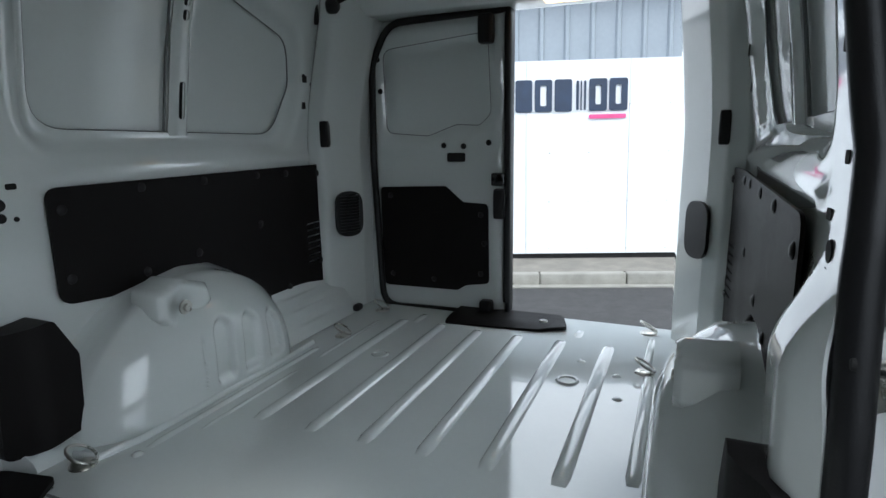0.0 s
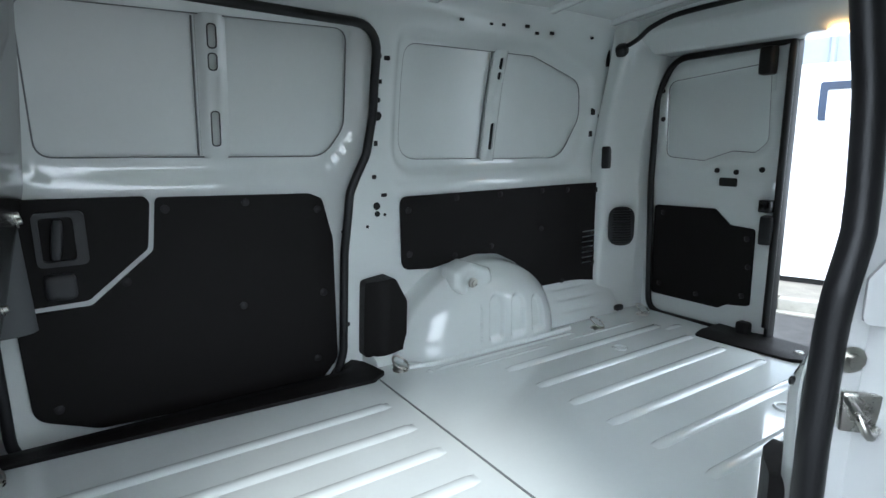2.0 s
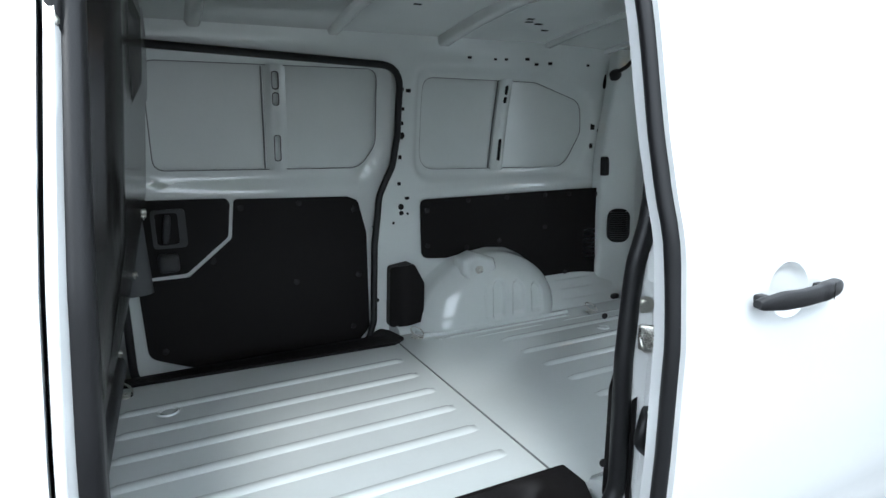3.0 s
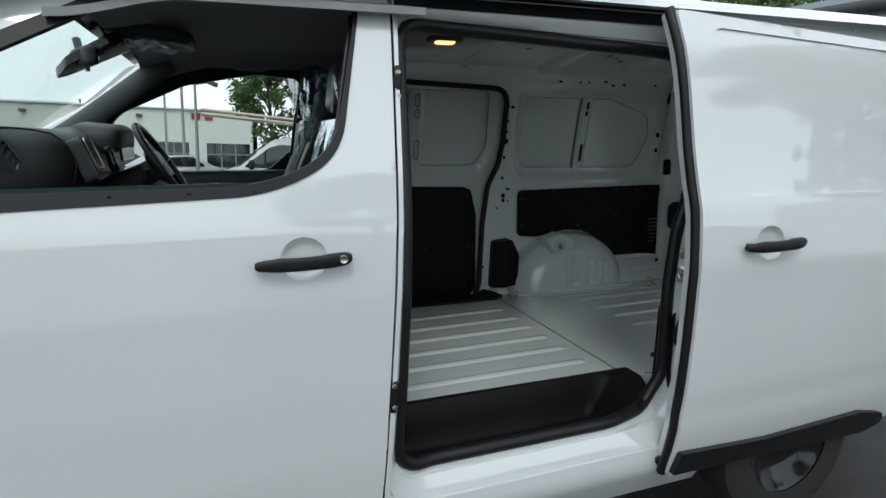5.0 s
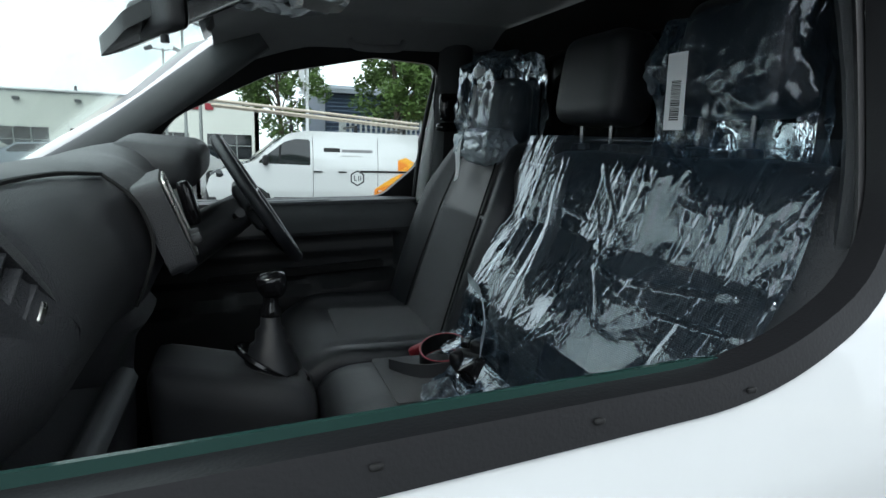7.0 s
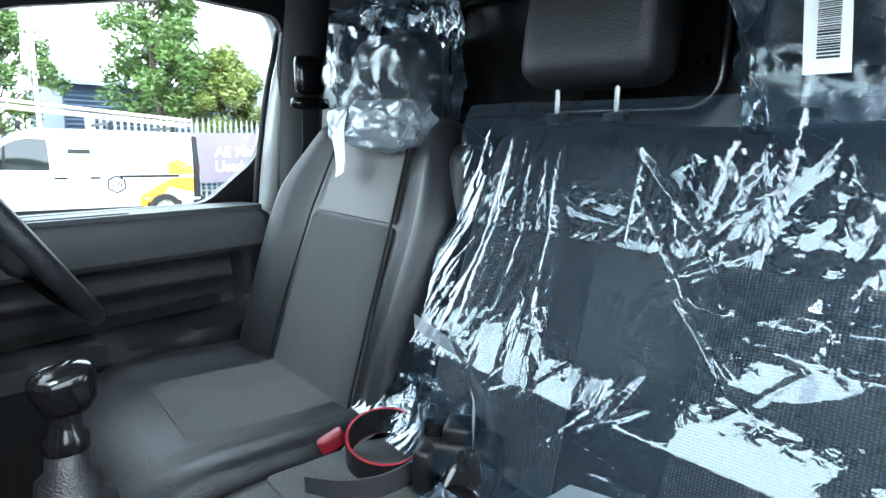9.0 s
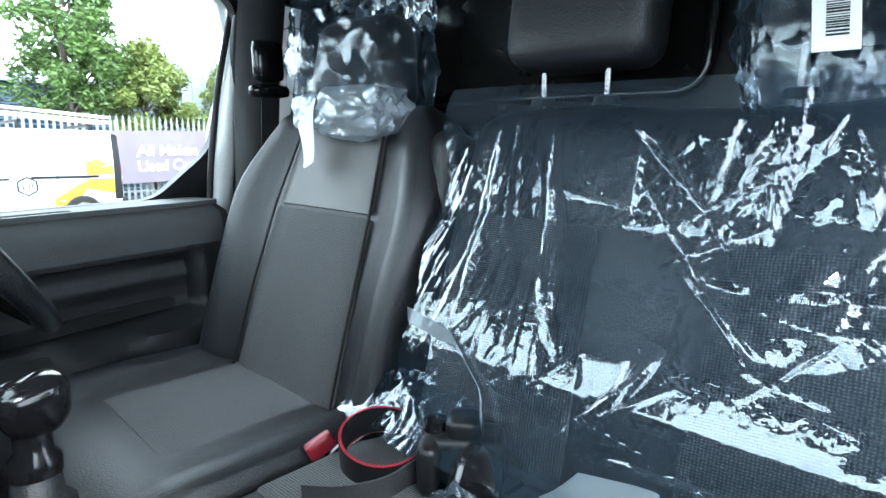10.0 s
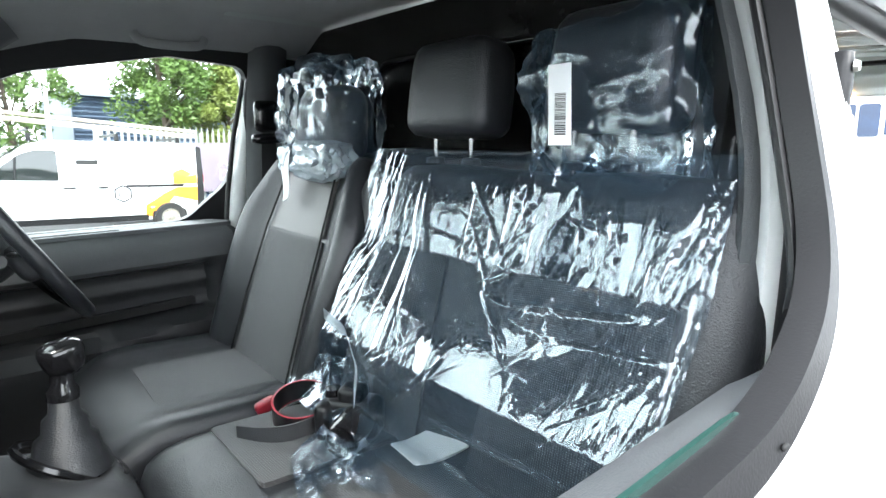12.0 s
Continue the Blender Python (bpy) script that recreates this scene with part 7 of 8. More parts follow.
def ribbon(path, half, mat, name, parent, lift=0.0, thick=0.0018):
    bm = bmesh.new()
    rows = []
    p = [Vector(q) for q in path]
    for i, q in enumerate(p):
        d = (p[min(i + 1, len(p) - 1)] - p[max(i - 1, 0)]).normalized()
        up = Vector((0, 0, 1))
        n = d.cross(up).normalized() * thick
        rows.append([bm.verts.new(q + up * (half[1] + lift) + n), bm.verts.new(q + up * (half[0] + lift) + n), bm.verts.new(q + up * (half[0] + lift) - n), bm.verts.new(q + up * (half[1] + lift) - n)])
    for a, b in zip(rows, rows[1:]):
        for k in range(4):
            bm.faces.new([a[k], a[(k + 1) % 4], b[(k + 1) % 4], b[k]])
    bm.faces.new(rows[0])
    bm.faces.new(rows[-1][::-1])
    return part(name, bm, mat, parent)


strap = ribbon(loop, (-0.020, 0.020), RUBBER, "strap", cam_thing)
ribbon(loop, (0.0188, 0.020), RED, "strap_edge", strap, 0.0012, 0.0022)
ribbon(loop, (-0.020, -0.0188), RED, "strap_edge", strap, -0.0012, 0.0022)
tail2 = curve_through([(-0.59, -0.080, 1.078), (-0.645, -0.075, 1.075), (-0.69, -0.045, 1.073), (-0.72, 0.0, 1.070)], 6)
strap2 = ribbon(tail2, (-0.016, 0.016), MOULDED, "strap", cam_thing)
for k, (path, i0) in enumerate([(loop, 15), (tail2, 8)]):
    p, q = Vector(path[i0]), Vector(path[i0 + (3 if k == 0 else 5)])
    d = (q - p)
    side = d.cross(Vector((0, 0, 1))).normalized()
    for j in range(3 if k == 0 else 5):
        a = p + d * ((j + 0.1) / (3 if k == 0 else 5))
        b = p + d * ((j + 0.75) / (3 if k == 0 else 5))
        c = (a + b) / 2 - side * 0.003 * (1 if side.x < 0 else -1)
        part("strap_mark", block(c, ((b - a).length * 0.8, 0.0012, 0.009), 0.0, Matrix.Rotation(math.atan2(d.y, d.x), 4, "Z")), PAPER, strap if k == 0 else strap2)
single("folded_leaflet", sheet(rounded_poly([(-0.555, -0.335), (-0.455, -0.360), (-0.435, -0.262), (-0.535, -0.237)], 0.004, 2), [], lambda x, y, d: (x, y, 1.085 + 0.25 * (y + 0.3) * -0.3 + 0.006 * math.sin(x * 40) + d), 0.002, 0.03), PAPER, "white folded leaflet lying on the film", "leaflet")
# film round the roof console
film("console_film", lambda u, v, h: (u, v, 1.868 - h + 0.14 * (-0.93 - u) * -0.1), -1.0, -0.80, -0.12, 0.12, 120, 0.02, (0.2, 1.4, 0.8), 21, "clear film wrapped round the roof console", mat=CONSOLE_FILM)


# ---- outside ----
def outside(ob):
    ob["outside"] = 1
    return ob


def out_thing(*a, **k):
    return outside(thing(*a, **k))


bm = bmesh.new()
bmesh.ops.create_grid(bm, x_segments=60, y_segments=60, size=160)
outside(single("ground", bm, ASPHALT, "dark worn asphalt yard and road", "ground", "structure"))

# the street behind: kerb, pavement, hoarding, steel building (along the hoarding's line)
LINE, ALONG = Vector((7.09, 0.50, 0)), Vector((0.331, -0.944, 0)).normalized()
BACK = Vector((ALONG.y * -1, ALONG.x, 0)).normalized()          # away from the van
if BACK.x < 0:
    BACK = -BACK


def street(u, b, z):
    return tuple(LINE + ALONG * u + BACK * b + Vector((0, 0, z)))


pave = out_thing("pavement", "narrow concrete pavement behind a kerb", "pavement", street(0, -0.5, 0), kind="structure")
part("paving", sheet([(-14, -0.86), (14, -0.86), (14, 0.4), (-14, 0.4)], [], lambda u, b, d: street(u, b, 0.125 - d), 0.12, 0.8), PAVING, pave)
k = -13.0
while k < 13:
    kb = part("kerb_stone", block((0, 0, 0), (0.905, 0.13, 0.17), 0.018), KERB, pave)
    kb.matrix_local = Matrix.Translation(-BASES[pave]) @ Matrix.Translation(street(k, -0.935, 0.045)) @ Matrix.Rotation(math.atan2(ALONG.y, ALONG.x), 4, "Z") @ Matrix.Translation(BASES[pave])
    k += 0.915
part("gutter", sheet([(-14, -1.13), (14, -1.13), (14, -1.0), (-14, -1.0)], [], lambda u, b, d: street(u, b, 0.012 - d), 0.012, 1.0), KERB, pave)

hoard = out_thing("hoarding", "tall white sheet hoarding with a company sign", "hoarding", street(0, 0, 0.14))
for i in range(-7, 8):
    u0 = 0.50 + i * 1.22
    part("hoarding_sheet", sheet([(u0 + 0.003, 0.19), (u0 + 1.217, 0.19), (u0 + 1.217, 2.50), (u0 + 0.003, 2.50)], [], lambda u, z, d: street(u, 0.006 * math.sin(u * 1.3 + z * 0.9) + d, z), 0.02, 0.5), BOARD, hoard)
part("hoarding_base", sheet([(-8, 0.12), (9, 0.12), (9, 0.2), (-8, 0.2)], [], lambda u, z, d: street(u, 0.03 + d, z), 0.05, 1.0), DARK_HOLE, hoard)
stud_me = None
rows_ = []
for z in (0.25, 0.83, 1.42, 1.98):
    for i in range(-16, 20):
        u = 0.5 + i * 0.47
        if stud_me is None:
            o = part("sheet_fixing", spun([(0, 0.006), (0.006, 0.005), (0.009, 0.0)], (0, 0, 0), tuple(-BACK), 8), STEEL, hoard)
            stud_me = o.data
            for vv in stud_me.vertices:
                vv.co += BASES[hoard]
        else:
            o = new("sheet_fixing", stud_me)
            o.parent = hoard
            BASES[o] = BASES[hoard]
        o.location = Vector(street(u, -0.006, z)) - BASES[hoard]
# the sign: plain blocks for its letters, and its pink bar
def sign(u0, u1, z0, z1, mat, holes=()):
    part("sign_block", sheet(rrect(u0, z0, u1, z1, 0.03, 4), [rrect(*h, 0.02, 3) for h in holes], lambda u, z, d: street(u, -0.012 + d, z), 0.006, 0.4), mat, hoard, "plain sign block")


u = -1.48
for w, tall, o in [(0.36, 0.40, 0), (0.09, 0.5, 0), (0.09, 0.5, 0), (0.20, 0.375, 0), (0.205, 0.375, 1), (0.205, 0.375, 0)]:
    sign(u, u + w, 1.905, 1.905 + tall, NAVY, [(u + 0.065, 1.975, u + w - 0.065, 1.905 + tall - 0.07)] if o else [(u + 0.07, 1.905 - 0.001 + 0.002, u + w - 0.07, 1.905 + tall - 0.08)] if w > 0.3 else ())
    u += w + 0.03
sign(u + 0.02, u + 0.05, 1.92, 2.26, NAVY)
sign(u + 0.07, u + 0.085, 1.92, 2.26, NAVY)
sign(u + 0.11, u + 0.135, 1.92, 2.26, NAVY)
u += 0.17
sign(u, u + 0.21, 1.905, 2.28, NAVY, [(u + 0.075, 1.98, u + 0.14, 2.205)])
sign(u + 0.235, u + 0.45, 1.905, 2.28, NAVY, [(u + 0.31, 1.98, u + 0.375, 2.205)])
sign(u, u + 0.44, 1.815, 1.865, PINK)

shed = out_thing("steel_building", "grey profiled-steel industrial building", "building", street(0, 2, 0))
bm = bmesh.new()
prof = []
u = -4.6
while u < 9:
    prof += [(u, 0.55), (u + 0.235, 0.55), (u + 0.255, 0.515), (u + 0.295, 0.515), (u + 0.315, 0.55)]
    u += 0.32
lo = [bm.verts.new(street(a, b, 0.0)) for a, b in prof]
hi = [bm.verts.new(street(a, b, 3.55)) for a, b in prof]
for i in range(len(prof) - 1):
    bm.faces.new([lo[i], lo[i + 1], hi[i + 1], hi[i]])
part("wall", bm, CLADDING, shed, "profiled grey steel wall", 20)
part("roof", sheet([(-4.9, 0.35), (9, 0.35), (9, 9), (-4.9, 9)], [], lambda a, b, d: street(a, b, 3.50 + 0.12 * b + d), 0.08, 2.0), CLADDING, shed, "shallow steel roof")
part("gutter", tube([street(-4.9, 0.42, 3.50), street(9, 0.42, 3.50)], 0.09, 8), GREY_TRIM, shed)
part("end_wall", sheet([(0.55, 0), (9, 0), (9, 4.4), (0.55, 3.55)], [], lambda b, z, d: street(-4.6 - d, b, z), 0.1, 2.0), CLADDING, shed)
part("rear_wall", sheet([(-4.6, 0), (9, 0), (9, 4.4), (-4.6, 4.4)], [], lambda a, z, d: street(a, 9 + d, z), 0.1, 3.0), CLADDING, shed)


# ---- the yard beyond the driver's side ----
def light_van(ox, oy):
    """A white delivery van, side-on, nose towards -x; ox, oy is the rear corner of its near flank."""
    v = out_thing("delivery_van", "white delivery van with a ladder on its roof", "van", (ox - 2.3, oy + 0.95, 0))
    side = rounded_poly([(0.0, 0.32), (-0.30, 0.30), (-4.60, 0.28), (-4.92, 0.36), (-4.98, 0.62), (-4.90, 0.86), (-4.62, 1.03), (-3.98, 1.20), (-3.22, 1.84), (-2.85, 1.93), (-0.10, 1.93), (-0.02, 1.80), (0.03, 1.0)], [0.05, 0, 0.05, 0.08, 0.1, 0.1, 0.1, 0.2, 0.25, 0.2, 0.1, 0.1, 0.1], 5)
    win = rounded_poly([(-3.93, 1.17), (-2.72, 1.14), (-2.72, 1.73), (-3.05, 1.74), (-3.30, 1.66)], [0.05, 0.03, 0.06, 0.08, 0.1], 4)
    arches = [[(cx + 0.36 * math.cos(a), 0.33 + 0.36 * math.sin(a)) for a in np.linspace(0, math.tau, 24, endpoint=False)] for cx in (-0.72, -3.98)]
    def bulge(z):
        return 0.10 * float(smooth(1.1, 1.95, z)) + 0.05 * float(smooth(0.6, 0.25, z))
    part("body_side", sheet(side, [win], lambda x, z, d: (ox + x, oy + bulge(z) + d, z), 0.02, 0.08), PAINT, v, "white van flank")
    part("body_side", sheet(side, [win], lambda x, z, d: (ox + x, oy + 1.92 - bulge(z) - d, z), 0.02, 0.2), PAINT, v)
    bm = bmesh.new()
    rim = dense(side, 0.12)
    a = [bm.verts.new((ox + x, oy + bulge(z) + 0.004, z)) for x, z in rim]
    b = [bm.verts.new((ox + x, oy + 1.92 - bulge(z) - 0.004, z)) for x, z in rim]
    for i in range(len(rim)):
        j = (i + 1) % len(rim)
        bm.faces.new([a[i], a[j], b[j], b[i]])
    part("body_shell", bm, PAINT, v)
    part("side_window", sheet(win, [], lambda x, z, d: (ox + x, oy + bulge(z) + 0.006 + d, z), 0.01, 0.2), TINT, v, "dark side window")
    part("window_post", tube([(ox - 3.42, oy + 0.01, 1.16), (ox - 3.38, oy + 0.05, 1.60)], 0.02, 6), RUBBER, v)
    part("windscreen", sheet([(0, 0.14), (1, 0.2), (1, 1.72), (0, 1.78)], [], lambda t, w, d: (ox - 4.02 + 0.74 * t - d * 2, oy + w, 1.215 + 0.60 * t + d), 0.012, 0.2), TINT, v, "dark windscreen")
    part("door_mirror", pad((0.13, 0.16, 0.24), 0.05, 6, None, pose(ox - 3.72, oy - 0.08, 1.24)), RUBBER, v, "black door mirror")
    for cx in (-0.72, -3.98):
        part("arch_liner", spun([(0.0, 0.02), (0.36, 0.02), (0.36, -0.02)], (ox + cx, oy + 0.03, 0.34), (0, -1, 0), 28), DARK_HOLE, v)
        w = part("wheel", spun([(0.19, -0.08), (0.30, -0.09), (0.325, -0.06), (0.325, 0.06), (0.30, 0.09), (0.19, 0.08)], (ox + cx, oy + 0.05, 0.325), (0, 1, 0), 32), TYRE, v, "road wheel")
        part("hub_cap", spun([(0, 0.06), (0.05, 0.065), (0.07, 0.05), (0.17, 0.06), (0.20, 0.075), (0.20, 0.0)], (ox + cx, oy + 0.05, 0.325), (0, -1, 0), 28), STEEL, w, "silver wheel trim")
    part("sill_strip", sheet([(-3.55, 0.28), (-1.15, 0.28), (-1.15, 0.40), (-3.55, 0.40)], [], lambda x, z, d: (ox + x, oy + bulge(z) - 0.01 + d, z), 0.02, 0.5), RUBBER, v, "black sill strip")
    part("rear_bumper", pad((0.32, 1.9, 0.28), 0.06, 6, None, pose(ox - 0.02, oy + 0.96, 0.45)), RUBBER, v, "black rear bumper")
    part("rear_corner", sheet(rounded_poly([(-0.13, 0.55), (0.02, 0.55), (0.02, 1.85), (-0.09, 1.88)], 0.02, 3), [], lambda x, z, d: (ox + x, oy + bulge(z) - 0.006 + d, z), 0.02, 0.2), RUBBER, v, "black rear corner trim")
    part("tail_lamp", block((ox + 0.03, oy + 0.10, 1.05), (0.05, 0.10, 0.42), 0.02), LAMP_RED, v)
    part("head_lamp", pad((0.30, 0.30, 0.20), 0.07, 6, None, pose(ox - 4.72, oy + 0.14, 0.90, 0, -25, -25)), TINT, v, "clear head lamp")
    part("front_bumper", pad((0.30, 1.86, 0.34), 0.09, 6, None, pose(ox - 4.86, oy + 0.96, 0.46)), MOULDED, v, "dark front bumper")
    part("rail", block((ox - 0.98, oy - 0.004, 1.02), (1.15, 0.02, 0.05), 0.006), RUBBER, v, "black sliding door rail")
    for hx in (-2.55, -1.98):
        part("door_handle", pad((0.20, 0.04, 0.035), 0.012, 4, None, pose(ox + hx, oy - 0.015, 1.00)), RUBBER, v, "black door handle")
    for gx in (-2.66, -1.12, -1.30 + 0.18):
        part("shut_line", sheet([(gx - 0.006, 0.42), (gx + 0.006, 0.42), (gx + 0.006, 1.80), (gx - 0.006, 1.80)], [], lambda x, z, d: (ox + x, oy + bulge(z) - 0.002 + d, z), 0.004, 0.1), DARK_HOLE, v)
    # livery: orange prism patch, hexagon badge, plain bars for its lettering
    patches = [((-1.20, 0.36), (-0.95, 0.36), (-0.62, 0.78), (-1.2, 0.60)), ((-1.20, 0.60), (-0.62, 0.78), (-0.55, 0.98), (-0.80, 0.86)), ((-0.62, 0.78), (-0.12, 0.66), (-0.12, 0.98), (-0.55, 0.98)),
               ((-0.55, 1.05), (-0.12, 1.05), (-0.12, 1.26), (-0.36, 1.20)), ((-0.62, 1.05), (-0.36, 1.05), (-0.36, 1.20), (-0.62, 1.30)), ((-0.62, 1.30), (-0.36, 1.20), (-0.20, 1.26), (-0.42, 1.38))]
    for i, pts in enumerate(patches):
        part("livery_patch", sheet(list(pts), [], lambda x, z, d: (ox + x, oy + bulge(z) - 0.005 + d, z), 0.004, 0.2), (ORANGE, AMBER)[i % 2], v, "orange livery patch")
    hexa = [(-1.62 + 0.19 * math.sin(k * math.pi / 3), 0.86 + 0.19 * math.cos(k * math.pi / 3)) for k in range(6)]
    hexb = [(-1.62 + 0.155 * math.sin(k * math.pi / 3), 0.86 + 0.155 * math.cos(k * math.pi / 3)) for k in range(6)]
    part("badge", sheet(hexa, [hexb], lambda x, z, d: (ox + x, oy + bulge(z) - 0.005 + d, z), 0.004, 0.1), DARK_PAINT, v, "dark hexagon badge outline")
    for bx, bz, bw, bh in [(-1.69, 0.86, 0.02, 0.12), (-1.66, 0.81, 0.06, 0.02), (-1.59, 0.86, 0.02, 0.12), (-1.54, 0.86, 0.02, 0.12)]:
        part("badge_mark", block((ox + bx, oy + bulge(bz) - 0.004, bz), (bw, 0.004, bh)), DARK_PAINT, v)
    part("livery_bar", block((ox - 2.22, oy + bulge(1.5) - 0.004, 1.50), (0.38, 0.006, 0.11), 0), INK, v, "plain lettering bar")
    part("livery_bar", block((ox - 1.62, oy + bulge(1.5) - 0.004, 1.49), (0.74, 0.006, 0.08), 0), material("grey_vinyl", (0.25, 0.25, 0.26), 0.5), v)
    part("livery_bar", block((ox - 1.75, oy + bulge(1.38) - 0.004, 1.38), (0.55, 0.006, 0.025), 0), material("pale_grey_vinyl", (0.5, 0.5, 0.5), 0.5), v)
    return v


light_van(3.27, 12.3)
lad = out_thing("ladder", "aluminium ladder on the delivery van's roof rack", "ladder", (0.8, 12.6, 2.0))
lad.location.x += 0.34
for dy, dz in [(12.55, 0.0), (12.95, 0.0), (12.55, 0.10)]:
    part("ladder_stile", tube([(-1.9, dy, 2.42 + dz), (2.9, dy, 2.10 + dz)], 0.035, 6, flat=0.6), SILVER, lad)
for i in range(17):
    t = i / 16
    part("ladder_rung", tube([(-1.85 + 4.7 * t, 12.55, 2.42 - 0.32 * t), (-1.85 + 4.7 * t, 12.95, 2.42 - 0.32 * t)], 0.018, 6), SILVER, lad)
for x in (-0.2, 1.3, 2.5):
    part("rack_bar", tube([(x, 12.45, 2.05 + 0.07 * (1.3 - x) * 0.6 + 0.03), (x, 14.1, 2.05 + 0.07 * (1.3 - x) * 0.6 + 0.03)], 0.03, 6), RUBBER, lad)
    part("rack_foot", block((x, 12.5, 1.98), (0.08, 0.08, 0.16), 0.01), RUBBER, lad)


def car(x, y, turn, mat, name_label):
    c = out_thing("parked_car", name_label, "car", (0, 0, 0), group="cars parked in the yard")
    body = [(0.0, 0.30), (4.1, 0.30), (4.18, 0.60), (4.0, 0.88), (3.2, 0.98), (2.55, 1.38), (1.2, 1.44), (0.5, 1.02), (0.05, 0.92), (-0.05, 0.6)]
    part("body", sheet(rounded_poly(body, [0.08, 0.08, 0.15, 0.2, 0.2, 0.25, 0.3, 0.2, 0.1, 0.1], 5), [], lambda u, z, d: (u - 2.0, -0.85 + d + (0.14 * float(smooth(0.95, 1.4, z)) if d < 0.5 else -0.14 * float(smooth(0.95, 1.4, z))), z), 1.7, 0.25), mat, c)
    glass = rounded_poly([(0.78, 1.0), (3.0, 0.99), (2.5, 1.31), (1.25, 1.37)], 0.06, 4)
    for s, y0 in ((-1, -0.80), (1, 0.80)):
        part("side_window", sheet(glass, [], lambda u, z, d: (u - 2.0, y0 + s * (0.01 - d) * -1 * -1 - s * 0.14 * float(smooth(0.95, 1.4, z)) + s * 0.055, z), 0.01, 0.3), TINT, c)
    part("windscreen", sheet([(0, -0.62), (1, -0.55), (1, 0.55), (0, 0.62)], [], lambda t, w, d: (1.22 - 0.66 * t + d, w, 1.0 + 0.36 * t + 0.012 + d), 0.01, 0.3), TINT, c)
    for wx in (-1.25, 1.35):
        for s in (-1, 1):
            part("wheel", spun([(0.0, 0.09), (0.2, 0.1), (0.29, 0.09), (0.31, 0.05), (0.31, -0.08)], (wx, s * 0.76, 0.31), (0, s, 0), 20), TYRE, c)
    c.matrix_basis = pose(x, y, 0, 0, 0, turn)
    return c


for i, (x, y, turn, mat, lb) in enumerate([(-6.0, 26, 200, DARK_PAINT, "dark grey hatchback parked in the yard"), (-3.4, 22, 205, PAINT, "white hatchback parked in the yard"), (-9.5, 29, 190, CLADDING, "silver-grey hatchback parked in the yard"),
                                          (-7.2, 31, 190, PAINT, "white car parked before the showroom"), (-12.5, 31, 180, DARK_PAINT, "dark car parked before the showroom"), (-4.4, 31.5, 185, BLUE_CLAD, "blue-grey car parked before the showroom"), (-15.5, 29, 185, PAINT, "white car parked by the showroom")]):
    car(x, y, turn, mat, lb)

show = out_thing("showroom", "long pale flat-roofed showroom building", "building", (-20, 45, 0))
wins = []
for i in range(9):
    wins.append((-34 + i * 3.9, 0.6, -31.2 + i * 3.9, 2.25))
part("wall", sheet([(-45, 0), (0.5, 0), (0.5, 4.4), (-45, 4.4)], [[(a, b), (c, b), (c, d), (a, d)] for a, b, c, d in wins], lambda x, z, d: (x, 40 + d, z), 0.3, 2.0), RENDER_WALL, show, "pale painted wall")
for a, b, c, d in wins:
    w = part("window", sheet([(a, b), (c, b), (c, d), (a, d)], [], lambda x, z, q: (x, 40.18 + q, z), 0.02, 2.0), TINT, show, "dark strip window")
    for f in (0.33, 0.66):
        part("window_bar", block((a + (c - a) * f, 40.14, (b + d) / 2), (0.07, 0.08, d - b), 0), GALV, w)
    part("window_bar", block(((a + c) / 2, 40.14, b + (d - b) * 0.55), (c - a, 0.08, 0.06), 0), GALV, w)
part("end_wall", block((0.35, 47, 2.2), (0.3, 14, 4.4), 0), RENDER_WALL, show)
part("roof", block((-22, 47.1, 4.42), (46, 14.4, 0.12), 0), CLADDING, show)
part("parapet", block((-22, 40.0, 4.45), (46, 0.4, 0.12), 0.02), BOARD, show)
for x in (-13.2, -10.0, -6.8, -16):
    part("bulkhead_light", block((x, 39.85, 3.9), (0.35, 0.25, 0.2), 0.03), GREY_TRIM, show)
part("flue", tube([(-11, 44, 4.4), (-11, 44, 5.1)], 0.08, 8), GREY_TRIM, show)
part("sign_block", block((-3.4, 39.92, 4.0), (0.55, 0.06, 0.42), 0), RED, show, "plain red sign block")
part("sign_block", block((-2.6, 39.92, 4.0), (0.5, 0.06, 0.42), 0), RED, show)


def lamp_post(x, y, h, heads):
    p = out_thing("lamp_post", "tall grey lamp post with twin floodlights", "lamp post", (x, y, 0))
    part("pole", tube([(x, y, 0), (x, y, h)], [0.075, 0.045], 8), GALV, p)
    for s in heads:
        part("arm", tube([(x, y, h - 0.1), (x + s * 0.5, y, h)], 0.025, 6), GALV, p)
        part("floodlight", block((x + s * 0.62, y, h - 0.02), (0.36, 0.3, 0.16), 0.03, pose(0, 0, 0, 0, s * 20, 0)), GREY_TRIM, p)


lamp_post(-2.2, 21, 4.1, (-1, 1))
lamp_post(-2.9, 24, 6.2, (-1, 1))
lamp_post(-4.2, 30, 6.0, (-1, 1))
flag = out_thing("flag_pole", "white pole with a long hanging flag", "flag pole", (1.05, 19, 0))
part("pole", tube([(1.05, 19, 0), (1.05, 19, 6.0)], 0.06, 8), BOARD, flag)
part("flag", sheet(rounded_poly([(0.85, 3.6), (1.05, 3.2), (1.08, 5.9), (0.95, 5.9)], 0.02, 2), [], lambda x, z, d: (x - 0.1, 18.93 + 0.05 * math.sin(z * 4) + d, z), 0.004, 0.15), BOARD, flag, "pale hanging flag")

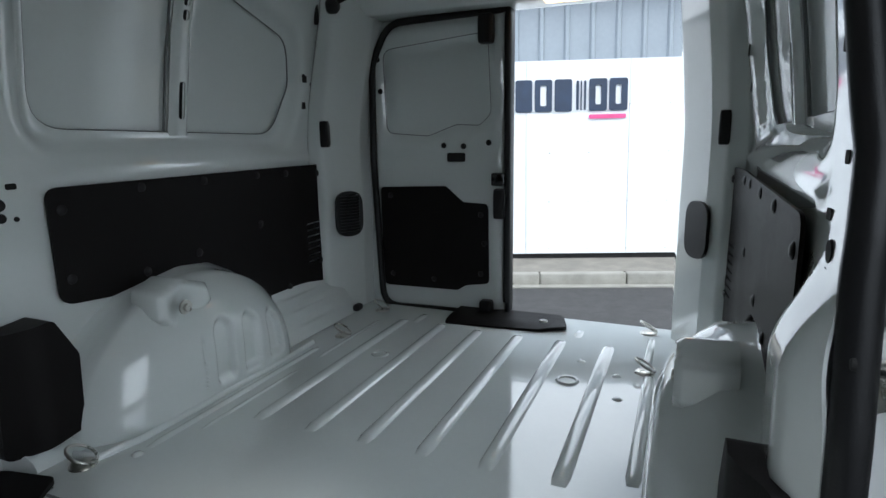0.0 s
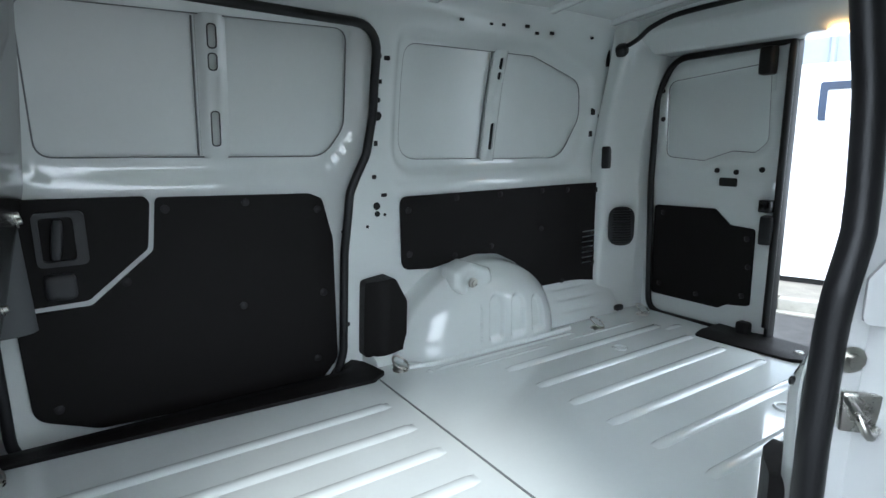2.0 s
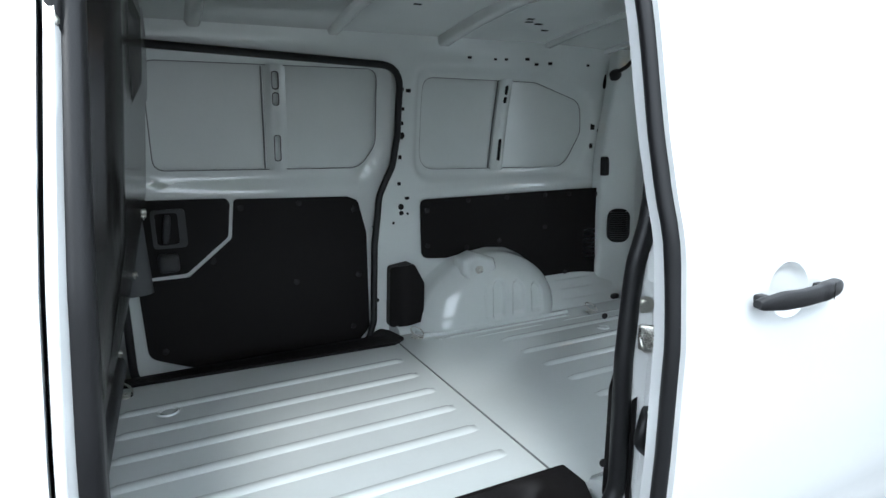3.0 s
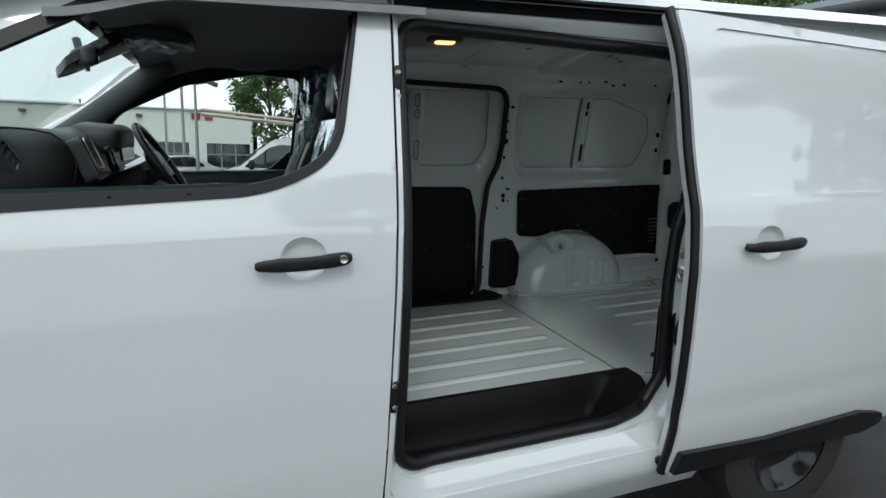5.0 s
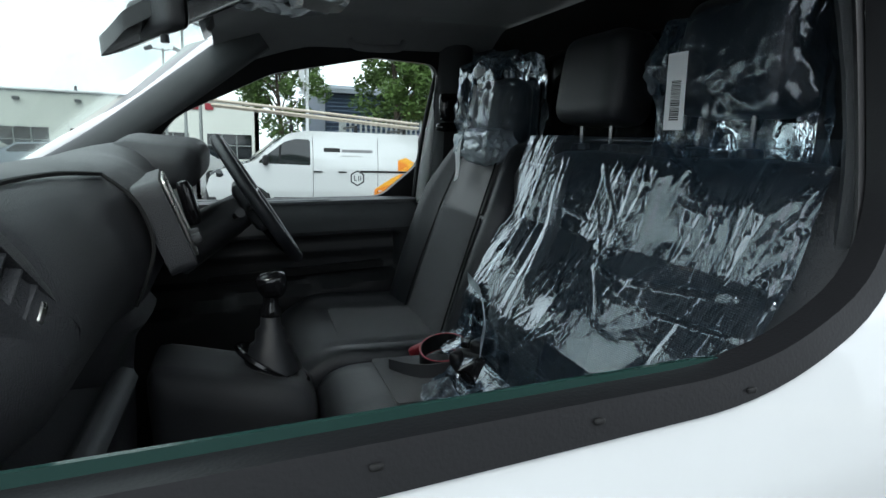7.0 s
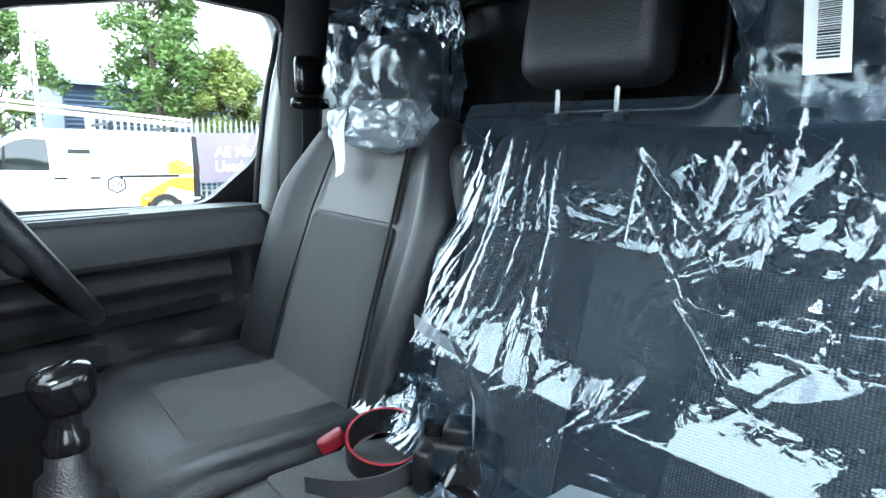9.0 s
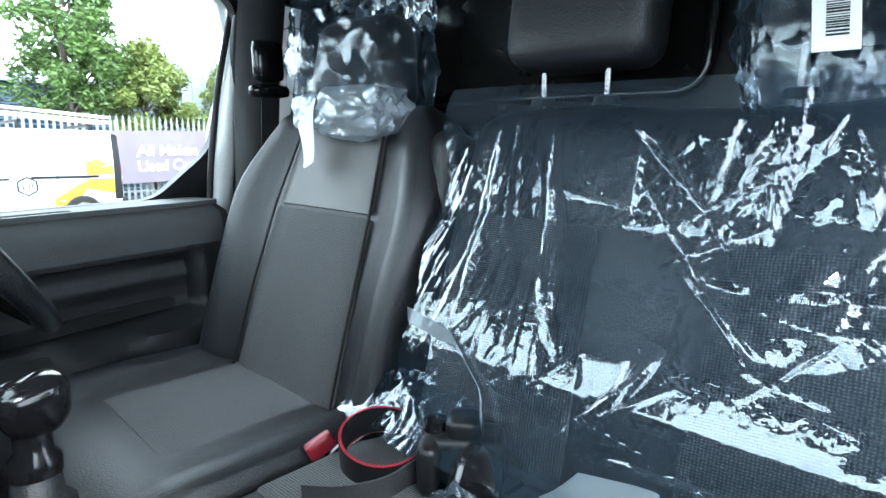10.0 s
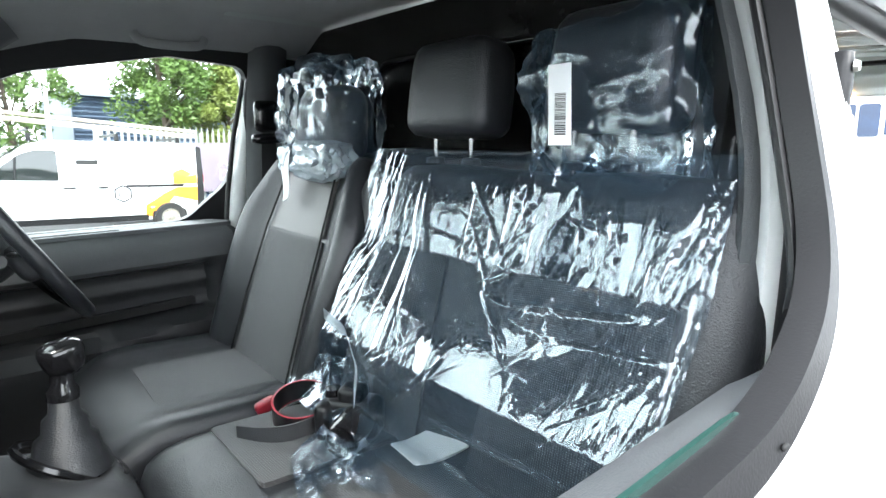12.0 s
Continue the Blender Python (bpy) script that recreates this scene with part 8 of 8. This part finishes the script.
blue = out_thing("blue_shed", "dark blue-grey profiled-steel shed", "building", (6, 24, 0))
bm = bmesh.new()
for i in range(26):
    z = 0.15 * i
    q = [bm.verts.new((2.0, 21.0, z)), bm.verts.new((12.0, 21.0, z)), bm.verts.new((12.0, 20.94, z + 0.10)), bm.verts.new((2.0, 20.94, z + 0.10)), bm.verts.new((12.0, 21.0, z + 0.15)), bm.verts.new((2.0, 21.0, z + 0.15))]
    bm.faces.new(q[:4])
    bm.faces.new([q[3], q[2], q[4], q[5]])
part("wall", bm, BLUE_CLAD, blue, "horizontal dark blue cladding", 10)
part("end_wall", block((2.0, 25, 1.95), (0.1, 8, 3.9), 0), BLUE_CLAD, blue)
part("roof", block((7, 25, 3.98), (10.4, 8.6, 0.14), 0, pose(0, 0, 0, 4, 0, 0)), CLADDING, blue)
part("gutter", tube([(1.9, 20.8, 3.75), (12, 20.8, 3.75)], 0.1, 8), CLADDING, blue)
grey_wall = out_thing("corrugated_wall", "tall grey profiled boundary wall", "wall", (7, 17.4, 0), kind="structure")
bm = bmesh.new()
xs = []
u = 5.4
while u < 14:
    xs += [(u, 17.4), (u + 0.2, 17.4), (u + 0.23, 17.34), (u + 0.3, 17.34), (u + 0.33, 17.4)]
    u += 0.36
lo = [bm.verts.new((a, b, 0)) for a, b in xs]
hi = [bm.verts.new((a, b, 4.3)) for a, b in xs]
for i in range(len(xs) - 1):
    bm.faces.new([lo[i], lo[i + 1], hi[i + 1], hi[i]])
part("wall_sheet", bm, CLADDING, grey_wall, "", 20)

# palisade fence and the banner tied to it
fence = out_thing("palisade_fence", "tall galvanised steel palisade fence", "fence", (6, 15.2, 0))
pale = bmesh.new()
pts = [(-0.033, 0.0), (0.033, 0.0), (0.033, 2.25), (0.0, 2.42), (-0.033, 2.25)]
pale = sheet(pts, [], lambda x, z, d: (x, 0.012 * (1 - (x / 0.033) ** 2) * -1 + d, z), 0.004, 3.0)
first = part("pale", pale, GALV, fence)
for vv in first.data.vertices:
    vv.co += BASES[fence]
first.location = Vector((1.5, 15.16, 0.05)) - BASES[fence]
for i in range(1, 66):
    o = new("pale", first.data)
    o.parent = fence
    o.location = Vector((1.5 + i * 0.150, 15.16, 0.05)) - BASES[fence]
for z in (0.5, 2.0):
    part("fence_rail", block((6.4, 15.22, z), (9.9, 0.05, 0.05), 0.005), GALV, fence)
for i in range(5):
    part("fence_post", block((1.6 + i * 2.45, 15.26, 1.15), (0.09, 0.09, 2.3), 0.01), GALV, fence)
ban = out_thing("banner", "lilac-grey advertising banner tied to the fence", "banner", (5.5, 15.05, 0.8))
part("banner_cloth", sheet(rrect(3.75, 0.74, 8.2, 2.06, 0.02, 2), [], lambda x, z, d: (x, 15.04 + 0.025 * math.sin(x * 2.1 + z) + 0.012 * math.sin(x * 7 + z * 3) + d, z + 0.03 * math.sin(x * 1.3)), 0.004, 0.12), BANNER, ban)
for words, z in (("All Makes", 1.42), ("Used Cars", 1.03)):
    cu = bpy.data.curves.new("banner_words", "FONT")
    cu.body, cu.size, cu.extrude, cu.offset = words, 0.40, 0.002, 0.006
    cu.space_character = 0.97
    tmp = new("banner_words", cu)
    dg = bpy.context.evaluated_depsgraph_get()
    me = bpy.data.meshes.new_from_object(tmp.evaluated_get(dg))
    bpy.data.objects.remove(tmp)
    wb = bmesh.new()
    wb.from_mesh(me)
    bpy.data.meshes.remove(me)
    x1 = max(v.co.x for v in wb.verts)
    for v in wb.verts:
        x = 4.40 + v.co.x * 1.62 / x1
        zz = z + v.co.y
        v.co = Vector((x, 15.028 + 0.025 * math.sin(x * 2.1 + zz) + 0.012 * math.sin(x * 7 + zz * 3) - v.co.z - 0.006, zz + 0.03 * math.sin(x * 1.3)))
    part("banner_words", wb, BOARD, ban, "white banner lettering")


for ob in (fence, ban, blue, grey_wall, flag):
    ob.location.x += 0.22


# ---- trees ----
def leaf_cloud(centres, per, size, seed):
    rnd = random.Random(seed)
    verts, faces = [], []
    for c, r in centres:
        for _ in range(per):
            d = Vector((rnd.gauss(0, 1), rnd.gauss(0, 1), rnd.gauss(0, 0.8)))
            d = d.normalized() * (rnd.random() ** 0.45) * r
            p = Vector(c) + d
            a = Vector((rnd.gauss(0, 1), rnd.gauss(0, 1), rnd.gauss(0, 0.6))).normalized()
            b = a.orthogonal().normalized()
            b = (b * math.cos(k := rnd.uniform(0, 6.28)) + a.cross(b) * math.sin(k)).normalized()
            s = size * rnd.uniform(0.6, 1.3)
            n = a.cross(b) * 0.15 * s
            i = len(verts)
            verts += [p - a * s, p + b * s * 0.42 + n, p + a * s, p - b * s * 0.42 + n]
            faces += [(i, i + 1, i + 2), (i, i + 2, i + 3)]
    return verts, faces


def tree(x, y, h, spread, seed, label, mat=LEAF, per=150, clumps=60, size=0.085, low=0.35):
    rnd = random.Random(seed)
    t = out_thing("tree", label, "tree", (x, y, 0))
    top = Vector((x + rnd.uniform(-0.3, 0.3), y + rnd.uniform(-0.3, 0.3), h * 0.85))
    trunk = curve_through([(x, y, 0), (x + 0.06, y, h * 0.25), (x - 0.05, y + 0.05, h * 0.55), tuple(top)], 4)
    part("trunk", tube(trunk, [0.13 * h / 6 * (1 - 0.85 * i / (len(trunk) - 1)) + 0.01 for i in range(len(trunk))], 8), BARK, t, "grey-brown trunk")
    centres = []
    limbs = bmesh.new()
    for k in range(clumps):
        z = h * (low + (1 - low) * rnd.random() ** 0.8)
        reach = spread * math.sin(math.pi * min(1, max(0.12, (z / h - low) / (1 - low) * 0.8 + 0.18))) * rnd.uniform(0.35, 1.0)
        a = rnd.uniform(0, math.tau)
        c = Vector((x + reach * math.cos(a), y + reach * math.sin(a), z))
        centres.append((c, rnd.uniform(0.28, 0.62) * spread / 1.8))
        if k % 3 == 0:
            s = Vector((x, y, max(h * 0.2, z - reach * 0.8)))
            tube([s, s.lerp(c, 0.5) + Vector((0, 0, 0.1)), c], [0.04, 0.025, 0.008], 5, bm=limbs)
    part("limbs", limbs, BARK, t)
    v, f = leaf_cloud(centres, per, size, seed + 100)
    me = bpy.data.meshes.new("crown")
    me.from_pydata([tuple(q - BASES[t]) for q in v], [], f)
    me.materials.append(mat)
    ob = new("crown", me)
    ob.parent = t
    BASES[ob] = BASES[t]
    tagged(ob, "many small green leaves with gaps", kind="stuff")
    return t


tree(3.75, 16.6, 6.6, 1.5, 1, "tall leafy green tree behind the fence", LEAF, 230, 90)
tree(5.45, 16.2, 4.3, 1.35, 2, "rounded yellow-green shrub tree behind the fence", LEAF_PALE, 230, 70, low=0.2)
tree(0.45, 20.0, 5.6, 1.7, 3, "leafy tree beside the flag pole", LEAF, 160, 70)
tree(7.85, 16.4, 4.0, 1.0, 4, "small thin tree by the grey wall", LEAF_PALE, 90, 40)
tree(12.5, 10.5, 7.2, 2.6, 5, "broad leafy tree over the steel building", LEAF, 200, 90)
tree(10.2, -7.0, 8.6, 2.6, 6, "broad leafy street tree", LEAF, 240, 110, size=0.10, low=0.42)
tree(2.5, -14.0, 8.0, 2.8, 7, "broad leafy street tree", LEAF, 160, 90, size=0.11)


# ---- set the van and what is in it on its raked wheels ----
for ob in list(scene.objects):
    if ob.parent is None and ob in BASES and not ob.get("outside"):
        ob.matrix_basis = V @ ob.matrix_basis
